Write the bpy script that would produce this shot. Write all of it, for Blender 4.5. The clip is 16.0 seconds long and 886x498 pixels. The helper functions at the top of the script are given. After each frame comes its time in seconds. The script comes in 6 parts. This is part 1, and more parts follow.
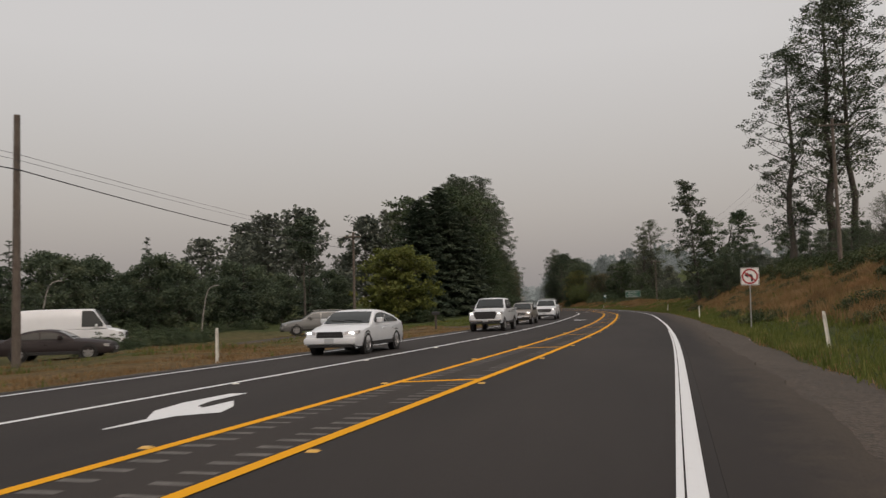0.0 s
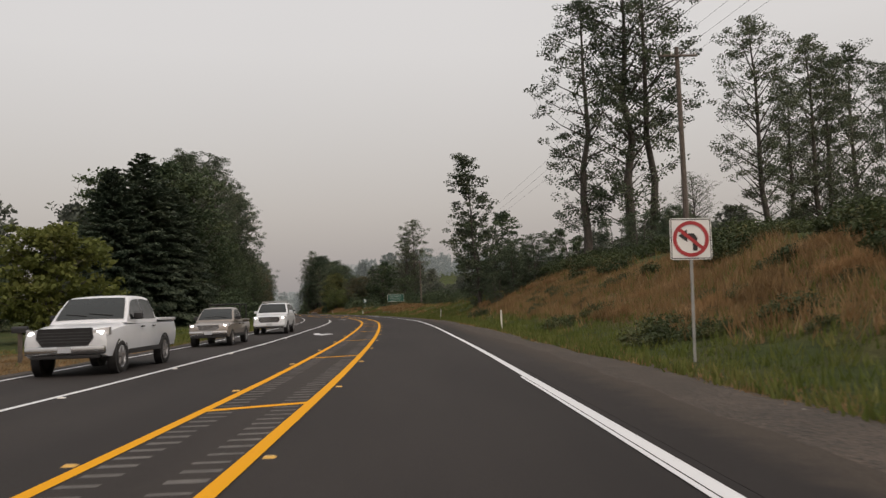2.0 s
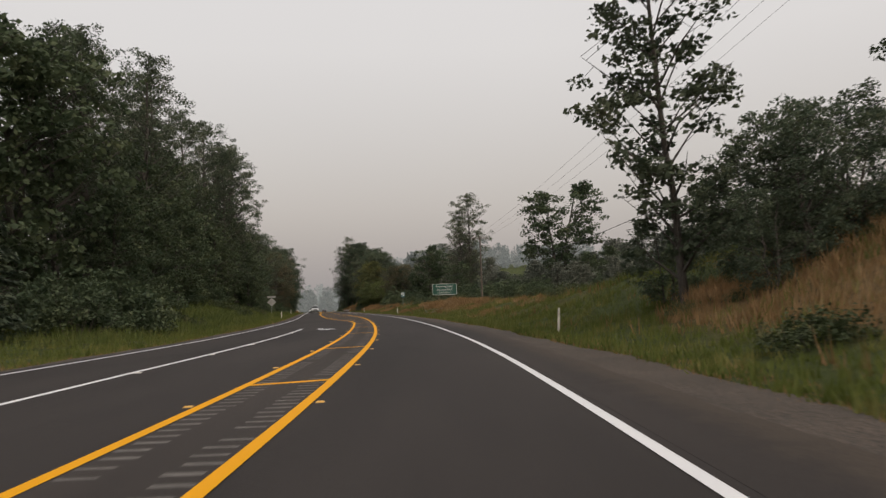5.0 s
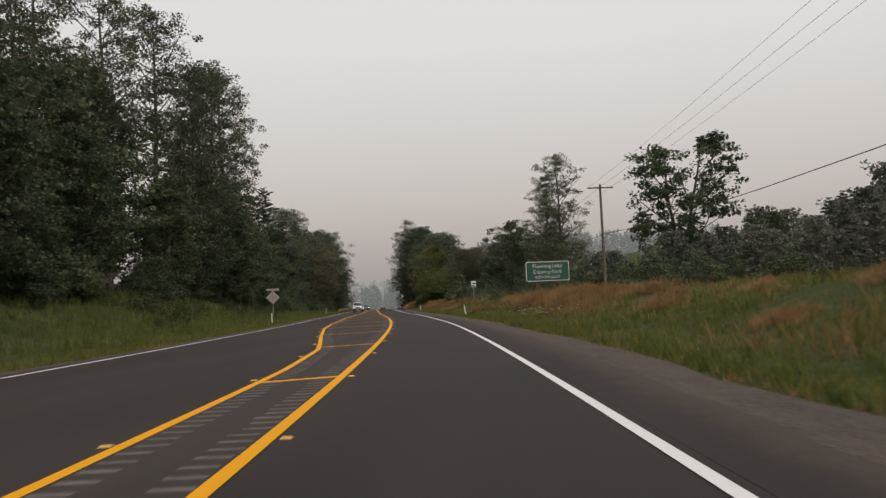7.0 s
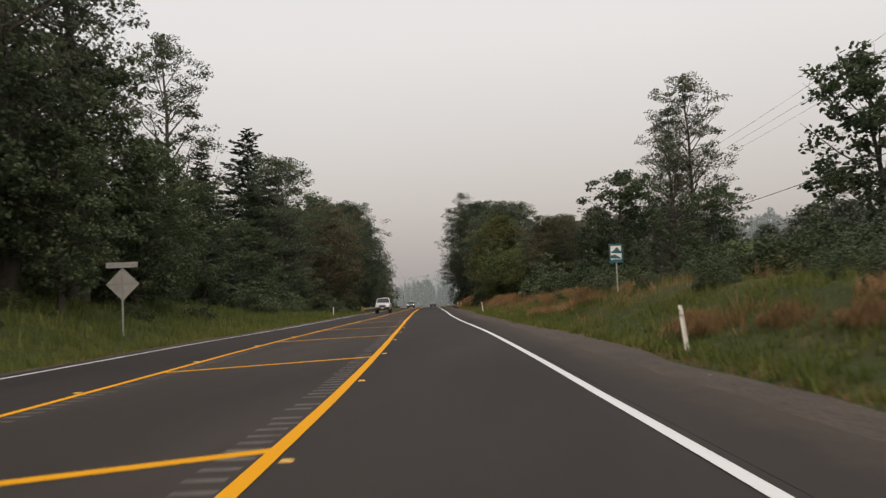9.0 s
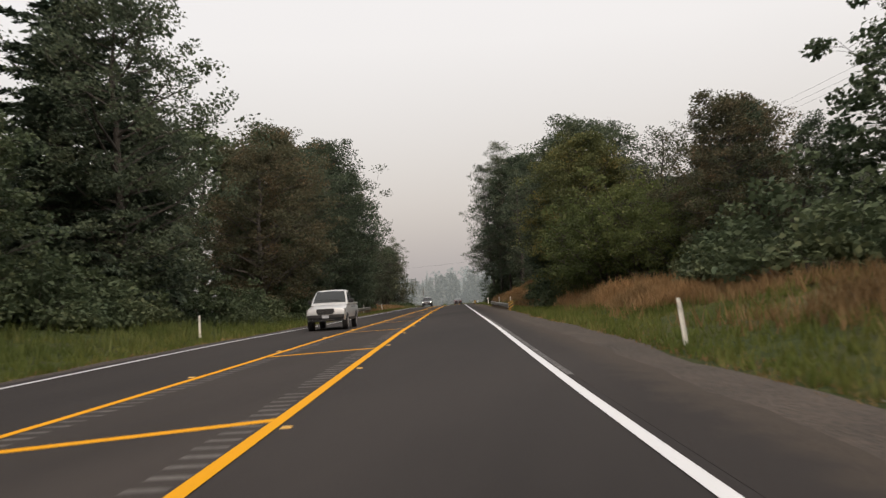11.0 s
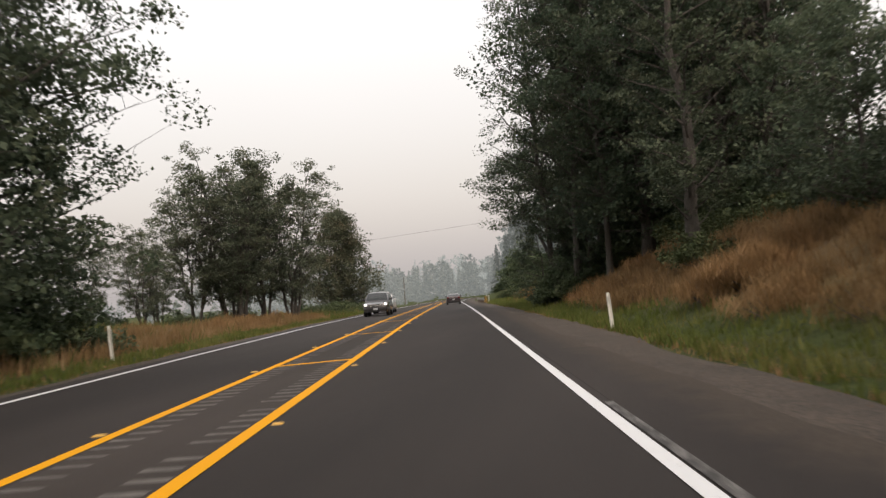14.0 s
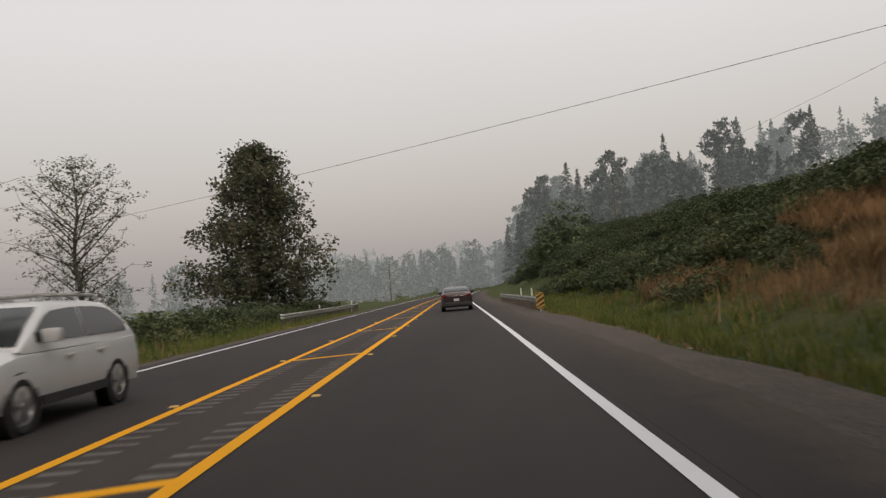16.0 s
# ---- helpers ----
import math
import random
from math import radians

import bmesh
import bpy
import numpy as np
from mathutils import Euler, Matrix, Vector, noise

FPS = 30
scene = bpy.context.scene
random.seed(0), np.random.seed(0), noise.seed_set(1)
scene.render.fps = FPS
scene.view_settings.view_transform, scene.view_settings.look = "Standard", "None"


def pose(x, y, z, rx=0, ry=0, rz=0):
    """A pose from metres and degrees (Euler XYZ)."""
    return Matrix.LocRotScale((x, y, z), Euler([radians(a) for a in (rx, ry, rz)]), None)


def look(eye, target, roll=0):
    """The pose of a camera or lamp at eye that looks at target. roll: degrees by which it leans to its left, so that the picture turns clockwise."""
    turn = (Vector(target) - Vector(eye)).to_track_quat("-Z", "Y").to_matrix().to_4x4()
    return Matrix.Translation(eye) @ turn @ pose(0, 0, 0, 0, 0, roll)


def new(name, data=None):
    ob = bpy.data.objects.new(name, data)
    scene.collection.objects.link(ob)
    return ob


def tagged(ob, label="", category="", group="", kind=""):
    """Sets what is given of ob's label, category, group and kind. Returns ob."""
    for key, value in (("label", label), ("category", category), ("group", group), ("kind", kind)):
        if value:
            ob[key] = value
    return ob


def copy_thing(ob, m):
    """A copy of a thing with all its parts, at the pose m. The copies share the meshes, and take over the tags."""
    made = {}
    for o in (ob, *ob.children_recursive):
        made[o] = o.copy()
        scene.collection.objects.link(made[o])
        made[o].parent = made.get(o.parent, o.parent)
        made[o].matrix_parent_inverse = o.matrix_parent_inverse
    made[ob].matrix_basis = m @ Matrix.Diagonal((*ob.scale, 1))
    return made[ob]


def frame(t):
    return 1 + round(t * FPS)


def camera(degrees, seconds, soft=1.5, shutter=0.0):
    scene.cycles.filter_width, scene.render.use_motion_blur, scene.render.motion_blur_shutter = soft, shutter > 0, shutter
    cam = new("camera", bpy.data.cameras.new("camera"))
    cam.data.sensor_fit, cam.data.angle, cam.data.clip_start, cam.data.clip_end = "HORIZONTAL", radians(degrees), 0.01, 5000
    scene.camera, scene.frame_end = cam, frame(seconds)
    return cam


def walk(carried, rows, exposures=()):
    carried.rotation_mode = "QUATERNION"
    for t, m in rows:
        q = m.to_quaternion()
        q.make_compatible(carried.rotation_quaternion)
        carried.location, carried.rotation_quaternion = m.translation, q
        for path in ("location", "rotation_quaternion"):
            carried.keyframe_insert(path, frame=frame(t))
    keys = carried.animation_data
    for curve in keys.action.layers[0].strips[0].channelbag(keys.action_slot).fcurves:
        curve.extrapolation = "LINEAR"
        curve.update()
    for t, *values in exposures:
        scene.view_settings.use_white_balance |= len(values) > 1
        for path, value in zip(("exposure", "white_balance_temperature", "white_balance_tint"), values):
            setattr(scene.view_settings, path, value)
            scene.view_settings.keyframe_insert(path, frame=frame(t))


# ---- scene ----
# The camera rides in a car; x east, y ahead, z up, metres.
cam = camera(56.6, 16.0, soft=1.4, shutter=0.14)
PATH = [
    (0.00, 4.72, 35.66, 1.270, 94.20, 1.57, 12.16),
    (0.25, 4.38, 38.62, 1.277, 94.29, 1.81, 8.78),
    (0.50, 4.06, 41.71, 1.275, 94.39, 2.06, 5.40),
    (0.75, 4.03, 44.90, 1.268, 94.34, 2.06, 2.39),
    (1.00, 4.00, 48.23, 1.260, 94.29, 2.06, -0.63),
    (1.25, 4.10, 51.68, 1.252, 94.28, 2.12, -2.26),
    (1.50, 4.20, 55.27, 1.243, 94.27, 2.19, -3.90),
    (1.75, 4.33, 58.99, 1.234, 94.18, 2.16, -4.11),
    (2.00, 4.46, 62.85, 1.227, 94.09, 2.14, -4.31),
    (2.50, 4.84, 71.00, 1.212, 94.07, 2.10, -3.72),
    (3.00, 5.17, 79.75, 1.196, 94.06, 1.85, -2.93),
    (3.50, 5.44, 89.11, 1.210, 94.06, 1.78, -2.83),
    (4.00, 5.74, 99.10, 1.226, 94.06, 1.64, -2.11),
    (4.20, 5.81, 103.28, 1.247, 94.06, 1.64, -1.83),
    (4.70, 5.96, 114.26, 1.310, 94.02, 1.80, -1.19),
    (5.20, 6.02, 126.13, 1.361, 93.93, 2.15, -0.22),
    (5.80, 5.85, 141.21, 1.400, 93.82, 2.59, 1.45),
    (6.30, 5.37, 154.18, 1.400, 93.79, 2.75, 2.88),
    (6.50, 5.08, 159.41, 1.400, 93.75, 2.71, 3.28),
    (7.00, 4.07, 172.71, 1.428, 93.86, 2.53, 4.25),
    (7.50, 2.81, 186.32, 1.466, 93.79, 2.50, 5.23),
    (8.00, 1.34, 200.25, 1.514, 93.82, 2.48, 6.22),
    (8.50, -0.31, 214.46, 1.561, 93.99, 2.38, 7.28),
    (9.00, -2.16, 228.93, 1.594, 93.75, 2.43, 8.18),
    (9.20, -2.97, 234.78, 1.604, 93.75, 2.50, 8.37),
    (9.70, -5.19, 249.57, 1.665, 93.71, 2.61, 9.32),
    (10.20, -7.57, 264.57, 1.722, 93.64, 2.86, 9.91),
    (10.80, -10.52, 282.64, 1.745, 93.54, 3.17, 10.00),
    (11.30, -12.97, 297.61, 1.796, 93.50, 3.28, 9.75),
    (11.50, -13.96, 303.55, 1.833, 93.46, 3.33, 9.66),
    (12.00, -16.37, 318.35, 1.938, 93.36, 3.34, 9.76),
    (12.50, -18.75, 333.08, 1.967, 93.25, 3.64, 9.66),
    (13.00, -21.11, 347.76, 2.007, 93.24, 3.56, 9.55),
    (13.50, -23.37, 362.42, 2.037, 93.07, 3.76, 9.49),
    (14.00, -25.58, 377.09, 2.025, 93.00, 3.87, 9.43),
    (14.50, -27.78, 391.80, 2.029, 92.87, 4.08, 9.47),
    (15.00, -30.08, 406.54, 2.027, 92.64, 4.33, 9.47),
    (15.50, -32.39, 421.36, 2.003, 92.63, 4.19, 9.51),
    (16.00, -34.69, 436.30, 1.934, 92.45, 4.54, 9.58),
]
EXPOSURE = [(0.0, 0.07), (1.0, 0.17), (2.0, 0.25), (4.2, 0.30), (6.5, 0.33), (9.0, 0.45), (11.5, 0.70), (12.5, 0.88), (13.6, 0.91), (14.5, 0.80), (15.1, 0.67), (15.6, 0.55), (16.0, 0.36)]
walk(cam, [(t, pose(x, y, z, rx, ry, rz)) for t, x, y, z, rx, ry, rz in PATH], EXPOSURE)

# ---- world and light: thick wildfire smoke under an even sky ----
world = bpy.data.worlds.new("smoky_sky")
scene.world = world
world.use_nodes = True
wn, wl = world.node_tree.nodes, world.node_tree.links
wn.clear()
w_out = wn.new("ShaderNodeOutputWorld")
w_add = wn.new("ShaderNodeAddShader")
w_sky = wn.new("ShaderNodeTexSky")
w_sky.sky_type = 'NISHITA'
w_sky.sun_disc = False
w_sky.sun_elevation, w_sky.sun_rotation = radians(52), radians(150)
w_sky.dust_density, w_sky.air_density = 8.0, 1.5
w_bg1 = wn.new("ShaderNodeBackground")
w_bg1.inputs["Strength"].default_value = 0.05
w_co = wn.new("ShaderNodeTexCoord")
w_sep = wn.new("ShaderNodeSeparateXYZ")
w_ramp = wn.new("ShaderNodeValToRGB")
w_noise = wn.new("ShaderNodeTexNoise")
w_noise.inputs["Scale"].default_value = 1.6
w_noise.inputs["Detail"].default_value = 3.0
w_mix = wn.new("ShaderNodeMix")
w_mix.data_type, w_mix.blend_type = 'RGBA', 'MULTIPLY'
w_mix.inputs[0].default_value = 0.10
ramp = w_ramp.color_ramp
ramp.elements[0].position, ramp.elements[0].color = 0.0, (0.27, 0.25, 0.245, 1)
ramp.elements[1].position, ramp.elements[1].color = 1.0, (0.673, 0.65, 0.636, 1)
for pos, col in ((0.03, (0.30, 0.275, 0.268, 1)), (0.12, (0.391, 0.36, 0.347, 1)), (0.30, (0.530, 0.50, 0.484, 1))):
    e = ramp.elements.new(pos)
    e.color = col
w_bg2 = wn.new("ShaderNodeBackground")
w_bg2.inputs["Strength"].default_value = 1.0
wl.new(w_co.outputs["Generated"], w_sep.inputs[0])
wl.new(w_co.outputs["Generated"], w_noise.inputs["Vector"])
wl.new(w_sep.outputs["Z"], w_ramp.inputs[0])
wl.new(w_ramp.outputs[0], w_mix.inputs[6])
wl.new(w_noise.outputs["Fac"], w_mix.inputs[7])
wl.new(w_mix.outputs[2], w_bg2.inputs["Color"])
w_tint = wn.new("ShaderNodeMix")
w_tint.data_type, w_tint.blend_type = 'RGBA', 'MULTIPLY'
w_tint.inputs[0].default_value = 1.0
w_tint.inputs[7].default_value = (0.8, 0.68, 0.58, 1)
wl.new(w_sky.outputs[0], w_tint.inputs[6])
wl.new(w_tint.outputs[2], w_bg1.inputs["Color"])
wl.new(w_bg1.outputs[0], w_add.inputs[0])
wl.new(w_bg2.outputs[0], w_add.inputs[1])
wl.new(w_add.outputs[0], w_out.inputs[0])

sun = new("sun", bpy.data.lights.new("sun", 'SUN'))
sun.data.energy, sun.data.angle, sun.data.color = 0.55, radians(35), (1.0, 0.96, 0.92)
sun.matrix_world = look((60, -40, 110), (0, 40, 0))


# ---- materials ----
def material(name, build):
    m = bpy.data.materials.new(name)
    m.use_nodes = True
    nt = m.node_tree
    b = nt.nodes["Principled BSDF"]
    build(nt, b)
    return m


def noise_node(nt, scale, detail=4.0, rough=0.55, coord="Object", stretch=None):
    tc = nt.nodes.new("ShaderNodeTexCoord")
    n = nt.nodes.new("ShaderNodeTexNoise")
    n.inputs["Scale"].default_value, n.inputs["Detail"].default_value, n.inputs["Roughness"].default_value = scale, detail, rough
    src = tc.outputs[coord]
    if stretch:
        mp = nt.nodes.new("ShaderNodeMapping")
        mp.inputs["Scale"].default_value = stretch
        nt.links.new(src, mp.inputs["Vector"])
        src = mp.outputs[0]
    nt.links.new(src, n.inputs["Vector"])
    return n.outputs["Fac"]


def ramp_node(nt, fac, stops):
    r = nt.nodes.new("ShaderNodeValToRGB")
    cr = r.color_ramp
    cr.elements[0].position, cr.elements[0].color = stops[0][0], (*stops[0][1], 1)
    cr.elements[1].position, cr.elements[1].color = stops[-1][0], (*stops[-1][1], 1)
    for p, c in stops[1:-1]:
        cr.elements.new(p).color = (*c, 1)
    nt.links.new(fac, r.inputs[0])
    return r.outputs[0]


def mix_node(nt, fac, a, b, blend='MIX'):
    m = nt.nodes.new("ShaderNodeMix")
    m.data_type, m.blend_type = 'RGBA', blend
    for sock, v in ((m.inputs[0], fac), (m.inputs[6], a), (m.inputs[7], b)):
        if isinstance(v, (int, float)):
            sock.default_value = v
        elif isinstance(v, tuple):
            sock.default_value = (*v, 1)
        else:
            nt.links.new(v, sock)
    return m.outputs[2]


def bump_node(nt, b, height, strength=0.3, distance=0.02):
    bm_ = nt.nodes.new("ShaderNodeBump")
    bm_.inputs["Strength"].default_value, bm_.inputs["Distance"].default_value = strength, distance
    nt.links.new(height, bm_.inputs["Height"])
    nt.links.new(bm_.outputs[0], b.inputs["Normal"])


def plain(name, col, rough=0.6, metal=0.0, var=0.12, scale=6.0, bump=0.0, coat=0.0):
    def build(nt, b):
        n = noise_node(nt, scale, 5)
        lo, hi = tuple(c * (1 - var) for c in col), tuple(min(1, c * (1 + var)) for c in col)
        nt.links.new(ramp_node(nt, n, [(0.3, lo), (0.7, hi)]), b.inputs["Base Color"])
        b.inputs["Roughness"].default_value, b.inputs["Metallic"].default_value = rough, metal
        b.inputs["Coat Weight"].default_value = coat
        b.inputs["Coat Roughness"].default_value = 0.08
        if bump:
            bump_node(nt, b, noise_node(nt, scale * 6, 4), bump)
    return material(name, build)


def asphalt(name, dark, light, tint=(1, 1, 1)):
    def build(nt, b):
        grain = noise_node(nt, 55, 6, 0.7)
        patch = noise_node(nt, 0.35, 5, 0.6, stretch=(1, 0.15, 1))
        fine = ramp_node(nt, grain, [(0.32, tuple(dark * t for t in tint)), (0.68, tuple(light * t for t in tint))])
        wide = ramp_node(nt, patch, [(0.32, (0.72, 0.72, 0.73)), (0.68, (1.22, 1.2, 1.18))])
        nt.links.new(mix_node(nt, 1.0, fine, wide, 'MULTIPLY'), b.inputs["Base Color"])
        b.inputs["Roughness"].default_value = 0.9
        b.inputs["Specular IOR Level"].default_value = 0.22
        bump_node(nt, b, grain, 0.35, 0.01)
    return material(name, build)


ASPHALT = asphalt("asphalt_lane", 0.0185, 0.033, (1.07, 0.955, 0.91))
ASPHALT_MEDIAN = asphalt("asphalt_median", 0.023, 0.043, (1.10, 0.96, 0.88))


def gravel_build(nt, b):
    vor = nt.nodes.new("ShaderNodeTexVoronoi")
    tc = nt.nodes.new("ShaderNodeTexCoord")
    vor.inputs["Scale"].default_value = 22
    nt.links.new(tc.outputs["Object"], vor.inputs["Vector"])
    patch = noise_node(nt, 0.6, 5)
    stones = ramp_node(nt, vor.outputs["Color"], [(0.2, (0.030, 0.025, 0.020)), (0.8, (0.072, 0.058, 0.046))])
    wide = ramp_node(nt, patch, [(0.3, (0.7, 0.68, 0.64)), (0.7, (1.15, 1.1, 1.05))])
    nt.links.new(mix_node(nt, 1.0, stones, wide, 'MULTIPLY'), b.inputs["Base Color"])
    b.inputs["Roughness"].default_value = 0.95
    bump_node(nt, b, vor.outputs["Distance"], 0.6, 0.03)


GRAVEL = material("gravel", gravel_build)


def crumble_build(nt, b):
    """Paved shoulder breaking up into gravel towards its outer edge."""
    at_ = nt.nodes.new("ShaderNodeAttribute")
    at_.attribute_name = "edge"
    grain = noise_node(nt, 55, 6, 0.7)
    patch = noise_node(nt, 0.35, 5, 0.6, stretch=(1, 0.15, 1))
    ragged = noise_node(nt, 1.6, 8, 0.7)
    paved = ramp_node(nt, grain, [(0.32, (0.0225, 0.0200, 0.0188)), (0.68, (0.0390, 0.0345, 0.0325))])
    wide = ramp_node(nt, patch, [(0.32, (0.72, 0.72, 0.73)), (0.68, (1.22, 1.2, 1.18))])
    paved = mix_node(nt, 1.0, paved, wide, 'MULTIPLY')
    stones = ramp_node(nt, noise_node(nt, 30, 5, 0.7), [(0.3, (0.030, 0.025, 0.020)), (0.7, (0.070, 0.057, 0.046))])
    k = nt.nodes.new("ShaderNodeMath")
    k.operation = 'MULTIPLY_ADD'
    k.inputs[1].default_value = 1.3
    nt.links.new(ragged, k.inputs[0])
    nt.links.new(at_.outputs["Fac"], k.inputs[2])
    m = nt.nodes.new("ShaderNodeMapRange")
    m.interpolation_type = 'SMOOTHSTEP'
    m.inputs["From Min"].default_value, m.inputs["From Max"].default_value = 0.95, 1.6
    nt.links.new(k.outputs[0], m.inputs["Value"])
    nt.links.new(mix_node(nt, m.outputs[0], paved, stones), b.inputs["Base Color"])
    b.inputs["Roughness"].default_value = 0.92
    b.inputs["Specular IOR Level"].default_value = 0.2
    bump_node(nt, b, grain, 0.4, 0.012)


SHOULDER = material("crumbling_shoulder", crumble_build)


def paint_build(col, worn):
    def build(nt, b):
        wear = noise_node(nt, 14, 8, 0.75)
        nt.links.new(mix_node(nt, ramp_node(nt, wear, [(0.30, (1, 1, 1)), (0.42, (0, 0, 0))]), col, worn), b.inputs["Base Color"])
        b.inputs["Roughness"].default_value = 0.8
        b.inputs["Specular IOR Level"].default_value = 0.12
        bump_node(nt, b, noise_node(nt, 60, 4), 0.2, 0.004)
    return build


WHITE_PAINT = material("white_road_paint", paint_build((0.62, 0.64, 0.66), (0.40, 0.40, 0.40)))
def worn_build(nt, b):
    wear = noise_node(nt, 9, 8, 0.75, stretch=(1, 0.3, 1))
    nt.links.new(ramp_node(nt, wear, [(0.42, (0.024, 0.023, 0.022)), (0.62, (0.15, 0.145, 0.14))]), b.inputs["Base Color"])
    b.inputs["Roughness"].default_value = 0.8


WORN_PAINT = material("scuffed_road_paint", worn_build)
YELLOW_PAINT = material("yellow_road_paint", paint_build((0.66, 0.315, 0.006), (0.50, 0.240, 0.012)))


def ground_build(nt, b):
    at = nt.nodes.new("ShaderNodeAttribute")
    at.attribute_name = "dryness"
    n1, n2, n3 = noise_node(nt, 0.25, 6), noise_node(nt, 2.2, 6, 0.65), noise_node(nt, 14, 5, 0.7)
    green = ramp_node(nt, n2, [(0.25, (0.032, 0.042, 0.016)), (0.55, (0.060, 0.078, 0.028)), (0.8, (0.105, 0.108, 0.044))])
    dry = ramp_node(nt, n2, [(0.25, (0.085, 0.062, 0.034)), (0.55, (0.16, 0.112, 0.058)), (0.8, (0.25, 0.185, 0.10))])
    m = nt.nodes.new("ShaderNodeMath")
    m.operation = 'ADD'
    nt.links.new(at.outputs["Fac"], m.inputs[0])
    k = nt.nodes.new("ShaderNodeMath")
    k.operation = 'MULTIPLY_ADD'
    k.inputs[1].default_value, k.inputs[2].default_value = 1.3, -0.65
    nt.links.new(n1, k.inputs[0])
    nt.links.new(k.outputs[0], m.inputs[1])
    m.use_clamp = True
    base = mix_node(nt, m.outputs[0], green, dry)
    fine = ramp_node(nt, n3, [(0.25, (0.55, 0.55, 0.55)), (0.75, (1.25, 1.25, 1.25))])
    nt.links.new(mix_node(nt, 1.0, base, fine, 'MULTIPLY'), b.inputs["Base Color"])
    b.inputs["Roughness"].default_value = 1.0
    b.inputs["Specular IOR Level"].default_value = 0.1
    bump_node(nt, b, n3, 0.8, 0.12)


GROUND = material("roadside_ground", ground_build)


def foliage(name, stops, trans=0.25, rough=0.6):
    """Leaves: colour by leaf, by region of the crown and by tree."""
    def build(nt, b):
        geo = nt.nodes.new("ShaderNodeNewGeometry")
        info = nt.nodes.new("ShaderNodeObjectInfo")
        big = noise_node(nt, 0.45, 3)
        a = nt.nodes.new("ShaderNodeMath")
        a.operation = 'MULTIPLY_ADD'
        a.inputs[1].default_value = 0.17
        nt.links.new(geo.outputs["Random Per Island"], a.inputs[0])
        k = nt.nodes.new("ShaderNodeMath")
        k.operation = 'MULTIPLY_ADD'
        k.inputs[1].default_value, k.inputs[2].default_value = 1.1, -0.15
        nt.links.new(big, k.inputs[0])
        nt.links.new(k.outputs[0], a.inputs[2])
        col = ramp_node(nt, a.outputs[0], stops)
        bright = ramp_node(nt, info.outputs["Random"], [(0.0, (0.75, 0.78, 0.75)), (1.0, (1.2, 1.15, 1.1))])
        col = mix_node(nt, 1.0, col, bright, 'MULTIPLY')
        nt.links.new(col, b.inputs["Base Color"])
        b.inputs["Roughness"].default_value = rough
        b.inputs["Specular IOR Level"].default_value = 0.16
        tr = nt.nodes.new("ShaderNodeBsdfTranslucent")
        nt.links.new(col, tr.inputs[0])
        mx = nt.nodes.new("ShaderNodeMixShader")
        mx.inputs[0].default_value = trans
        out = nt.nodes["Material Output"]
        nt.links.new(b.outputs[0], mx.inputs[1])
        nt.links.new(tr.outputs[0], mx.inputs[2])
        nt.links.new(mx.outputs[0], out.inputs[0])
    return material(name, build)


LEAF_COTTON = foliage("cottonwood_leaves", [(0.2, (0.062, 0.084, 0.058)), (0.55, (0.100, 0.122, 0.080)), (0.85, (0.155, 0.158, 0.106))], 0.3)
LEAF_BROAD = foliage("broad_leaves", [(0.2, (0.052, 0.080, 0.050)), (0.55, (0.086, 0.114, 0.064)), (0.85, (0.132, 0.148, 0.080))], 0.3)
LEAF_DARK = foliage("dark_broad_leaves", [(0.2, (0.060, 0.086, 0.064)), (0.55, (0.094, 0.122, 0.080)), (0.85, (0.138, 0.150, 0.094))], 0.4)
LEAF_ALDER = foliage("alder_leaves", [(0.2, (0.070, 0.092, 0.066)), (0.55, (0.112, 0.130, 0.090)), (0.85, (0.160, 0.146, 0.104))], 0.38)
LEAF_MAPLE = foliage("turning_maple_leaves", [(0.2, (0.078, 0.093, 0.060)), (0.5, (0.128, 0.125, 0.078)), (0.76, (0.218, 0.145, 0.088)), (0.95, (0.325, 0.162, 0.096))], 0.42)
LEAF_GOLD = foliage("yellowing_maple_leaves", [(0.2, (0.082, 0.104, 0.052)), (0.5, (0.130, 0.144, 0.062)), (0.76, (0.245, 0.208, 0.074)), (0.95, (0.360, 0.260, 0.088))], 0.42)
LEAF_OLIVE = foliage("olive_hazel_leaves", [(0.2, (0.076, 0.104, 0.042)), (0.55, (0.118, 0.144, 0.054)), (0.85, (0.172, 0.180, 0.072))], 0.4)
LEAF_BROWN = foliage("drying_maple_leaves", [(0.2, (0.050, 0.066, 0.046)), (0.55, (0.086, 0.094, 0.062)), (0.88, (0.140, 0.106, 0.074))], 0.35)
LEAF_CONIFER = foliage("conifer_needles", [(0.2, (0.050, 0.074, 0.056)), (0.55, (0.078, 0.104, 0.074)), (0.85, (0.108, 0.130, 0.088))], 0.25)
LEAF_YELLOW = foliage("yellow_green_leaves", [(0.2, (0.090, 0.112, 0.034)), (0.55, (0.142, 0.162, 0.048)), (0.85, (0.205, 0.205, 0.072))], 0.35)
LEAF_BUSH = foliage("bramble_leaves", [(0.2, (0.042, 0.060, 0.030)), (0.55, (0.070, 0.090, 0.042)), (0.85, (0.150, 0.128, 0.060))])
# Base colour paled towards grey: the smoke haze is painted into these leaves.
LEAF_HAZED = foliage("haze_paled_leaves", [(0.2, (0.120, 0.136, 0.118)), (0.55, (0.150, 0.166, 0.142)), (0.85, (0.185, 0.196, 0.165))], 0.3, 0.9)
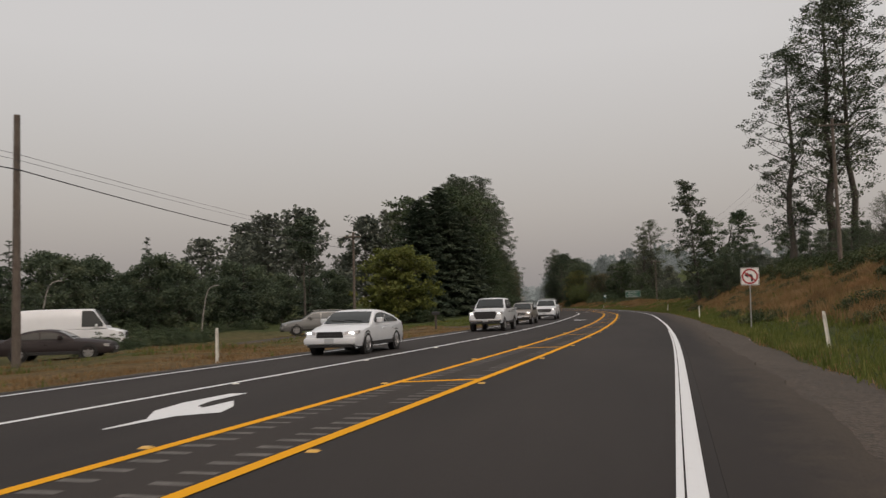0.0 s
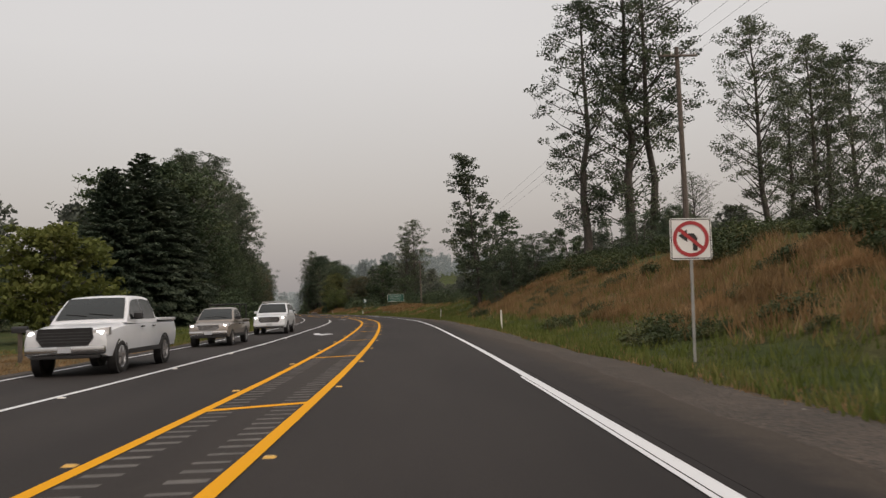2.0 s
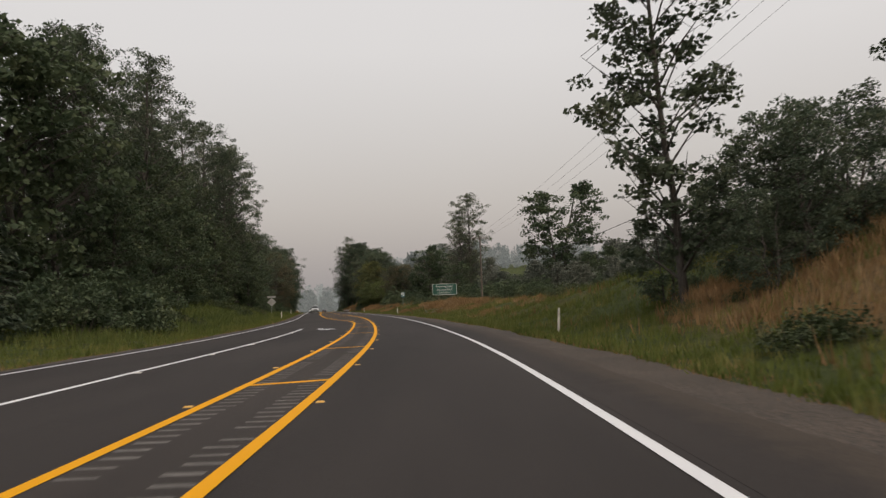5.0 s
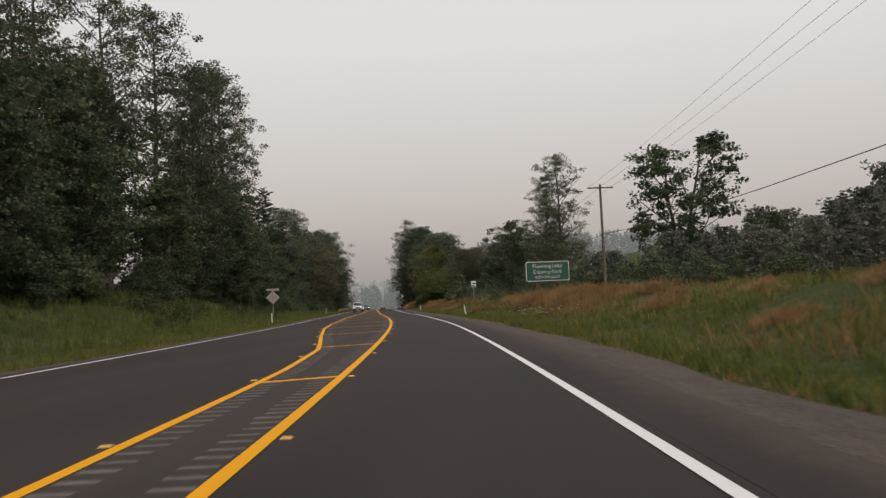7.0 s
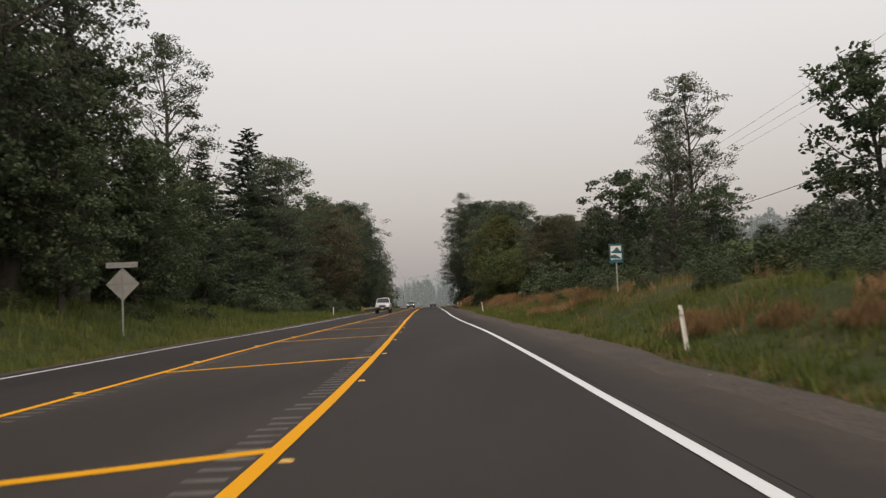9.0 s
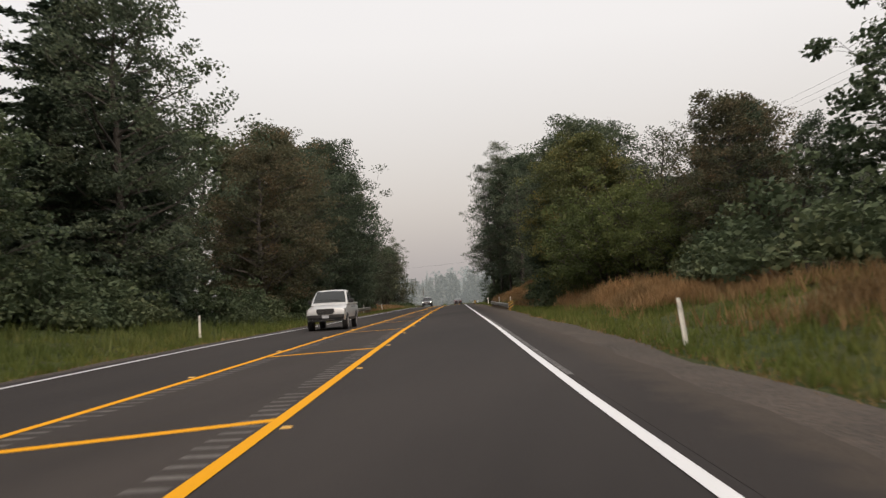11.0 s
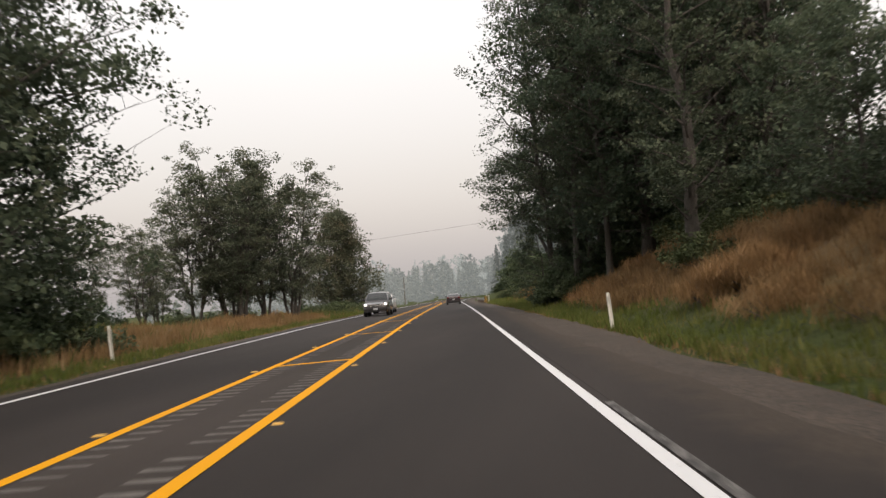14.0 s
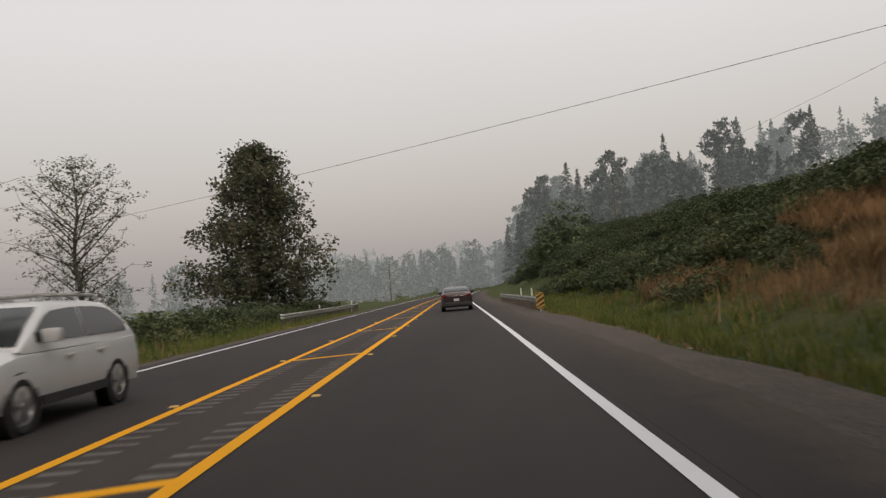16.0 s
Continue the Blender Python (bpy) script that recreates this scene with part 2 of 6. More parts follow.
GRASS_GREEN = foliage("green_grass", [(0.15, (0.058, 0.088, 0.019)), (0.5, (0.106, 0.130, 0.033)), (0.8, (0.200, 0.182, 0.068))], 0.3)
GRASS_DEEP = foliage("rank_bank_grass", [(0.15, (0.046, 0.070, 0.020)), (0.5, (0.082, 0.108, 0.032)), (0.8, (0.140, 0.142, 0.054))], 0.3)
GRASS_DRY = foliage("dry_grass", [(0.15, (0.140, 0.092, 0.046)), (0.5, (0.262, 0.166, 0.082)), (0.8, (0.370, 0.262, 0.150))], 0.3)


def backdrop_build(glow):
    """Far woods; grey emission stands in for the smoke haze."""
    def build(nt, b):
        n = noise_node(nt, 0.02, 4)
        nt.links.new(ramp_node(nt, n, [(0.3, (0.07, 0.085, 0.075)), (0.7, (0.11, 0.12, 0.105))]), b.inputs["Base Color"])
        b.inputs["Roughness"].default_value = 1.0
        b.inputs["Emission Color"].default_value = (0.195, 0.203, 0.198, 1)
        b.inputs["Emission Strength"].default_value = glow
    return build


BACKDROP = material("haze_glow_woods", backdrop_build(0.80))
BACKDROP_MID = material("haze_glow_mid_woods", backdrop_build(0.46))
BACKDROP_RIDGE = material("haze_glow_ridge_woods", backdrop_build(0.20))


def bark_build(lo, hi):
    def build(nt, b):
        n = noise_node(nt, 5, 8, 0.7, stretch=(3, 3, 0.6))
        nt.links.new(ramp_node(nt, n, [(0.3, lo), (0.7, hi)]), b.inputs["Base Color"])
        b.inputs["Roughness"].default_value = 0.95
        bump_node(nt, b, n, 0.9, 0.06)
    return build


BARK = material("grey_bark", bark_build((0.042, 0.036, 0.031), (0.11, 0.098, 0.086)))
POLE_WOOD = material("weathered_pole_wood", bark_build((0.075, 0.060, 0.050), (0.16, 0.135, 0.115)))
POLE_GREY = material("bleached_pole_wood", bark_build((0.20, 0.19, 0.175), (0.34, 0.32, 0.30)))
CABLE = plain("black_cable", (0.03, 0.03, 0.032), 0.6)
STEEL = plain("galvanised_steel", (0.46, 0.46, 0.435), 0.48, 0.55, 0.22, 3, 0.05)
STEEL_DULL = plain("dull_galvanised_steel", (0.30, 0.30, 0.29), 0.7, 0.3, 0.2, 3)
STONE_PALE = plain("pale_stone", (0.24, 0.22, 0.20), 0.9, 0, 0.25, 20, 0.3)
POST_WHITE = plain("white_plastic_post", (0.66, 0.65, 0.60), 0.6, 0, 0.1, 9)
WOOD_POST = plain("weathered_wood_post", (0.085, 0.070, 0.058), 0.9, 0, 0.3, 8, 0.3)
SIGN_WHITE = plain("white_sign_sheet", (0.72, 0.72, 0.71), 0.45, 0, 0.05, 3)
SIGN_RED = plain("red_sign_sheet", (0.36, 0.030, 0.035), 0.45, 0, 0.08, 3)
SIGN_BLACK = plain("black_sign_sheet", (0.02, 0.02, 0.02), 0.5, 0, 0.1, 3)
SIGN_GREEN = plain("green_sign_sheet", (0.010, 0.070, 0.050), 0.45, 0, 0.08, 3)
SIGN_TEAL = plain("teal_sign_sheet", (0.02, 0.10, 0.12), 0.45, 0, 0.08, 3)
SIGN_YELLOW = plain("yellow_sign_sheet", (0.42, 0.25, 0.04), 0.5, 0, 0.1, 3)
SIGN_BACK = plain("bare_aluminium_back", (0.34, 0.34, 0.33), 0.55, 0.5, 0.1, 4)
REFLECTOR_Y = plain("yellow_reflector", (0.55, 0.33, 0.06), 0.4, 0, 0.1, 10)
REFLECTOR_W = plain("white_reflector", (0.6, 0.58, 0.54), 0.4, 0, 0.1, 10)
RUMBLE = plain("dusty_groove", (0.098, 0.092, 0.086), 0.95, 0, 0.35, 5)
PAINT_WHITE = plain("white_car_paint", (0.62, 0.645, 0.68), 0.35, 0, 0.03, 2, 0, 0.6)
PAINT_PEARL = plain("pearl_car_paint", (0.50, 0.515, 0.52), 0.35, 0.1, 0.04, 2, 0, 0.6)
PAINT_TAN = plain("pewter_car_paint", (0.25, 0.225, 0.20), 0.4, 0.4, 0.05, 2, 0, 0.5)
PAINT_DARK = plain("dark_plum_car_paint", (0.026, 0.014, 0.018), 0.4, 0.2, 0.08, 2, 0, 0.5)
PAINT_MAROON = plain("dull_maroon_car_paint", (0.014, 0.008, 0.009), 0.6, 0, 0.15, 3, 0, 0.0)
PAINT_GREY = plain("grey_car_paint", (0.16, 0.165, 0.165), 0.35, 0.4, 0.05, 2, 0, 0.5)
PAINT_SUV = plain("dark_grey_car_paint", (0.050, 0.046, 0.048), 0.35, 0.4, 0.05, 2, 0, 1.0)
GLASS = plain("tinted_window_glass", (0.02, 0.024, 0.024), 0.12, 0, 0.1, 2, 0, 0.0)
TYRE = plain("tyre_rubber", (0.016, 0.016, 0.016), 0.9, 0, 0.2, 12)
RIM = plain("alloy_rim", (0.32, 0.32, 0.33), 0.4, 0.8, 0.1, 8)
GRILLE_GREY = plain("dark_grille_plastic", (0.05, 0.05, 0.052), 0.4, 0.3, 0.1, 8)
TRIM_BLACK = plain("black_plastic_trim", (0.014, 0.014, 0.015), 0.6, 0, 0.15, 8)
CHROME = plain("chrome", (0.55, 0.55, 0.55), 0.2, 1.0, 0.05, 8)
LAMP_RED = plain("red_tail_lens", (0.10, 0.010, 0.012), 0.25, 0, 0.1, 8, 0, 0.6)
LAMP_CLEAR = plain("clear_lamp_lens", (0.45, 0.45, 0.46), 0.15, 0.3, 0.1, 8, 0, 0.6)
PLATE_FACE = plain("pale_plate", (0.40, 0.42, 0.45), 0.5, 0, 0.06, 10)


def lamp_on_build(nt, b):
    b.inputs["Base Color"].default_value = (0.8, 0.8, 0.8, 1)
    b.inputs["Emission Color"].default_value = (1.0, 0.97, 0.9, 1)
    b.inputs["Emission Strength"].default_value = 4.0


LAMP_ON = material("lit_headlamp", lamp_on_build)


# ---- the road's line: stations along the yellow line, offsets to its right ----
CURVE = [-2.72, -1.51, -0.26, 1.07, 0.91, 0.71, 0.96, 1.83, 1.61, 0.97, 0.95, 1.21, 1.15, 0.45, -0.29, -0.39, -0.01, 0.11,
         -0.27, -0.05, -0.03, -0.1, -0.06, 0.1, 0.08, -0.13, -0.34, -0.44, -0.46, -0.42, -0.36, -0.28, -0.19, -0.11, -0.02, 0.06]
RISE = [-0.1, -0.05, 0.0, -0.05, -0.08, -0.05, 0.06, 0.12, 0.12, 0.17, 0.23, 0.3, 0.33, 0.44, 0.45, 0.52, 0.66, 0.7,
        0.76, 0.74, 0.75, 0.74, 0.65, 0.52, 0.37, 0.22, 0.07, -0.07, -0.19, -0.3, -0.41, -0.51, -0.6, -0.69, -0.78, -0.86]
KNOT = np.arange(-40, 680, 20.0)
ST = np.arange(-40, 660, 1.0)
HEAD = np.concatenate([[0], np.cumsum((np.interp(ST, KNOT, CURVE) * 1e-3)[:-1])])
LX = np.concatenate([[0], np.cumsum(-np.sin(HEAD[:-1]))])
LY = np.concatenate([[0], np.cumsum(np.cos(HEAD[:-1]))])


def heading(s):
    return float(np.interp(s, ST, HEAD))


def road_z(s):
    return float(np.interp(s, KNOT, RISE))


def line_xy(s):
    """Points of the road's line, straight on beyond both ends."""
    s = np.asarray(s, float)
    lo, hi = np.minimum(s - ST[0], 0), np.maximum(s - ST[-1], 0)
    x = np.interp(s, ST, LX) + lo * -np.sin(HEAD[0]) + hi * -np.sin(HEAD[-1])
    y = np.interp(s, ST, LY) + lo * np.cos(HEAD[0]) + hi * np.cos(HEAD[-1])
    return x, y


def R(s, d, dz=0.0):
    x, y = line_xy(s)
    h = heading(s)
    return Vector((float(x) + d * math.cos(h), float(y) + d * math.sin(h), road_z(s) + dz))


def at(s, d, dz=0.0, turn=0.0, on_ground=True):
    """A pose on the ground at a station, turned with the road; y points ahead."""
    p = R(s, d, (ground_rel(s, d) if on_ground else 0.0) + dz)
    return Matrix.Translation(p) @ Matrix.Rotation(heading(s) + radians(turn), 4, 'Z')


# left yellow line, left white line and far white edge, by station
def left_yellow(s):
    return np.interp(s, [-60, 150, 158, 170, 182, 195, 212, 222, 240, 267, 282, 302, 320, 345, 700],
                     [-1.42, -1.42, -1.7, -2.95, -3.95, -4.4, -4.35, -4.15, -3.8, -2.75, -2.4, -2.0, -1.72, -1.55, -1.55])


def far_edge(s):
    return np.interp(s, [-60, 0, 40, 200, 225, 250, 275, 295, 312, 330, 700], [-7.6, -7.7, -8.0, -8.0, -7.45, -6.9, -6.3, -5.6, -5.3, -5.0, -4.95])


EDGE = 3.55
TERR_S = [-80, 0, 30, 60, 90, 110, 125, 145, 170, 195, 230, 262, 290, 306, 314, 343, 352, 365, 400, 420, 440, 480, 560, 700]
TERR_H = [3.0, 3.5, 3.9, 4.2, 4.8, 5.3, 3.5, 1.55, 1.3, 1.3, 1.5, 1.3, 0.8, 0.5, -0.8, -0.6, 2.0, 3.0, 4.4, 5.3, 5.0, 6.2, 8.4, 14.0]
TERR_D = [22, 22, 22, 22, 23, 24, 20, 16, 14, 13, 12, 15, 15, 15, 14, 14, 15, 16, 19, 21, 23, 24, 26, 30]
TERL_S = [-80, 100, 135, 160, 210, 250, 290, 308, 314, 343, 350, 380, 440, 480, 700]
TERL_H = [-0.4, -0.3, 0.8, 2.6, 3.4, 2.6, 1.0, 0.0, -1.2, -1.2, 0.2, 0.4, -0.6, -0.8, -1.0]


def smooth(u):
    u = np.clip(u, 0, 1)
    return u * u * (3 - 2 * u)


def ground_rel(s, d):
    """Height of the ground over the road's own height."""
    s, d = np.asarray(s, float), np.asarray(d, float)
    hr, dr = np.interp(s, TERR_S, TERR_H), np.interp(s, TERR_S, TERR_D)
    right = -0.10 + (hr + 0.10) * smooth((d - 6.9) / (dr - 6.9)) + np.clip(d - dr, 0, np.interp(s, [0, 420, 480, 560], [30, 25, 40, 90])) * np.interp(s, [0, 120, 160, 330, 420, 560, 700, 1200], [0.09, 0.08, 0.025, 0.025, 0.10, 0.16, 0.2, 0.25])
    left0 = far_edge(s) - 1.9
    hl = np.interp(s, TERL_S, TERL_H)
    left = -0.12 + (hl + 0.12) * smooth((left0 - d) / 15.0) - np.maximum(left0 - 40 - d, 0) * 0.01
    wob = 0.10 * np.sin(s * 0.37 + d * 0.5) + 0.08 * np.sin(s * 0.91 - d * 0.8)
    wob = wob * np.clip((np.abs(d + 1) - 9.0) / 4.0, 0, 1)
    mid = np.full_like(d, -0.16)
    out = np.where(d > 6.3, right, np.where(d < left0 + 0.6, left, mid)) + wob
    return np.minimum(out, 70) if out.ndim else float(min(out, 70))


# ---- mesh helpers ----
def mesh_from(name, verts, faces, mat, smooth_shade=False):
    me = bpy.data.meshes.new(name)
    me.from_pydata([tuple(v) for v in verts], [], [tuple(f) for f in faces])
    me.materials.append(mat)
    if smooth_shade:
        me.polygons.foreach_set("use_smooth", [True] * len(me.polygons))
    me.update()
    return me


def quick_mesh(name, verts, loops, per, mat):
    """A mesh of many like faces, from arrays."""
    me = bpy.data.meshes.new(name)
    n = len(loops) // per
    me.vertices.add(len(verts))
    me.vertices.foreach_set("co", np.ascontiguousarray(verts, dtype=np.float32).ravel())
    me.loops.add(len(loops))
    me.loops.foreach_set("vertex_index", np.ascontiguousarray(loops, dtype=np.int32))
    me.polygons.add(n)
    me.polygons.foreach_set("loop_start", np.arange(0, n * per, per, dtype=np.int32))
    me.materials.append(mat)
    me.update(calc_edges=True)
    return me


def part(name, bm, mat, parent, label="", smooth_angle=None):
    me = bpy.data.meshes.new(name)
    bm.normal_update()
    bm.to_mesh(me)
    bm.free()
    me.materials.append(mat)
    if smooth_angle:
        me.polygons.foreach_set("use_smooth", [True] * len(me.polygons))
        me.set_sharp_from_angle(angle=radians(smooth_angle))
    ob = new(name, me)
    ob.parent = parent
    return tagged(ob, label)


def part_mesh(name, me, parent, label=""):
    ob = new(name, me)
    ob.parent = parent
    return tagged(ob, label)


def thing(name, label, category, group="", kind=""):
    return tagged(new(name), label, category, group, kind)


def box(bm, x0, x1, y0, y1, z0, z1, bevel=0.0, m=None):
    r = bmesh.ops.create_cube(bm, size=1.0)
    mat = Matrix.Translation(((x0 + x1) / 2, (y0 + y1) / 2, (z0 + z1) / 2)) @ Matrix.Diagonal((x1 - x0, y1 - y0, z1 - z0, 1))
    bmesh.ops.transform(bm, matrix=(m @ mat) if m else mat, verts=r["verts"])
    if bevel:
        edges = list({e for v in r["verts"] for e in v.link_edges})
        bmesh.ops.bevel(bm, geom=edges, offset=bevel, segments=2, affect='EDGES', profile=0.6)
    return bm


def tube(bm, pts, radii, sides=8, cap=True):
    """A tapered round bar through points."""
    rings = []
    pts = [Vector(p) for p in pts]
    for i, p in enumerate(pts):
        t = (pts[min(i + 1, len(pts) - 1)] - pts[max(i - 1, 0)]).normalized()
        a = t.orthogonal().normalized() if abs(t.z) < 0.95 else Vector((1, 0, 0))
        a = (a - t * a.dot(t)).normalized()
        b = t.cross(a)
        rings.append([bm.verts.new(p + (a * math.cos(k * math.tau / sides) + b * math.sin(k * math.tau / sides)) * radii[i]) for k in range(sides)])
    for r0, r1 in zip(rings, rings[1:]):
        for k in range(sides):
            bm.faces.new((r0[k], r0[(k + 1) % sides], r1[(k + 1) % sides], r1[k]))
    if cap:
        bm.faces.new(rings[0][::-1])
        bm.faces.new(rings[-1])
    return bm


def plate(bm, outline, z0, z1, m=None):
    """A flat plate in the x-z plane, from y = z0 (front) to y = z1."""
    m = m or Matrix()
    f = [bm.verts.new(m @ Vector((x, z0, z))) for x, z in outline]
    b = [bm.verts.new(m @ Vector((x, z1, z))) for x, z in outline]
    n = len(outline)
    bm.faces.new(f)
    bm.faces.new(b[::-1])
    for i in range(n):
        bm.faces.new((f[i], b[i], b[(i + 1) % n], f[(i + 1) % n]))
    return bm


# ---- ground sheet ----
def build_ground():
    ys = np.concatenate([np.arange(-160, -20, 10), np.arange(-20, 560, 2.0), np.arange(560, 800, 8), np.arange(800, 3800, 100)])
    us = np.concatenate([[-3000, -2000, -1200, -700, -400, -250, -160], np.arange(-120, -40, 8), np.arange(-40, -16, 2), np.arange(-16, 16, 0.6),
                         np.arange(16, 40, 1.5), np.arange(40, 120, 8), [120, 160, 250, 400, 700, 1200, 2000, 3000]])
    srange = np.arange(-260, 4200, 1.0)
    sx, sy = line_xy(srange)
    sv = np.interp(ys, sy, srange)
    xc = np.interp(sv, srange, sx)
    hd = np.interp(sv, ST, HEAD)
    S = np.repeat(sv[:, None], len(us), 1)
    U = np.repeat(us[None, :], len(ys), 0)
    D = U * np.cos(hd)[:, None]
    SS = S + U * np.sin(hd)[:, None]
    Z = ground_rel(SS, D) + np.interp(S, KNOT, RISE)
    V = np.stack([xc[:, None] + U, np.repeat(ys[:, None], len(us), 1), Z], -1).reshape(-1, 3)
    nu = len(us)
    i, j = np.meshgrid(np.arange(len(ys) - 1), np.arange(nu - 1), indexing="ij")
    a = (i * nu + j).ravel()
    loops = np.stack([a, a + 1, a + nu + 1, a + nu], 1).ravel()
    me = quick_mesh("ground", V, loops, 4, GROUND)
    me.polygons.foreach_set("use_smooth", [True] * len(me.polygons))
    dry = np.clip(dryness(SS, D), 0, 1).ravel()
    att = me.attributes.new("dryness", 'FLOAT', 'POINT')
    att.data.foreach_set("value", dry.astype(np.float32))
    tagged(new("ground", me), "grassy roadside ground with dry tan banks", "ground", kind="structure")


def dryness(s, d):
    """Where the grass has dried: the banks, the mown verge, the far fields."""
    s, d = np.asarray(s, float), np.asarray(d, float)
    bank = smooth((d - 8.2) / 3.0) * (smooth((118 - s) / 12) * (0.55 + 0.45 * smooth((s - 30) / 25)) * smooth((d - 8.9) / 2.0) * smooth((20.5 - d + 1.5 * np.sin(s * 0.21)) / 3.5) + smooth((s - 340) / 6) * smooth((430 - s) / 12) + smooth((s - 258) / 10) * smooth((314 - s) / 6) * (0.38 + 0.3 * np.sin(s * 0.42 + 1.0) * np.sin(d * 0.9)))
    patch = smooth((d - 9) / 2) * smooth((22 - d) / 5) * np.exp(-((s - 185) / 9) ** 2) * 0.9
    low = 0.23 * smooth((s - 126) / 14) * smooth((262 - s) / 8) * smooth((d - 7.6) / 2.0) * smooth((17 - d) / 4) * (0.6 + 0.6 * np.sin(s * 0.23 + d * 0.5))
    verge = smooth((-8.8 - d) / 1.0) * smooth((70 - s) / 14) * (0.95 - 0.5 * smooth((-13 - d) / 3))
    tall = smooth((-7.5 - d) / 2.0) * smooth((s - 335) / 10) * smooth((420 - s) / 15) * smooth((d + 18) / 4) * 0.75
    return bank * smooth((26 - d) / 4) + patch + low + verge + tall


# ---- road ----
def ribbon(name, d0, d1, s0, s1, dz, mat, step=2.0, skirt=0.0):
    """A strip of road between two offsets, which may change with the station."""
    n = max(2, int((s1 - s0) / step) + 1)
    ss = np.linspace(s0, s1, n)
    f0 = d0 if callable(d0) else (lambda s: d0)
    f1 = d1 if callable(d1) else (lambda s: d1)
    v, f = [], []
    for s in ss:
        v += [R(s, float(f0(s)), dz), R(s, float(f1(s)), dz)]
    for i in range(n - 1):
        f.append((2 * i, 2 * i + 1, 2 * i + 3, 2 * i + 2))
    if skirt:
        b = len(v)
        for s in ss:
            v += [R(s, float(f0(s)) - skirt * 0.6, dz - skirt), R(s, float(f1(s)) + skirt * 0.6, dz - skirt)]
        for i in range(n - 1):
            f.append((2 * i + 2, b + 2 * i + 2, b + 2 * i, 2 * i))
            f.append((2 * i + 1, b + 2 * i + 1, b + 2 * i + 3, 2 * i + 3))
    return mesh_from(name, v, f, mat)


def gravel_edge(s):
    return 6.4 + 0.22 * math.sin(s * 0.21) + 0.15 * math.sin(s * 0.63 + 1)


def gravel_edge_left(s):
    return float(far_edge(s)) - 1.75 + 0.16 * math.sin(s * 0.27) + 0.1 * math.sin(s * 0.8)


def build_road():
    S0, S1 = -75, 655
    road = tagged(new("road", ribbon("road", lambda s: float(far_edge(s)) - 0.55, lambda s: 3.8, S0, S1, 0.0, ASPHALT, 2, 0.16)),
                  "dark grey two-lane asphalt road with fresh markings", "road", kind="structure")
    tagged(new("road_median", ribbon("road_median", lambda s: float(left_yellow(s)), 0.0, S0, S1, 0.004, ASPHALT_MEDIAN)),
           "worn brownish asphalt strip between the yellow lines", "road", kind="structure")
    def edge_out(s):
        return 4.95 + 0.12 * math.sin(s * 0.17) + 0.05 * math.sin(s * 1.3) + 0.03 * math.sin(s * 3.1)
    me = ribbon("road_shoulder", 3.74, edge_out, S0, S1, 0.004, SHOULDER, 0.7, 0.12)
    n = (len(me.vertices) // 4) * 2
    vals = np.array([float(i % 2) for i in range(n)] + [1.0] * (len(me.vertices) - n), dtype=np.float32)
    me.attributes.new("edge", 'FLOAT', 'POINT').data.foreach_set("value", vals)
    tagged(new("road_shoulder", me), "paved grey shoulder crumbling into gravel outside the white line", "shoulder", kind="structure")
    v, f = [], []
    ss = np.arange(S0, S1, 1.5)
    for s in ss:
        g1 = gravel_edge(s)
        for k in range(5):
            v.append(R(s, 4.6 + (g1 - 4.6) * k / 4, (-0.03, -0.035, -0.05, -0.065, -0.11)[k] + 0.012 * math.sin(s * 1.7 + k * 2)))
    for i in range(len(ss) - 1):
        for k in range(4):
            a = i * 5 + k
            f.append((a, a + 1, a + 6, a + 5))
    tagged(new("gravel_shoulder", mesh_from("gravel_shoulder", v, f, GRAVEL)), "brownish gravel strip beside the road", "gravel", kind="structure")
    v, f = [], []
    for s in ss:
        g0, g1 = float(far_edge(s)) - 0.45, gravel_edge_left(s)
        for k in range(4):
            v.append(R(s, g0 + (g1 - g0) * k / 3, (-0.03, -0.04, -0.06, -0.13)[k] + 0.012 * math.sin(s * 1.3 + k * 2)))
    for i in range(len(ss) - 1):
        for k in range(3):
            a = i * 4 + k
            f.append((a + 1, a, a + 4, a + 5))
    tagged(new("gravel_shoulder", mesh_from("gravel_shoulder", v, f, GRAVEL)), "narrow gravel strip beside the far lane", "gravel", kind="structure")
    # painted lines
    def line(name, dfun, w, s0, s1, mat, label):
        g = dfun if callable(dfun) else (lambda s: dfun)
        tagged(new(name, ribbon(name, lambda s: float(g(s)) - w / 2, lambda s: float(g(s)) + w / 2, s0, s1, 0.009, mat, 1.5)), label, "road marking", kind="structure")
    line("yellow_line", 0.0, 0.16, S0, S1, YELLOW_PAINT, "solid yellow line beside the painted median")
    line("yellow_line", left_yellow, 0.15, S0, S1, YELLOW_PAINT, "solid yellow line beside the painted median")
    line("white_edge_line", EDGE, 0.14, S0, S1, WHITE_PAINT, "solid white line along the road's edge")
    line("white_edge_line", lambda s: EDGE - 0.112, 0.055, -75, 38, WHITE_PAINT, "older white line beside the edge line")
    line("worn_line", EDGE + 0.15, 0.10, 262, 348, WORN_PAINT, "scuffed remains of an older edge line")
    line("white_edge_line", far_edge, 0.13, S0, S1, WHITE_PAINT, "solid white line along the far edge")
    line("white_lane_line", -4.72, 0.14, S0, 136, WHITE_PAINT, "solid white line between the lane and the turn lane")
    # diagonal bars of the painted median
    bars = [-1.53 + 12.2 * n for n in range(-5, 10)] + [1.51 + 12.2 * n for n in range(10, 20)] + [2.67 + 12.2 * n for n in range(20, 53)]
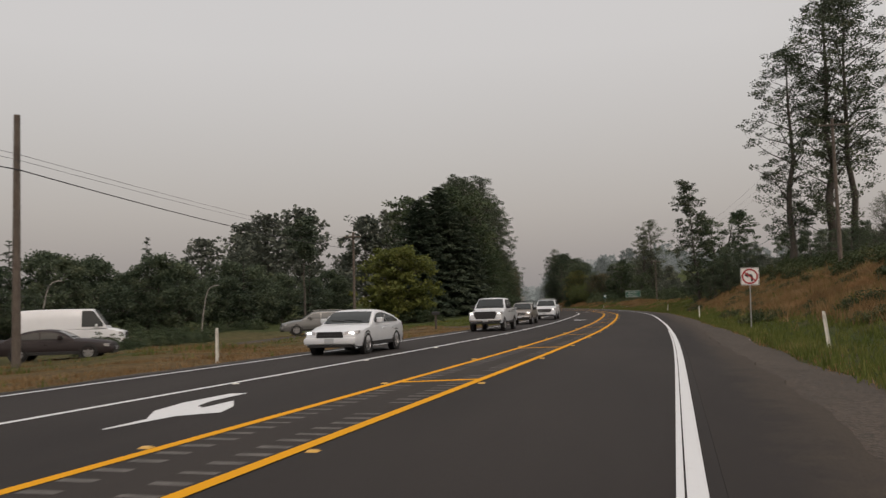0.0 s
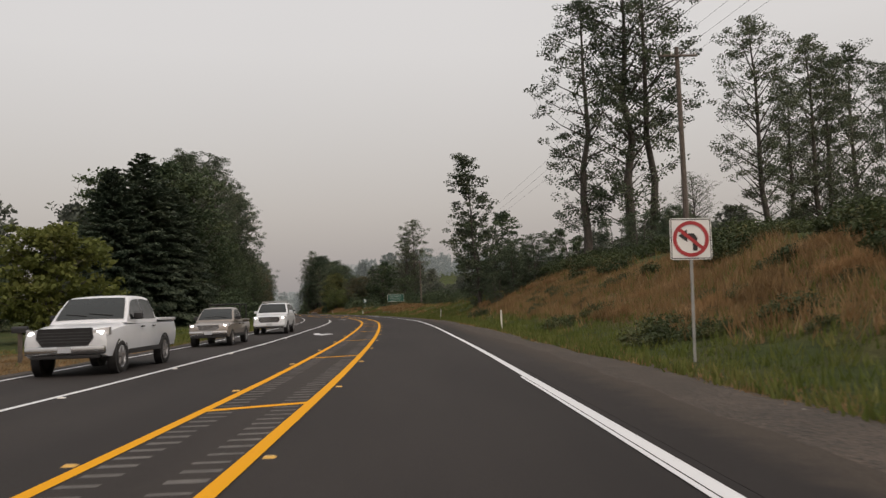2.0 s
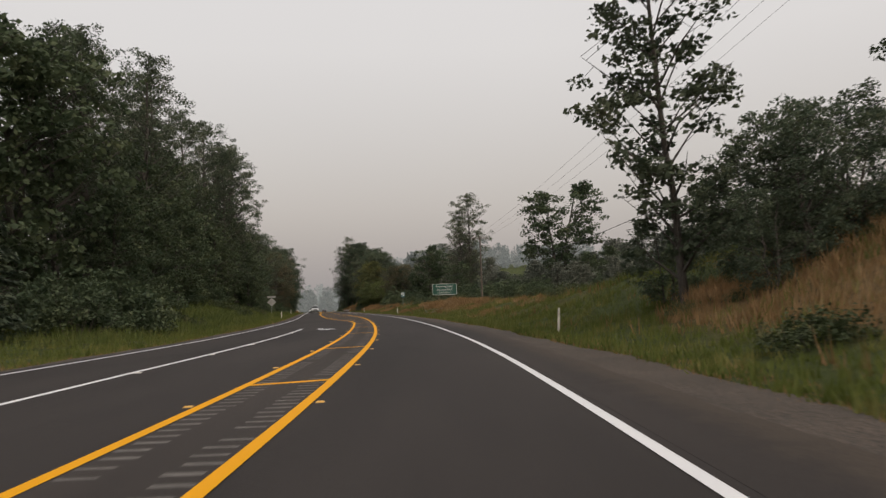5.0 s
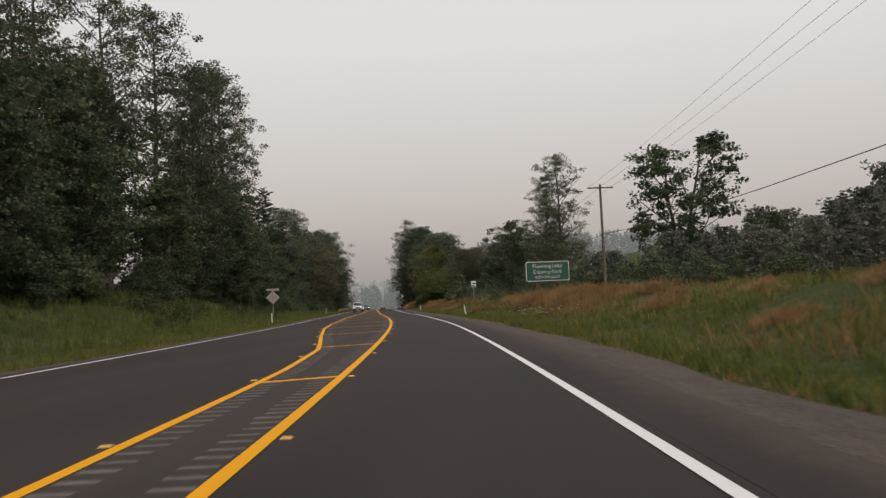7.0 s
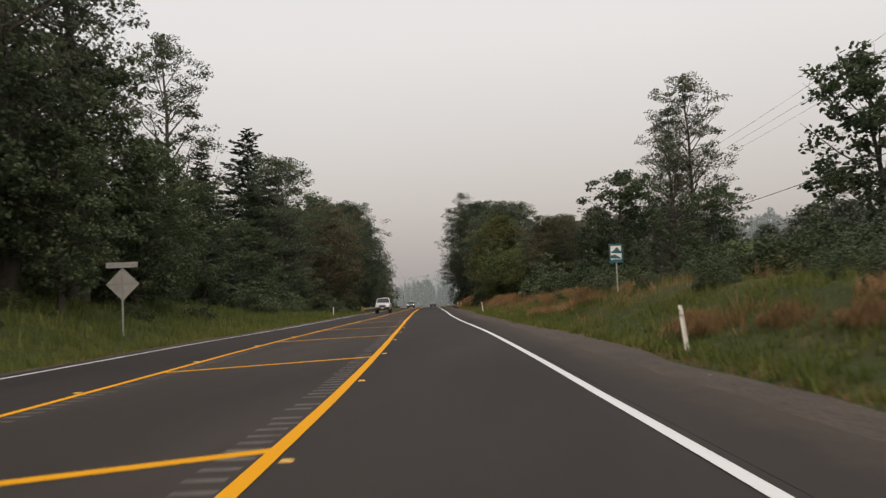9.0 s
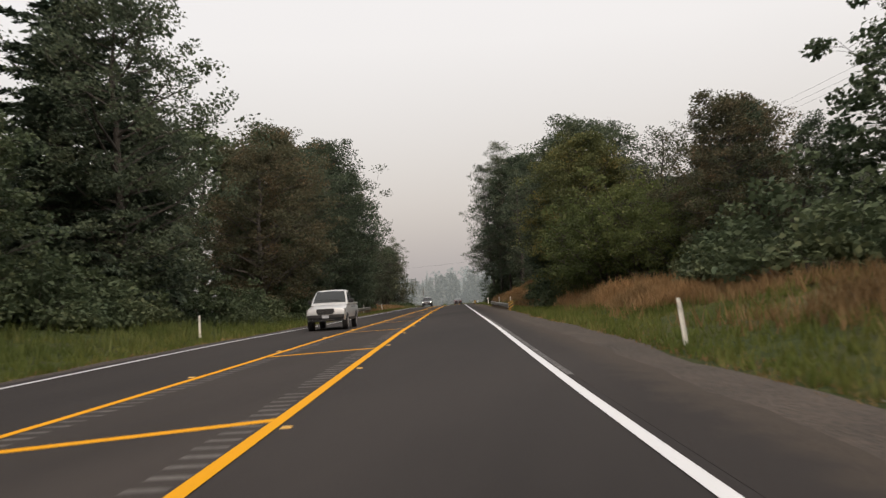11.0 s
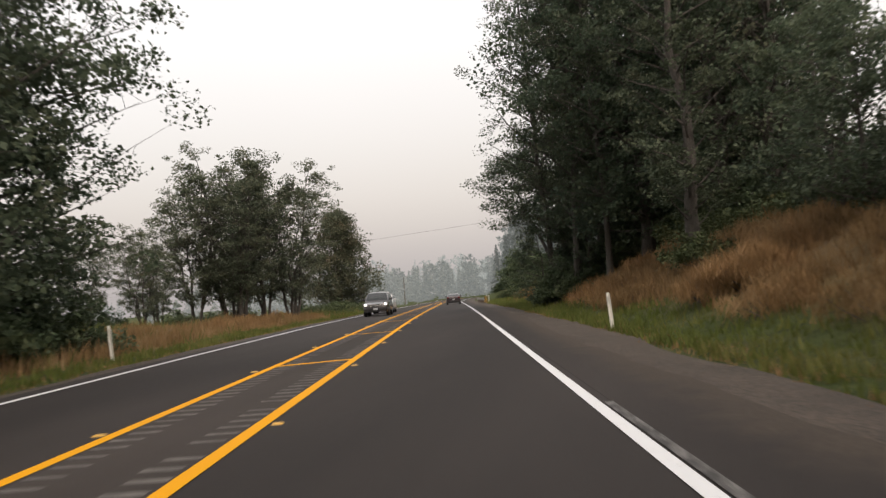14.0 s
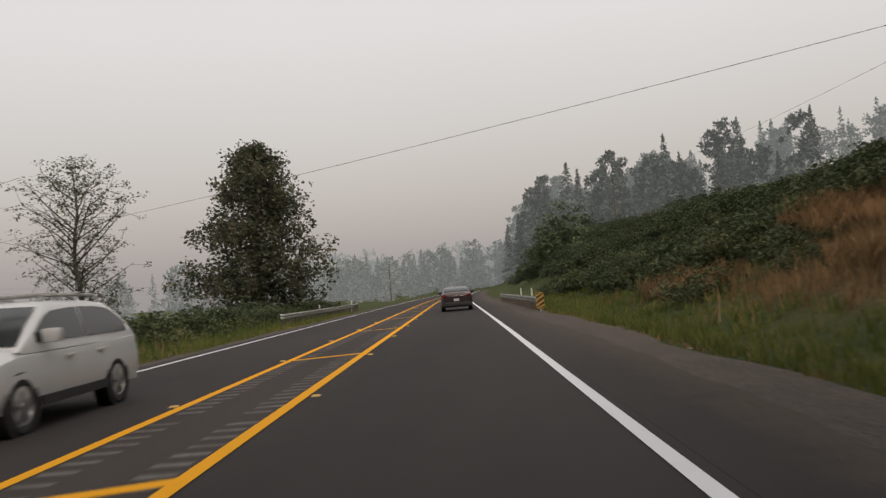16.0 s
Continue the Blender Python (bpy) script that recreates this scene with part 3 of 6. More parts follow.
    for s in bars:
        w = float(left_yellow(s))
        slant = 0.5 + 0.55 * max(0, -w - 1.42)
        v = [R(s - slant - 0.13, w + 0.08, 0.0085), R(s - 0.13, -0.08, 0.0085), R(s + 0.13, -0.08, 0.0085), R(s - slant + 0.13, w + 0.08, 0.0085)]
        tagged(new("yellow_bar", mesh_from("yellow_bar", v, [(0, 1, 2, 3)], YELLOW_PAINT)), "yellow bar across the painted median", "road marking",
               "yellow bars across the median", "structure")
    # milled grooves beside the yellow lines
    v, f = [], []
    rng = random.Random(5)
    for s in np.arange(-20, 460, 0.42):
        wl = float(left_yellow(s))
        for d0, d1 in ((wl + 0.12, wl + 0.46), (-0.46, -0.12)):
            if rng.random() < 0.06:
                continue
            a = len(v)
            j = rng.uniform(-0.03, 0.03)
            L = rng.uniform(0.09, 0.15)
            v += [R(s, d0 + j, 0.0065), R(s, d1 + j, 0.0065), R(s + L, d1 + j, 0.0065), R(s + L, d0 + j, 0.0065)]
            f.append((a, a + 1, a + 2, a + 3))
    tagged(new("rumble_strip", mesh_from("rumble_strip", v, f, RUMBLE)), "dusty milled grooves between the yellow lines", "rumble strip", kind="stuff")
    # arrows of the turn lane
    shape = [(67.3, -2.94), (68.2, -2.97), (68.6, -3.2), (69.0, -3.42), (70.0, -3.62), (71.3, -3.6), (71.4, -3.32), (70.2, -3.28), (69.6, -3.12),
             (69.4, -2.92), (70.3, -2.95), (69.6, -2.55), (68.9, -2.34), (68.5, -2.75), (67.3, -2.88)]
    for s0 in (4.1, 67.3, 131.4):
        bm = bmesh.new()
        f = bm.faces.new([bm.verts.new(R(s0 + s - 67.3, d - 0.05, 0.007)) for s, d in shape])
        bmesh.ops.triangulate(bm, faces=[f])
        bmesh.ops.recalc_face_normals(bm, faces=bm.faces)
        me = bpy.data.meshes.new("turn_arrow")
        bm.to_mesh(me)
        bm.free()
        me.materials.append(WHITE_PAINT)
        tagged(new("turn_arrow", me), "white painted turn arrow on the asphalt", "road marking", "turn arrows", "structure")


def build_markers():
    """Raised reflective markers glued beside the lines."""
    bm = bmesh.new()
    v = [bm.verts.new(p) for p in ((-0.05, -0.05, 0), (0.05, -0.05, 0), (0.05, 0.05, 0), (-0.05, 0.05, 0), (-0.038, -0.02, 0.018), (0.038, -0.02, 0.018), (0.038, 0.02, 0.018), (-0.038, 0.02, 0.018))]
    for f in ((4, 5, 6, 7), (0, 1, 5, 4), (1, 2, 6, 5), (2, 3, 7, 6), (3, 0, 4, 7)):
        bm.faces.new([v[i] for i in f])
    for q in bm.verts:
        q.co.x *= 1.2
        q.co.y *= 1.1
    yel, whi = bpy.data.meshes.new("raised_marker"), bpy.data.meshes.new("raised_marker")
    bm.to_mesh(yel)
    bm.to_mesh(whi)
    bm.free()
    yel.materials.append(REFLECTOR_Y)
    whi.materials.append(REFLECTOR_W)
    for n in range(-3, 72):
        s = 3.0 + 6.9 * n
        for d, me in ((0.18, yel), (float(left_yellow(s)) - 0.18, yel), (-4.56, whi)):
            if me is whi and s > 130:
                continue
            ob = tagged(new("raised_marker", me), "small raised yellow reflector on the road" if me is yel else "small raised white reflector on the road", "road marker", "raised road markers")
            ob.matrix_world = Matrix.Translation(R(s, d, 0.0005)) @ Matrix.Rotation(heading(s), 4, 'Z')


build_ground()
build_road()
build_markers()


# ---- trees ----
def leaf_mesh(name, centres, radii, per, size, mat, rng, flat=0.35, droop=0.0, long=1.5, rise=0.0, squash=0.55):
    """Kite-shaped leaves scattered round clump centres, each folded a little along its rib."""
    n = len(centres) * per
    c = np.repeat(np.asarray(centres, float), per, 0)
    r = np.repeat(np.asarray(radii, float), per)
    q = rng.normal(size=(n, 3))
    q /= np.linalg.norm(q, axis=1)[:, None]
    p = c + q * (r * rng.random(n) ** 0.42)[:, None] * np.array([1, 1, squash])
    ax = rng.normal(size=(n, 3))
    ax[:, 2] = ax[:, 2] * 0.6 - droop + rise * 2.2
    ax /= np.linalg.norm(ax, axis=1)[:, None]
    up = rng.normal(size=(n, 3)) * 0.7 + np.array([0, 0, flat * 2])
    sd = np.cross(ax, up)
    sd /= np.maximum(np.linalg.norm(sd, axis=1), 1e-6)[:, None]
    nr = np.cross(sd, ax)
    L = size * rng.uniform(0.6, 1.35, n)
    W = L / long
    a = p - ax * (L / 2)[:, None]
    b = p + sd * (W / 2)[:, None] + nr * (W * 0.18)[:, None]
    t = p + ax * (L / 2)[:, None]
    e = p - sd * (W / 2)[:, None] + nr * (W * 0.18)[:, None]
    V = np.stack([a, b, t, e], 1).reshape(-1, 3)
    return quick_mesh(name, V, np.arange(n * 4), 4, mat)


def grow(h, trunk_r, bare, crown, limbs, lift, clumps, clump_r, lean=(0.0, 0.0), wiggle=0.25, stems=1, spread=0.0, seed=1):
    """The wood of a tree (a bmesh) and the centres and sizes of its leaf clumps.
    crown(u): the crown's radius at u from its foot (0) to its tip (1)."""
    rng = random.Random(seed)
    bm = bmesh.new()
    cs, rs = [], []
    for k in range(stems):
        az = math.tau * k / max(stems, 1) + rng.uniform(-0.4, 0.4)
        hk = h * (1 if k == 0 else rng.uniform(0.75, 0.97))
        top = Vector((lean[0] + math.cos(az) * spread * (stems > 1), lean[1] + math.sin(az) * spread * (stems > 1), hk))
        foot = Vector((math.cos(az) * 0.35 * (stems > 1), math.sin(az) * 0.35 * (stems > 1), -0.3))
        pts, rad = [], []
        for i in range(9):
            u = i / 8
            p = foot.lerp(top, u) + Vector((rng.uniform(-1, 1), rng.uniform(-1, 1), 0)) * wiggle * u * (1 - u) * 2
            pts.append(p)
            rad.append(trunk_r * (1.25 if i == 0 else 1) * (1 - 0.93 * u) + 0.015)
        tube(bm, pts, rad, 8)

        def on_stem(z):
            u = min(max((z + 0.3) / (hk + 0.3), 0), 1) * 8
            i = min(int(u), 7)
            return pts[i].lerp(pts[i + 1], u - i), rad[i] + (rad[i + 1] - rad[i]) * (u - i)

        nl = max(3, limbs // stems)
        for j in range(nl):
            u = (j + rng.uniform(0.1, 0.9)) / nl
            z = hk * (bare + (1 - bare) * u)
            R0 = crown(u) * rng.uniform(0.68, 1.02)
            p0, r0 = on_stem(z - R0 * math.tan(radians(lift)) * 0.55 if z - R0 * 0.5 > hk * bare * 0.6 else z)
            a = j * 2.399963 + rng.uniform(-0.5, 0.5)
            if stems > 1:
                a = az + rng.uniform(-1.6, 1.6)
            out = Vector((math.cos(a), math.sin(a), 0))
            tip = p0 + out * R0 + Vector((0, 0, R0 * math.tan(radians(lift + rng.uniform(-12, 12)))))
            mid = p0.lerp(tip, 0.5) + Vector((rng.uniform(-1, 1), rng.uniform(-1, 1), rng.uniform(-0.6, 0.3))) * R0 * 0.12
            tube(bm, [p0, mid, tip], [max(min(r0 * 0.5, 0.03 + R0 * 0.022), 0.015), 0.012 + R0 * 0.009, 0.008], 4, False)
            for q in range(clumps):
                v = rng.uniform(0.35, 1.05)
                base = p0.lerp(mid, v * 2) if v < 0.5 else mid.lerp(tip, v * 2 - 1)
                side = Vector((rng.uniform(-1, 1), rng.uniform(-1, 1), rng.uniform(-0.5, 0.9))) * (R0 * 0.30 + clump_r * 0.4)
                end = base + side
                if side.length > 0.5:
                    tube(bm, [base, end], [0.014, 0.006], 3, False)
                cs.append(tuple(end))
                rs.append(clump_r * rng.uniform(0.65, 1.25))
        cs.append(tuple(top))
        rs.append(clump_r * 0.6)
    return bm, np.array(cs), np.array(rs)


def tree(name, label, bark, leaf_mat, per, size, seed, group="roadside trees", flat=0.35, droop=0.0, long=1.5, squash=0.55, **kw):
    t = thing(name, label, "tree", group)
    bm, cs, rs = grow(seed=seed, **kw)
    part("trunk", bm, bark, t, smooth_angle=60)
    if per:
        part_mesh("crown", leaf_mesh("crown", cs, rs, per, size, leaf_mat, np.random.default_rng(seed), flat, droop, long, 0.0, squash), t)
    return t


def dome(r, lo=0.55, peak=0.4):
    return lambda u: r * (lo + (1 - lo) * math.sin(math.pi * min(u / (2 * peak), 0.5))) * (1.0 if u < peak else math.sqrt(max(1 - ((u - peak) / (1 - peak)) ** 2, 0.02)))


def needles(name, pos, axis, length, mat, rng, long=2.6):
    """Flat sprays of needles, each pointing along its twig."""
    n = len(pos)
    ax = axis + rng.normal(size=(n, 3)) * 0.35
    ax /= np.linalg.norm(ax, axis=1)[:, None]
    up = rng.normal(size=(n, 3)) * 0.5 + np.array([0, 0, 1.0])
    sd = np.cross(ax, up)
    sd /= np.maximum(np.linalg.norm(sd, axis=1), 1e-6)[:, None]
    L = length * rng.uniform(0.6, 1.3, n)
    W = L / long
    a = pos - ax * (L * 0.4)[:, None]
    b = pos + sd * (W / 2)[:, None]
    t = pos + ax * (L * 0.6)[:, None]
    e = pos - sd * (W / 2)[:, None]
    V = np.stack([a, b, t, e], 1).reshape(-1, 3)
    return quick_mesh(name, V, np.arange(n * 4), 4, mat)


def conifer(name, label, h, r, seed, whorls=26, per=60, size=0.5, mat=None, bare=0.03, group="roadside trees", power=0.9, droop=0.30, ragged=0.35):
    """Tiers of drooping needled boughs round one straight trunk; per: sprays to a metre of bough."""
    rng = random.Random(seed)
    g = np.random.default_rng(seed)
    t = thing(name, label, "tree", group)
    bm = bmesh.new()
    tube(bm, [(0, 0, -0.3), (0.1, 0, h * 0.4), (0, 0.05, h)], [h * 0.017, h * 0.011, 0.015], 8)
    P, A, S = [], [], []
    for w in range(whorls):
        u = ((w + 0.5) / whorls) ** 0.92
        z = h * (bare + (1 - bare) * u)
        R0 = r * (1 - u) ** power + 0.12
        n = 4 + int(5 * (1 - u))
        for k in range(n):
            a = math.tau * k / n + w * 0.9 + rng.uniform(-0.35, 0.35)
            L = R0 * rng.uniform(1 - ragged, 1.12)
            rise = 0.55 * u ** 2 + rng.uniform(-0.08, 0.08)
            out, side = np.array([math.cos(a), math.sin(a), 0]), np.array([-math.sin(a), math.cos(a), 0])
            z0 = z + rng.uniform(-0.2, 0.2)
            q = np.array([[0, 0, z0] + out * L * f + np.array([0, 0, L * ((0.12 + rise) * f - droop * f * f)]) for f in (0.0, 0.35, 0.7, 1.0)])
            tube(bm, [tuple(v) for v in q], [0.015 + 0.012 * L, 0.012 + 0.006 * L, 0.012, 0.005], 3, False)
            m = max(4, int(per * L))
            f = g.uniform(0.1, 1.0, m) ** 0.75
            lat = g.uniform(-1, 1, m) * (0.34 * L * (1.08 - f) + 0.06)
            zz = z0 + L * ((0.12 + rise) * f - droop * f * f) - np.abs(lat) * 0.35 - g.random(m) * 0.10 * (0.6 + L * 0.4)
            P.append(np.stack([out[0] * L * f + side[0] * lat, out[1] * L * f + side[1] * lat, zz], 1))
            A.append(out[None] + side[None] * np.sign(lat)[:, None] * 0.8 + np.array([[0, 0, -0.45 + rise]]))
            S.append(np.full(m, size * (0.75 + 0.25 * min(L / 2.5, 1))))
    part("trunk", bm, BARK, t, smooth_angle=60)
    part_mesh("crown", needles("crown", np.concatenate(P), np.concatenate(A), np.concatenate(S), mat or LEAF_CONIFER, g), t)
    return t


def shrub(name, label, w, h, n, per, size, mat, seed, group="roadside shrubs", long=1.5, rise=0.0):
    """A mound of leafy shoots on thin stems."""
    rng = random.Random(seed)
    t = thing(name, label, "shrub", group)
    bm = bmesh.new()
    cs, rs = [], []
    for k in range(n):
        a, q = rng.uniform(0, math.tau), math.sqrt(rng.random())
        x, y = math.cos(a) * q * w, math.sin(a) * q * w
        top = h * (1 - 0.75 * q * q) * rng.uniform(0.55, 1.1)
        z = top * rng.uniform(0.45, 1.0)
        cs.append((x, y, z))
        rs.append(rng.uniform(0.28, 0.55) * (w / 1.6) ** 0.5)
        if k % 3 == 0:
            tube(bm, [(x * 0.4, y * 0.4, -0.15), (x * 0.8, y * 0.8, z * 0.6), (x, y, z + 0.12)], [0.02, 0.012, 0.005], 3, False)
    tagged(part("stem", bm, BARK, t), kind="stuff")
    part_mesh("leaves", leaf_mesh("leaves", np.array(cs), np.array(rs), per, size, mat, np.random.default_rng(seed), 0.5, 0.0, long, rise), t)
    return t


def put(proto, spots, height):
    """The prototype at the first spot and copies at the rest. Spots: station, offset, height wanted, turn, (height of the foot over the ground)."""
    k0 = spots[0][2] / height
    for i, (s, d, h, turn) in enumerate(spots):
        k = h / height / (1 if i == 0 else k0)
        m = at(s, d, -0.12, turn) @ Matrix.Diagonal((k, k, k, 1))
        if i == 0:
            proto.matrix_world = m
        else:
            copy_thing(proto, m)


def ring(rng, s0, s1, d0, d1, h0, h1, n):
    """Spots strewn over a stretch of land."""
    return [(rng.uniform(s0, s1), rng.uniform(d0, d1), rng.uniform(h0, h1), rng.uniform(0, 360)) for _ in range(n)]


def build_trees():
    rng = random.Random(11)
    # tall cottonwoods on the bank
    a = tree("cottonwood_tree", "tall cottonwood with a long bare trunk and loose grey-green crown", BARK, LEAF_COTTON, 56, 0.26, 3,
             h=30, trunk_r=0.50, bare=0.10, crown=dome(5.6, 0.55, 0.45), limbs=48, lift=32, clumps=5, clump_r=1.0, lean=(0.8, 0.5), wiggle=0.9)
    put(a, [(109.5, 28.2, 36, 0), (110.5, 23.6, 29, 250), (160, -27, 25, 40), (170, -22.8, 26, 15), (183, -24, 27, 200), (204, -30, 29, 310), (230, -19.0, 28, 75), (239, -19.6, 29, 222), (373, 12.2, 18, 61), (155, -24, 24, 120)], 30)
    a2 = tree("cottonwood_tree", "tall cottonwood with a high spreading crown over a bare trunk", BARK, LEAF_COTTON, 56, 0.26, 5,
              h=33, trunk_r=0.46, bare=0.36, crown=dome(6.6, 0.6, 0.5), limbs=44, lift=30, clumps=6, clump_r=1.0, lean=(0.6, 0.3), wiggle=0.7)
    put(a2, [(110.2, 31.2, 36, 40), (206, -24, 27, 200)], 33)
    b = tree("cottonwood_tree", "tall cottonwood with several limbs and gaps in its crown", BARK, LEAF_COTTON, 56, 0.26, 8,
             h=28, trunk_r=0.42, bare=0.16, crown=dome(6.2, 0.6, 0.5), limbs=48, lift=42, clumps=5, clump_r=1.0, lean=(-0.8, 0.4), wiggle=0.55)
    put(b, [(111.5, 45.3, 26, 20), (119, 57, 27, 45), (127, 68, 30, 230), (119, 53, 21, 150), (122, 61, 26, 60), (134, 80, 30, 300), (150, -25, 23, 10), (172, -29, 26, 280), (196, -27.5, 25, 100), (184, -29, 24, 330), (217, -22.5, 28, 120), (233, -21, 28, 330), (221, -19.2, 25, 15), (262, -30, 30, 200), (301.5, 39.2, 29.5, 15), (303.5, 36.0, 25, 140), (278, -25.5, 29, 70)], 28)
    # rounded broadleaf trees
    # those close to the road have finer leaves
    kw = dict(h=18, trunk_r=0.34, bare=0.08, crown=dome(6.0, 0.6, 0.4), limbs=60, lift=22, clumps=6, clump_r=1.0, wiggle=0.6)
    c = tree("broadleaf_tree", "dense dark green broadleaf tree beside the road", BARK, LEAF_DARK, 72, 0.22, 21, **kw)
    put(c, [(345, -12.4, 20, 205), (298, -17.5, 20, 45), (309, -19.5, 15, 215), (351, -13.6, 19, 300), (360, -13.4, 19, 10), (354, -15.5, 21, 130), (366, -12.8, 16, 75), (362, -16.5, 20, 222), (337, 16.2, 15.5, 200),
            (378, 15.2, 16, 300), (385, 13.2, 20, 144), (391, 14.2, 22, 222), (394, 15.5, 21, 10), (386, 17.5, 18, 111), (333, -14.2, 17, 190), (327, 14.2, 17.5, 50), (331, 17.5, 18, 20), (330, 13.3, 16.5, 280)], 18)
    c2 = tree("broadleaf_tree", "dark green broadleaf tree behind the verge", BARK, LEAF_BROAD, 30, 0.42, 22, **kw)
    put(c2, [(163, -24, 15, 0), (188, -26.5, 17, 50), (178, -26, 18, 310), (200, -25.5, 18, 20), (209, -27, 20, 210), (194, -22.5, 12, 140), (214, -29, 15, 140), (227, -21, 15, 260), (239, -19, 15, 20), (252, -19, 12, 80), (264, -18.5, 11, 310), (222, -20, 12, 45), (283, -17.5, 9, 170), (166, -21, 10, 10), (176, -20.5, 11, 100), (187, -24.5, 12, 190), (212, -20.5, 11, 280), (152, -21, 10, 60), (230, -16.5, 9, 150), (241, -16.5, 10, 240),
             (352, -20, 22, 77), (345, 35, 14, 100), (322, 22, 11, 33), (384, 20, 18, 300), (232, 47, 8, 20), (248, 58, 10, 120), (222, 60, 9, 240)], 18)
    kw = dict(h=16, trunk_r=0.30, bare=0.12, crown=dome(5.2, 0.5, 0.5), limbs=46, lift=35, clumps=6, clump_r=0.95, lean=(0.5, -0.3), wiggle=0.8, stems=2, spread=2.2)
    d = tree("broadleaf_tree", "uneven green broadleaf tree with spreading limbs", BARK, LEAF_BROAD, 36, 0.40, 34, **kw)
    put(d, [(290, 60, 30, 0), (174, 44, 13, 200), (262, 27, 9, 45), (317, 28, 10, 190), (139, -31, 21, 30), (146, -27, 22, 90), (176, -25, 17, 240), (288, 25, 15, 70), (326, -22, 20, 120)], 16)
    d2 = tree("broadleaf_tree", "uneven green broadleaf tree close to the verge", BARK, LEAF_DARK, 72, 0.21, 35, **kw)
    put(d2, [(294, 20.5, 10, 150), (306, 21, 9, 260), (338, 20, 15, 290), (338, -17, 18, 10), (343, 16.5, 9, 45), (347, -18.5, 17, 60), (355, -19, 17, 160), (363, -16.5, 11, 250), (341, -13, 12, 330), (324.5, 12.2, 11, 20)], 16)
    d3 = tree("understorey_tree", "small bushy tree below the taller trees", BARK, LEAF_DARK, 46, 0.2, 36,
              h=8, trunk_r=0.12, bare=0.04, crown=dome(3.0, 0.65, 0.45), limbs=34, lift=28, clumps=5, clump_r=0.7, wiggle=0.5, stems=2, spread=1.2)
    put(d3, [(348, 15.5, 4.5, 10), (353, 17, 5.5, 70), (358, 15.5, 5.5, 140), (363, 17.5, 6.5, 220), (356, 20.5, 7, 300), (347, 19.5, 5, 30), (366, 15, 7, 100), (361, 13.8, 5.5, 200), (352, 13.8, 4.2, 330),
             (355, -11.6, 8, 40), (360.5, -11.4, 9, 140), (364, -12.5, 8.5, 260), (351, -11.8, 8, 200), (345, -11.5, 7, 300), (392, 15.8, 7, 20), (390, 17.5, 7, 120), (386, 16.5, 7.5, 220), (380, 17.5, 8, 320), (384, 18.5, 6, 80), (393.5, 12.2, 4.6, 180), (388, 13.2, 4.8, 280), (392.5, 12.6, 4.6, 30), (393.2, 8.6, 5.2, 10), (391, 10.6, 5.6, 130), (394.2, 9.8, 5.0, 260), (109, 13.6, 4.6, 0), (111, 15.6, 5.6, 100), (108.5, 16.8, 4.4, 220), (106, 12.5, 3.2, 40), (114, 12, 3.4, 140), (94, 23.5, 4.0, 30), (102, 24, 4.4, 170), (99, 29, 4.6, 60), (88, 24.5, 3.6, 0), (109, 31, 4.5, 250), (107.5, 14.5, 5.0, 90), (112, 18, 5.2, 300), (312, 15.5, 6, 50), (317, 16.5, 7, 150)], 8)
    # maples in autumn colour
    e = tree("maple_tree", "broad maple with leaves turning orange and brown", BARK, LEAF_MAPLE, 82, 0.22, 41,
             h=16, trunk_r=0.32, bare=0.06, crown=dome(5.6, 0.6, 0.42), limbs=56, lift=24, clumps=6, clump_r=1.0, wiggle=0.6)
    put(e, [(326, -14.6, 18, 0), (318, -13.8, 15, 100), (300, 20.5, 11, 330), (294.5, 17.5, 10.5, 120), (313, 18, 9.5, 150)], 16)
    e2 = tree("maple_tree", "tall maple with leaves turning yellow at the top", BARK, LEAF_GOLD, 82, 0.22, 43,
              h=15, trunk_r=0.28, bare=0.06, crown=dome(4.4, 0.6, 0.45), limbs=54, lift=30, clumps=6, clump_r=0.95, wiggle=0.6)
    put(e2, [(317, 13.2, 14.5, 0), (322.5, 12.6, 14, 120), (319, 16.5, 12.3, 220)], 15)
    hz = tree("hazel_bush", "wide olive-green hazel bush at the foot of the trees", BARK, LEAF_OLIVE, 58, 0.17, 45, "roadside shrubs",
              h=6.5, trunk_r=0.08, bare=0.03, crown=dome(3.9, 0.7, 0.5), limbs=52, lift=38, clumps=6, clump_r=0.75, wiggle=0.5, stems=3, spread=1.6)
    put(hz, [(308, 13.0, 6.8, 0), (303.5, 15.2, 7.0, 90), (312.5, 15.0, 7.6, 200), (298, 16.5, 5.6, 300), (346, 14.5, 4.2, 40), (351, 18.0, 5.2, 160), (335, 12.8, 4.2, 250)], 6.5)
    f = tree("maple_tree", "dense maple with browning leaves reaching down to the grass", BARK, LEAF_BROWN, 46, 0.36, 47, squash=0.9,
             h=17, trunk_r=0.4, bare=0.02, crown=lambda u: 7.4 * (1 - u) ** 0.55 * (0.75 + 0.25 * min(u * 5, 1)) + 0.3, limbs=85, lift=14, clumps=7, clump_r=1.15, wiggle=0.4)
    put(f, [(481, -17.2, 17.5, 0)], 17)
    # sparse grey alders beyond the left verge
    g = tree("alder_tree", "sparse many-stemmed alder with thin reddish-grey foliage", BARK, LEAF_ALDER, 42, 0.22, 52,
             h=17, trunk_r=0.16, bare=0.18, crown=dome(4.0, 0.5, 0.5), limbs=66, lift=40, clumps=7, clump_r=0.75, wiggle=1.0, stems=4, spread=2.6)
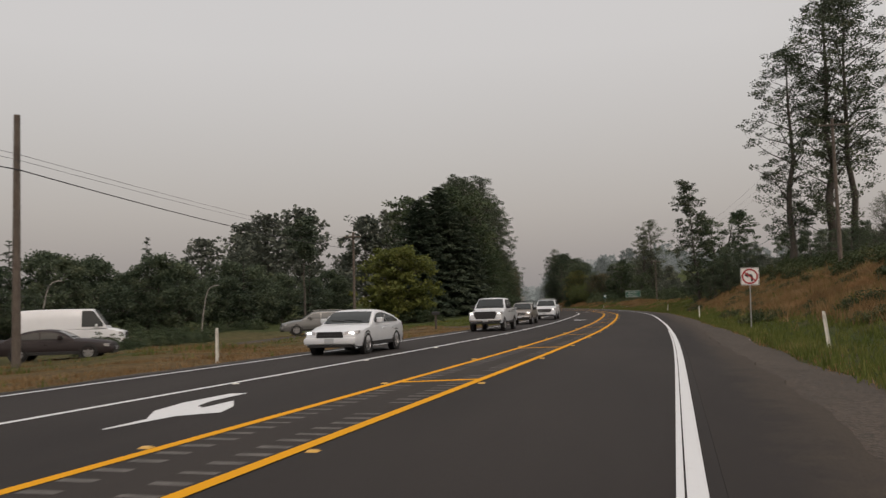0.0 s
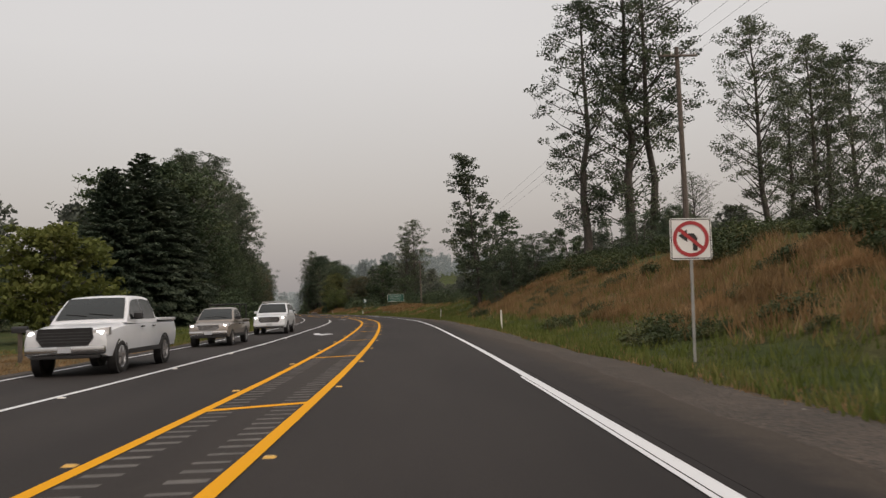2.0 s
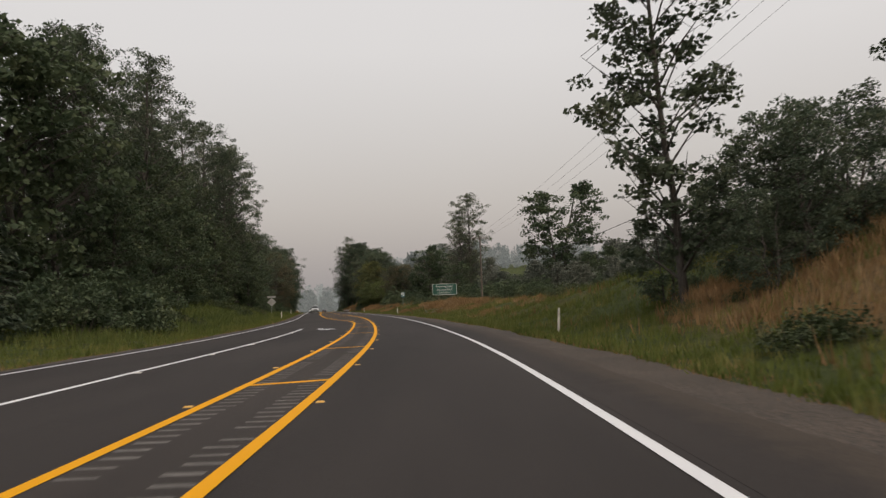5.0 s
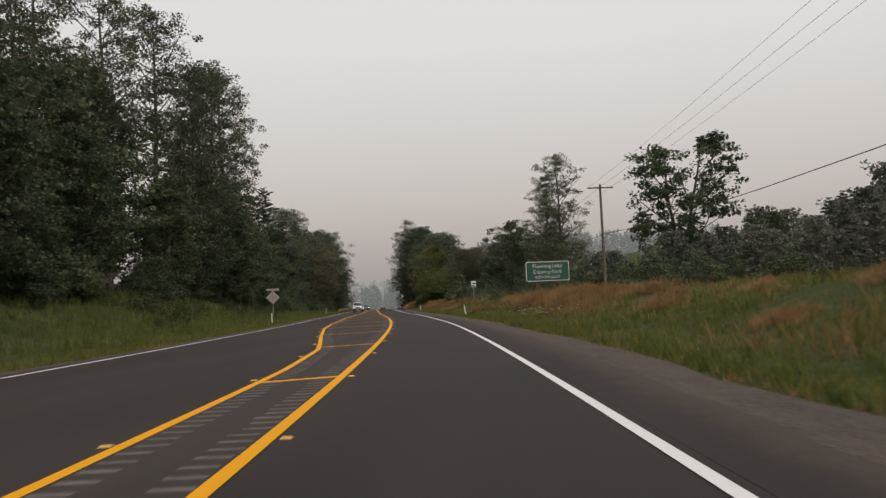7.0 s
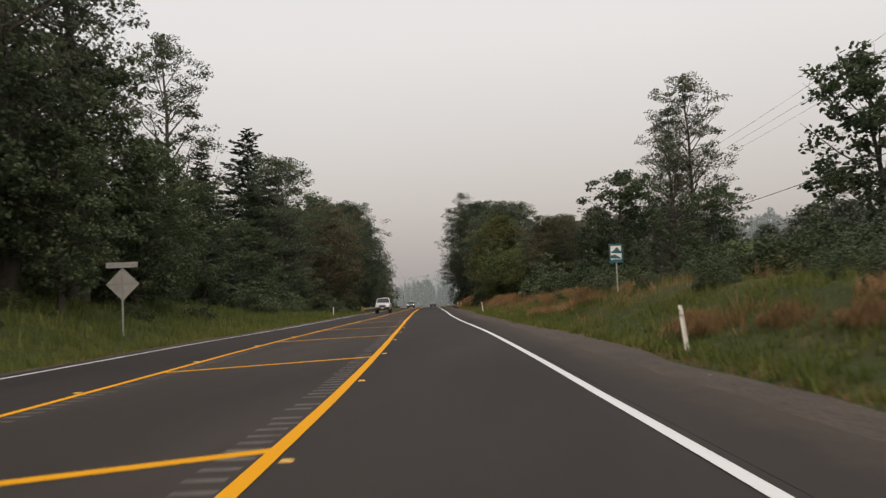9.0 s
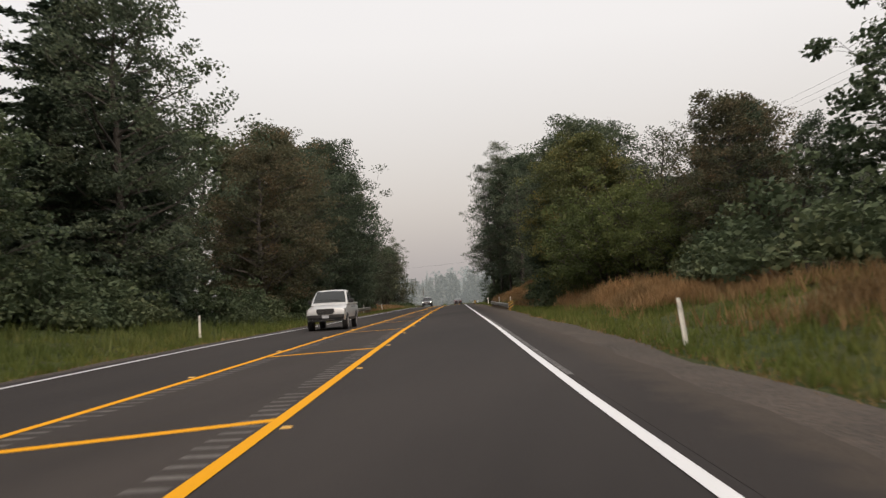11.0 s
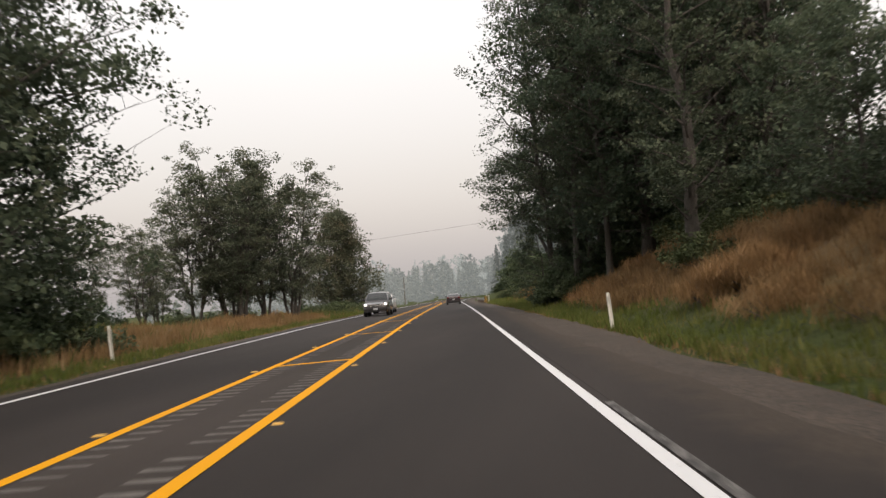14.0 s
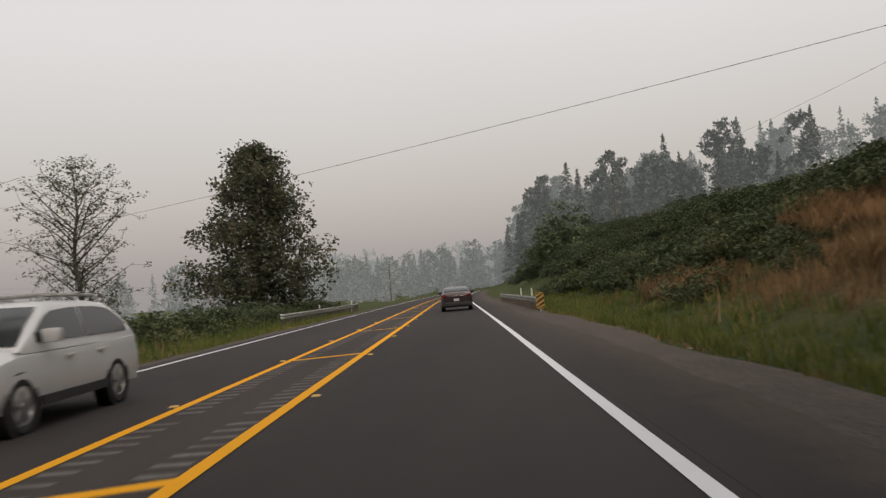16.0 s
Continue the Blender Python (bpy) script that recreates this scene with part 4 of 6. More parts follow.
    put(g, [(411, -11.8, 13.4, 0), (409, -13.8, 14.2, 80), (406, -16.0, 14.0, 160), (404.5, -14.6, 12.8, 240), (405, -18.4, 11.8, 300), (424, -20, 10.0, 30), (399, -20.5, 7.5, 110), (393, -22, 6.5, 10), (420, -27, 9.0, 200)], 17)
    # slim aspen on the bank, and the birches by the bend
    h = tree("aspen_tree", "slim leaning aspen with small pale leaves", BARK, LEAF_COTTON, 34, 0.25, 61,
             h=16, trunk_r=0.15, bare=0.10, crown=lambda u: 2.5 * math.sin(math.pi * (0.25 + 0.70 * u)) + 0.25, limbs=44, lift=42, clumps=5, clump_r=0.62, lean=(-1.2, 0.0), wiggle=0.5)
    put(h, [(111.0, 11.6, 16.6, 0)], 16)
    h2 = tree("aspen_tree", "tall slim aspen with fine leaves leaning over the shoulder", BARK, LEAF_COTTON, 46, 0.15, 63,
              h=24, trunk_r=0.2, bare=0.20, crown=lambda u: 3.6 * math.sin(math.pi * (0.25 + 0.70 * u)) + 0.3, limbs=60, lift=30, clumps=6, clump_r=0.75, lean=(-1.4, 0.0), wiggle=0.5)
    put(h2, [(393.0, 8.9, 24, 0), (390, 9.8, 24, 100), (394.0, 10.4, 21, 310), (386, 11.2, 21, 45), (391, 11.8, 26, 20), (419, 18.9, 18, 150), (424, 21.5, 17, 260)], 24)
    h3 = tree("alder_tree", "leaning alder reaching out over the shoulder", BARK, LEAF_DARK, 46, 0.15, 66,
              h=10.5, trunk_r=0.16, bare=0.45, crown=lambda u: 3.4 * math.sin(math.pi * (0.2 + 0.72 * u)) + 0.3, limbs=40, lift=8, clumps=6, clump_r=0.65, lean=(-2.8, 8.0), wiggle=0.5)
    put(h3, [(392.5, 9.6, 10.5, 0), (394, 11.6, 11.5, -8)], 10.5)
    # conifers
    i = conifer("cedar_tree", "very dense dark cedar with branches down to the ground", 19, 6.4, 71, 60, 46, 0.52, power=0.62, droop=0.20, ragged=0.16)
    put(i, [(119, -25.2, 19.6, 0), (122.5, -22.6, 16.0, 120), (115, -27.5, 17.4, 200)], 19)
    j = conifer("fir_tree", "tall dark fir with drooping ragged branches", 25, 6.2, 77, 46, 26, 0.62, power=0.8, droop=0.32, ragged=0.45)
    put(j, [(277, -22, 18, 50), (247, -27, 22, 110), (307, -19.5, 21, 190), (342, -22, 22, 260)], 25)
    j2 = conifer("fir_tree", "broad ragged fir with long uneven boughs", 25, 8.6, 79, 44, 26, 0.62, power=0.58, droop=0.22, ragged=0.55)
    put(j2, [(302.5, -22.6, 26, 0), (296, -20.6, 17, 140)], 25)
    # yellow-green round tree in the garden
    k = tree("willow_tree", "round yellow-green tree in the roadside garden", BARK, LEAF_YELLOW, 40, 0.40, 83, droop=0.3,
             h=8, trunk_r=0.2, bare=0.06, crown=dome(4.3, 0.7, 0.4), limbs=44, lift=18, clumps=6, clump_r=0.75, wiggle=0.3)
    put(k, [(86.2, -24.2, 8.2, 0)], 8)
    pn = tree("pine_tree", "thin pine with a bare trunk and a small tuft of needles", BARK, LEAF_CONIFER, 40, 0.28, 87, "trees behind the field",
              h=11, trunk_r=0.12, bare=0.66, crown=dome(1.3, 0.7, 0.5), limbs=20, lift=15, clumps=4, clump_r=0.5, wiggle=0.3)
    put(pn, [(70, -29.1, 10.9, 0)], 11)
    # bare dead trees
    m = tree("dead_tree", "half-dead tree with thin grey twigs and few leaves", BARK, LEAF_ALDER, 13, 0.13, 91,
             h=10, trunk_r=0.17, bare=0.12, crown=dome(3.0, 0.6, 0.45), limbs=64, lift=36, clumps=8, clump_r=0.42, wiggle=0.6)
    put(m, [(443, -18.0, 10.2, 0), (104, 33, 8, 100), (299.5, 35.5, 20, 30), (377, 17.5, 17, 120), (306, 17, 11, 200)], 10)
    # low woods behind the garden
    n = tree("hedgerow_tree", "dark bushy tree in the row behind the field", BARK, LEAF_DARK, 40, 0.33, 97, "trees behind the field",
             h=8, trunk_r=0.18, bare=0.02, crown=dome(3.4, 0.7, 0.4), limbs=34, lift=22, clumps=5, clump_r=0.95, wiggle=0.4)
    spots = [(18 + 5.2 * q + rng.uniform(-1.5, 1.5), -47 + rng.uniform(-3, 3) + 0.16 * q, rng.uniform(5.4, 7.4), rng.uniform(0, 360)) for q in range(22)]
    spots += [(10 + 6.5 * q + rng.uniform(-1.5, 1.5), -54 + 0.2 * q, rng.uniform(5.6, 7.8), rng.uniform(0, 360)) for q in range(18)]
    put(n, spots, 8)
    o = conifer("young_fir_tree", "small pointed fir in the row behind the field", 9, 2.3, 101, 18, 26, 0.42, group="trees behind the field")
    put(o, [(22, -52, 8.6, 0), (44, -51, 9.6, 60), (70, -46, 9.8, 100), (84, -42, 8.5, 200), (95, -38, 9, 300), (60, -54, 9.2, 20)], 9)
    # far woods, with the smoke haze painted into the leaf colour
    p = tree("woodland_tree", "far broadleaf tree with haze painted into its pale leaves", BARK, LEAF_HAZED, 10, 0.9, 107, "smoke-veiled woods",
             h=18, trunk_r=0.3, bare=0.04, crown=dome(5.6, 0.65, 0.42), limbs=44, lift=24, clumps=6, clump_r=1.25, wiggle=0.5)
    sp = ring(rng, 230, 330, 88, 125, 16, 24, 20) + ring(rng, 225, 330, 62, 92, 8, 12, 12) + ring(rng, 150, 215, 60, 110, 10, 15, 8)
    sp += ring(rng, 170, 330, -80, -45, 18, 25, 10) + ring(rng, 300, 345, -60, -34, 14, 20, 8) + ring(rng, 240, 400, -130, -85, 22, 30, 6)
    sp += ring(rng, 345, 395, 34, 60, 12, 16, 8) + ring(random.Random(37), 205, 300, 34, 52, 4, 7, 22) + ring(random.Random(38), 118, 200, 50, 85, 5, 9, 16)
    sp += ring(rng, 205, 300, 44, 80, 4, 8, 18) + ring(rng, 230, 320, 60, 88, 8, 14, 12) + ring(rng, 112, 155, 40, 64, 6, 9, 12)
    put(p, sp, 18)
    q = conifer("woodland_fir_tree", "far pointed fir with haze painted into its pale needles", 22, 6.4, 113, 22, 9, 1.5, LEAF_HAZED, power=0.7, group="smoke-veiled woods")
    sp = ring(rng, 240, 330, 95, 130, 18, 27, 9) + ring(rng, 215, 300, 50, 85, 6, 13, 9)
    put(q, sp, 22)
    # woods far down the valley, their smoke haze put in as a grey glow
    far = np.random.default_rng(9)

    def far_woods(count, s0, s1, d0, d1, h0, h1, per, leaf, mat, pointed, label):
        """Woods of pointed firs and round-headed trees, each crown made of tiers or clumps of leaf sprays."""
        pos, axis, size = [], [], []
        for k in range(count):
            s, d = far.uniform(s0, s1), far.uniform(d0, d1)
            if s < 720 and -11 < d < 12:
                continue
            x, y = line_xy(s)
            hd = HEAD[-1]
            h = far.uniform(h0, h1)
            foot = np.array([x + d * math.cos(hd), y + d * math.sin(hd), RISE[-1] + float(ground_rel(s, d))])
            if far.random() < pointed:
                tiers = int(h * 1.5)
                w = h * far.uniform(0.17, 0.25)
                u = np.repeat(np.linspace(0.06, 1.0, tiers), per)
                n = len(u)
                a = far.uniform(0, math.tau, n)
                f = far.random(n) ** 0.6
                reach = (w * (1 - u) ** 0.8 + 0.15) * np.repeat(far.uniform(0.6, 1.15, tiers), per) * f
                p = np.stack([np.cos(a) * reach, np.sin(a) * reach, h * u - reach * 0.28 + far.normal(size=n) * 0.35], 1)
                ax = np.stack([np.cos(a), np.sin(a), np.full(n, -0.35)], 1)
                sz = leaf * (1.25 - 0.7 * u)
            else:
                m = int(h * 2.6)
                w = h * far.uniform(0.24, 0.34)
                u = far.random(m) ** 0.8
                ww = w * np.sqrt(np.clip(1 - (u - 0.4) ** 2 / 0.40, 0.03, 1))
                a = far.uniform(0, math.tau, m)
                q_ = np.sqrt(far.random(m)) * ww
                c = np.stack([np.cos(a) * q_, np.sin(a) * q_, 0.08 * h + 0.92 * u * h], 1)
                n = m * per
                v = far.normal(size=(n, 3))
                v /= np.linalg.norm(v, axis=1)[:, None]
                p = np.repeat(c, per, 0) + v * (far.random(n) ** 0.5 * 1.15)[:, None]
                ax = v + np.array([0, 0, 0.2])
                sz = np.full(n, leaf * 0.85)
            pos.append(p + foot)
            axis.append(ax)
            size.append(sz)
        me = needles("backdrop", np.concatenate(pos), np.concatenate(axis), np.concatenate(size), mat, far, 1.9)
        tagged(new("backdrop", me), label, "backdrop", kind="structure")

    far_woods(300, 860, 1150, -150, 230, 16, 28, 12, 1.5, BACKDROP, 0.45, "far woods almost lost in a haze painted as grey glow")
    far_woods(64, 740, 800, -75, 30, 8, 21, 24, 1.4, BACKDROP_MID, 0.5, "woods with a painted haze glow where the valley closes")
    far_woods(80, 690, 780, 20, 120, 14, 24, 24, 1.4, BACKDROP_MID, 0.5, "woods with a painted haze glow on the far slope")
    far_woods(58, 625, 690, 13, 98, 9, 23, 34, 1.25, BACKDROP_RIDGE, 0.7, "fir woods with a painted haze glow on the far ridge")
    far_woods(90, 510, 640, 97, 180, 9, 16, 16, 1.25, BACKDROP_MID, 0.45, "woods with a painted haze glow on the hill beyond the bank")
    far_woods(46, 560, 690, -120, -14, 7, 13, 18, 0.95, BACKDROP_MID, 0.4, "woods with a painted haze glow beyond the bend")


def build_shrubs():
    rng = random.Random(23)
    a = shrub("bramble", "low mound of green brambles on the bank", 1.7, 1.5, 74, 30, 0.15, LEAF_BUSH, 5)
    b = shrub("shrub", "dark green roadside shrub", 1.6, 2.4, 84, 40, 0.15, LEAF_BROAD, 6)
    c = shrub("dry_weeds", "dry tan weed and grass clump on the bank", 1.5, 1.0, 64, 26, 0.5, GRASS_DRY, 7, long=24, rise=1.0)
    sa = ring(rng, 50, 118, 17.5, 25, 1.0, 1.9, 34) + ring(rng, 120, 180, 15, 24, 1.0, 1.8, 8) + ring(rng, 20, 110, 8.5, 12, 0.6, 1.1, 10)
    sa += ring(rng, 426, 460, 11, 15, 1.1, 1.7, 26) + ring(rng, 408, 426, 14.5, 18, 1.0, 1.6, 12) + ring(rng, 415, 460, 15, 24, 0.8, 1.2, 40) + ring(rng, 455, 520, 13, 25, 1.3, 2.4, 40) + ring(rng, 25, 112, 10.5, 20, 0.4, 0.8, 54) + ring(rng, 520, 600, 14, 30, 1.8, 3.0, 16) + ring(rng, 215, 260, 13, 22, 1.1, 2.0, 16) + ring(rng, 430, 485, -14.5, -10.2, 1.3, 2.0, 46) + ring(rng, 150, 250, -24, -14, 0.8, 1.4, 26)
    sa += ring(rng, 402, 425, 16, 20, 1.0, 1.6, 8) + ring(rng, 366, 405, 12, 18, 1.2, 2.2, 18) + ring(rng, 420, 475, 9.8, 14, 0.8, 1.3, 40)
    more = random.Random(29)
    sa += ring(more, 45, 112, 15, 21, 0.5, 1.0, 24)
    near = [q for q in sa if q[0] < 426 or (q[1] < 14.2 and q[0] < 500)]
    put(a, near[:290], 1.5)
    thicket = near[290:] + [q for q in sa if q not in near] + ring(more, 408, 470, 15, 26, 0.9, 1.6, 70) + ring(more, 440, 520, 22, 40, 1.2, 2.0, 60) + ring(more, 425, 450, 24, 34, 0.9, 1.5, 24)
    cs, rs = [], []
    for s, d, h, turn in thicket:
        for _ in range(46):
            q, az = math.sqrt(more.random()) * h * 1.15, more.uniform(0, math.tau)
            p = R(s + q * math.sin(az), d + q * math.cos(az))
            cs.append((p.x, p.y, p.z + float(ground_rel(s, d)) - 0.1 + h * (1 - 0.5 * (q / h) ** 2) * more.uniform(0.4, 1.05)))
            rs.append(more.uniform(0.3, 0.55))
    me = leaf_mesh("bramble_thicket", np.array(cs), np.array(rs), 20, 0.17, LEAF_BUSH, np.random.default_rng(31), 0.5)
    tagged(new("bramble_thicket", me), "dense thicket of green brambles covering the upper bank", "brambles", kind="stuff")
    sb = ring(rng, 105, 160, 26, 48, 2.5, 4.5, 14) + ring(rng, 268, 312, 15, 22, 3.0, 5.5, 12) + ring(rng, 316, 330, 10, 16, 2.2, 4.0, 10) + ring(rng, 376, 394, 13, 17, 2.2, 3.6, 12)
    sb += ring(rng, 150, 262, -27, -19, 2.4, 4.8, 44) + ring(rng, 262, 300, -19, -15, 2.4, 4.6, 14) + ring(rng, 300, 370, -15, -11.5, 2.2, 4.0, 16) + ring(rng, 396, 420, -24, -14, 1.2, 2.2, 10) + ring(rng, 14, 20, -25, -21, 1.0, 1.4, 6) + [(28 + 1.25 * q, -22.2 - 0.31 * q, rng.uniform(0.95, 1.2), 60 * q) for q in range(16)]
    sb += ring(rng, 84, 92, -27, -21, 1.6, 2.6, 6) + ring(rng, 128, 150, -22, -16, 2.2, 4.5, 8) + ring(rng, 470, 490, -22, -12, 1.8, 3.0, 10) + ring(rng, 228, 262, 22, 34, 2.4, 4.5, 12) + ring(rng, 205, 262, 24, 46, 2.0, 4.6, 26) + [(506, 16.5, 7.5, 0), (510, 18, 6.5, 90)] + ring(rng, 476, 600, 11.5, 27, 1.6, 3.4, 40) + ring(rng, 334, 368, -16.5, -11.5, 2.4, 4.2, 22) + ring(rng, 312, 326, 14, 20, 3.0, 5.0, 8)
    sb += [(50 + 3.2 * q, -37 + 0.25 * q, rng.uniform(1.3, 1.9), rng.uniform(0, 360)) for q in range(8)]
    sb = [q for q in sb if not (140 < q[0] < 208 and abs(q[1] - 1.7 + 0.369 * (q[0] - 133)) < 2.4)]
    sb += ring(more, 328, 342, 11, 16, 2.2, 3.8, 10) + ring(more, 346, 374, 16, 24, 2.0, 3.6, 16) + ring(more, 286, 312, 15.5, 21, 1.8, 3.2, 10) + ring(more, 389.5, 394.5, 8.6, 13, 1.8, 3.0, 12)
    sb += ring(more, 206, 262, 10.5, 17, 0.7, 1.3, 18)
    put(b, sb, 2.4)
    sc = ring(rng, 25, 112, 10.5, 19, 0.55, 0.95, 26) + ring(rng, 344, 380, 8.5, 14, 0.8, 1.3, 26) + ring(rng, 380, 402, 9.5, 14, 0.8, 1.1, 6) + ring(rng, 262, 284, 10, 15, 0.8, 1.3, 6) + ring(rng, 284, 309, 11, 15.5, 0.7, 1.2, 9) + ring(rng, 180, 196, 10, 14, 0.8, 1.3, 8) + ring(rng, 350, 410, -13, -8.5, 0.7, 1.2, 14) + ring(rng, 404, 430, 10, 15, 0.7, 1.1, 18)
    sc += ring(more, 286, 311, 10.5, 14, 0.9, 1.5, 20) + ring(more, 322, 344, 8.5, 12, 0.7, 1.2, 14)
    sc += ring(more, 204, 262, 8.5, 14, 0.45, 0.8, 16) + ring(more, 138, 178, 9, 15, 0.4, 0.7, 9)
    put(c, sc, 1.1)


def grass(name, label, mat, spots, h0, h1, blades, seed, wide=0.03):
    """Tufts of bent blades; spots: stations and offsets."""
    g = np.random.default_rng(seed)
    s, d = spots[:, 0], spots[:, 1]
    x, y = line_xy(s)
    hd = np.interp(s, ST, HEAD)
    z = np.interp(s, KNOT, RISE) + ground_rel(s, d) - 0.03
    px, py = x + d * np.cos(hd), y + d * np.sin(hd)
    n = len(s) * blades
    P = np.repeat(np.stack([px, py, z], 1), blades, 0)
    P[:, :2] += g.normal(size=(n, 2)) * 0.09
    H = g.uniform(h0, h1, n) * np.repeat(g.uniform(0.6, 1.25, len(s)), blades)
    a = g.uniform(0, math.tau, n)
    w = np.stack([np.cos(a), np.sin(a), np.zeros(n)], 1) * (wide * (0.6 + H))[:, None]
    lean = np.stack([g.normal(size=n), g.normal(size=n), np.zeros(n)], 1) * (H * 0.28)[:, None]
    tip = P + lean + np.stack([np.zeros(n), np.zeros(n), H], 1)
    V = np.stack([P - w, P + w, tip], 1).reshape(-1, 3)
    tagged(new(name, quick_mesh(name, V, np.arange(n * 3), 3, mat)), label, "grass", kind="stuff")


def build_grass():
    g = np.random.default_rng(3)

    def strew(n, s0, s1, d0, d1, lo=0.0, hi=1.0, power=1.6, left=False):
        s = g.uniform(s0, s1, n)
        u = g.random(n) ** power
        if left:
            d = (far_edge(s) - 1.75) - (d0 + (d1 - d0) * u)
        else:
            d = d0 + (d1 - d0) * u
        k = np.clip(dryness(s, d) + g.normal(size=n) * 0.18 + 0.25 * np.sin(s * 0.31 + d) * np.sin(s * 0.113 - d * 0.7), 0, 1)
        keep = (k >= lo) & (k < hi)
        return np.stack([s, d], 1)[keep]
    grass("grass", "short green verge grass beside the gravel", GRASS_GREEN, np.concatenate([strew(26000, -5, 470, 6.45, 12, 0, 0.5), strew(24000, 10, 470, 0, 9, 0, 0.5, left=True)]), 0.10, 0.34, 5, 1)
    grass("tall_grass", "tall green grass and weeds on the banks", GRASS_GREEN, np.concatenate([strew(13000, 110, 350, 9, 20, 0, 0.55, 1.0), strew(7000, 0, 120, 9, 22, 0.3, 1.1, 1.0)]), 0.2, 0.46, 5, 2, 0.022)
    grass("tall_grass", "rank dark green grass on the bank below the trees", GRASS_DEEP, strew(16000, 120, 460, 2, 16, 0, 0.5, 1.0, True), 0.30, 0.75, 5, 12, 0.024)
    grass("dry_grass", "tall dry tan grass on the bank", GRASS_DRY, np.concatenate([strew(19000, 0, 122, 8, 24, 0.42, 1.1, 1.0), strew(14000, 345, 450, 8, 22, 0.42, 1.1, 1.0), strew(7000, 255, 318, 8, 16, 0.4, 1.1, 1.0), strew(8000, 335, 440, 1, 12, 0.4, 1.1, 1.0, True), strew(2500, 170, 200, 9, 15, 0.4, 1.1, 1.0), strew(9000, 130, 264, 7.5, 16, 0.4, 1.1, 1.0)]), 0.28, 0.7, 5, 4, 0.022)
    grass("fringe_grass", "thin dry fringe where the grass meets the gravel", GRASS_DRY, np.concatenate([strew(9000, -5, 470, 6.1, 7.3, 0, 2, 1.0), strew(6000, -5, 470, -0.25, 0.7, 0, 2, 1.0, True)]), 0.05, 0.16, 4, 8, 0.02)
    grass("mown_grass", "short dry mown verge grass", GRASS_DRY, strew(12000, -10, 75, 0, 12, 0.35, 1.1, 1.0, True), 0.06, 0.16, 5, 6, 0.03)


def build_flowers():
    """Flat white flower heads on thin stalks among the verge grass."""
    g = random.Random(41)
    for s, d, spread, n in ((179.5, 7.9, 1.1, 16), (174.8, 8.6, 1.3, 14), (184.5, 8.6, 1.6, 9)):
        stems, heads = bmesh.new(), bmesh.new()
        plant = thing("wild_carrot", "white-flowered wild carrot in the verge grass", "flowers", "verge flowers")
        base = R(s, d, float(ground_rel(s, d)))
        for _ in range(n):
            x, y, h = g.gauss(0, spread * 0.5), g.gauss(0, spread * 0.7), g.uniform(0.35, 0.75)
            top = Vector((x + g.uniform(-0.08, 0.08), y + g.uniform(-0.08, 0.08), h))
            tube(stems, [(x, y, -0.08), tuple(top)], [0.006, 0.004], 3, False)
            for k in range(7):
                a, q = g.uniform(0, math.tau), g.uniform(0.0, 0.045)
                box(heads, top.x + q * math.cos(a) - 0.012, top.x + q * math.cos(a) + 0.012, top.y + q * math.sin(a) - 0.012, top.y + q * math.sin(a) + 0.012, h - 0.004, h + 0.014)
        part("stalks", stems, GRASS_GREEN, plant)
        part("flower_heads", heads, SIGN_WHITE, plant, "small white flower heads")
        plant.matrix_world = Matrix.Translation(base)


def build_stones():
    """Pale stones kicked up onto the gravel at the verge."""
    g = random.Random(57)
    first = None
    spots = [(g.uniform(26, 70), g.uniform(5.5, 6.6)) for _ in range(16)] + [(g.uniform(150, 300), g.uniform(5.4, 6.5)) for _ in range(26)] + [(g.uniform(372, 420), g.uniform(6.0, 7.0)) for _ in range(20)]
    for s, d in spots:
        k = g.uniform(0.3, 0.85)
        m = at(s, d, -0.01, g.uniform(0, 360)) @ Matrix.Diagonal((k * 1.3, k, k * 0.8, 1))
        m.translation.z = max(m.translation.z, R(s, d, -0.075).z)
        if first is None:
            bm = bmesh.new()
            bmesh.ops.create_icosphere(bm, subdivisions=1, radius=0.06)
            for v in bm.verts:
                v.co *= g.uniform(0.75, 1.2)
                v.co.z *= 0.6
            me = bpy.data.meshes.new("stone")
            bm.to_mesh(me)
            bm.free()
            me.materials.append(STONE_PALE)
            first = tagged(new("stone", me), "pale loose stone on the gravel shoulder", "stone", "pale stones on the shoulder")
            first.matrix_world = m
        else:
            copy_thing(first, m)


build_trees()
build_shrubs()
build_stones()
build_grass()
build_flowers()


# ---- roadside furniture ----
def bent_post(bm, w, t, h, bend=0.0):
    """A flat plastic post, slightly dished, with a rounded top."""
    n = 7
    rows = []
    for i in range(n):
        u = i / (n - 1)
        k = w / 2 * (1 if u < 0.9 else 0.75)
        rows.append([bm.verts.new((x * k, bend * u * u + y, u * h)) for x, y in ((-1, 0), (0, t), (1, 0), (1, t * 0.8), (0, t * 1.9), (-1, t * 0.8))])
    for a, b in zip(rows, rows[1:]):
        for j in range(6):
            bm.faces.new((a[j], a[(j + 1) % 6], b[(j + 1) % 6], b[j]))
    bm.faces.new(rows[0][::-1])
    bm.faces.new(rows[-1])
    return bm


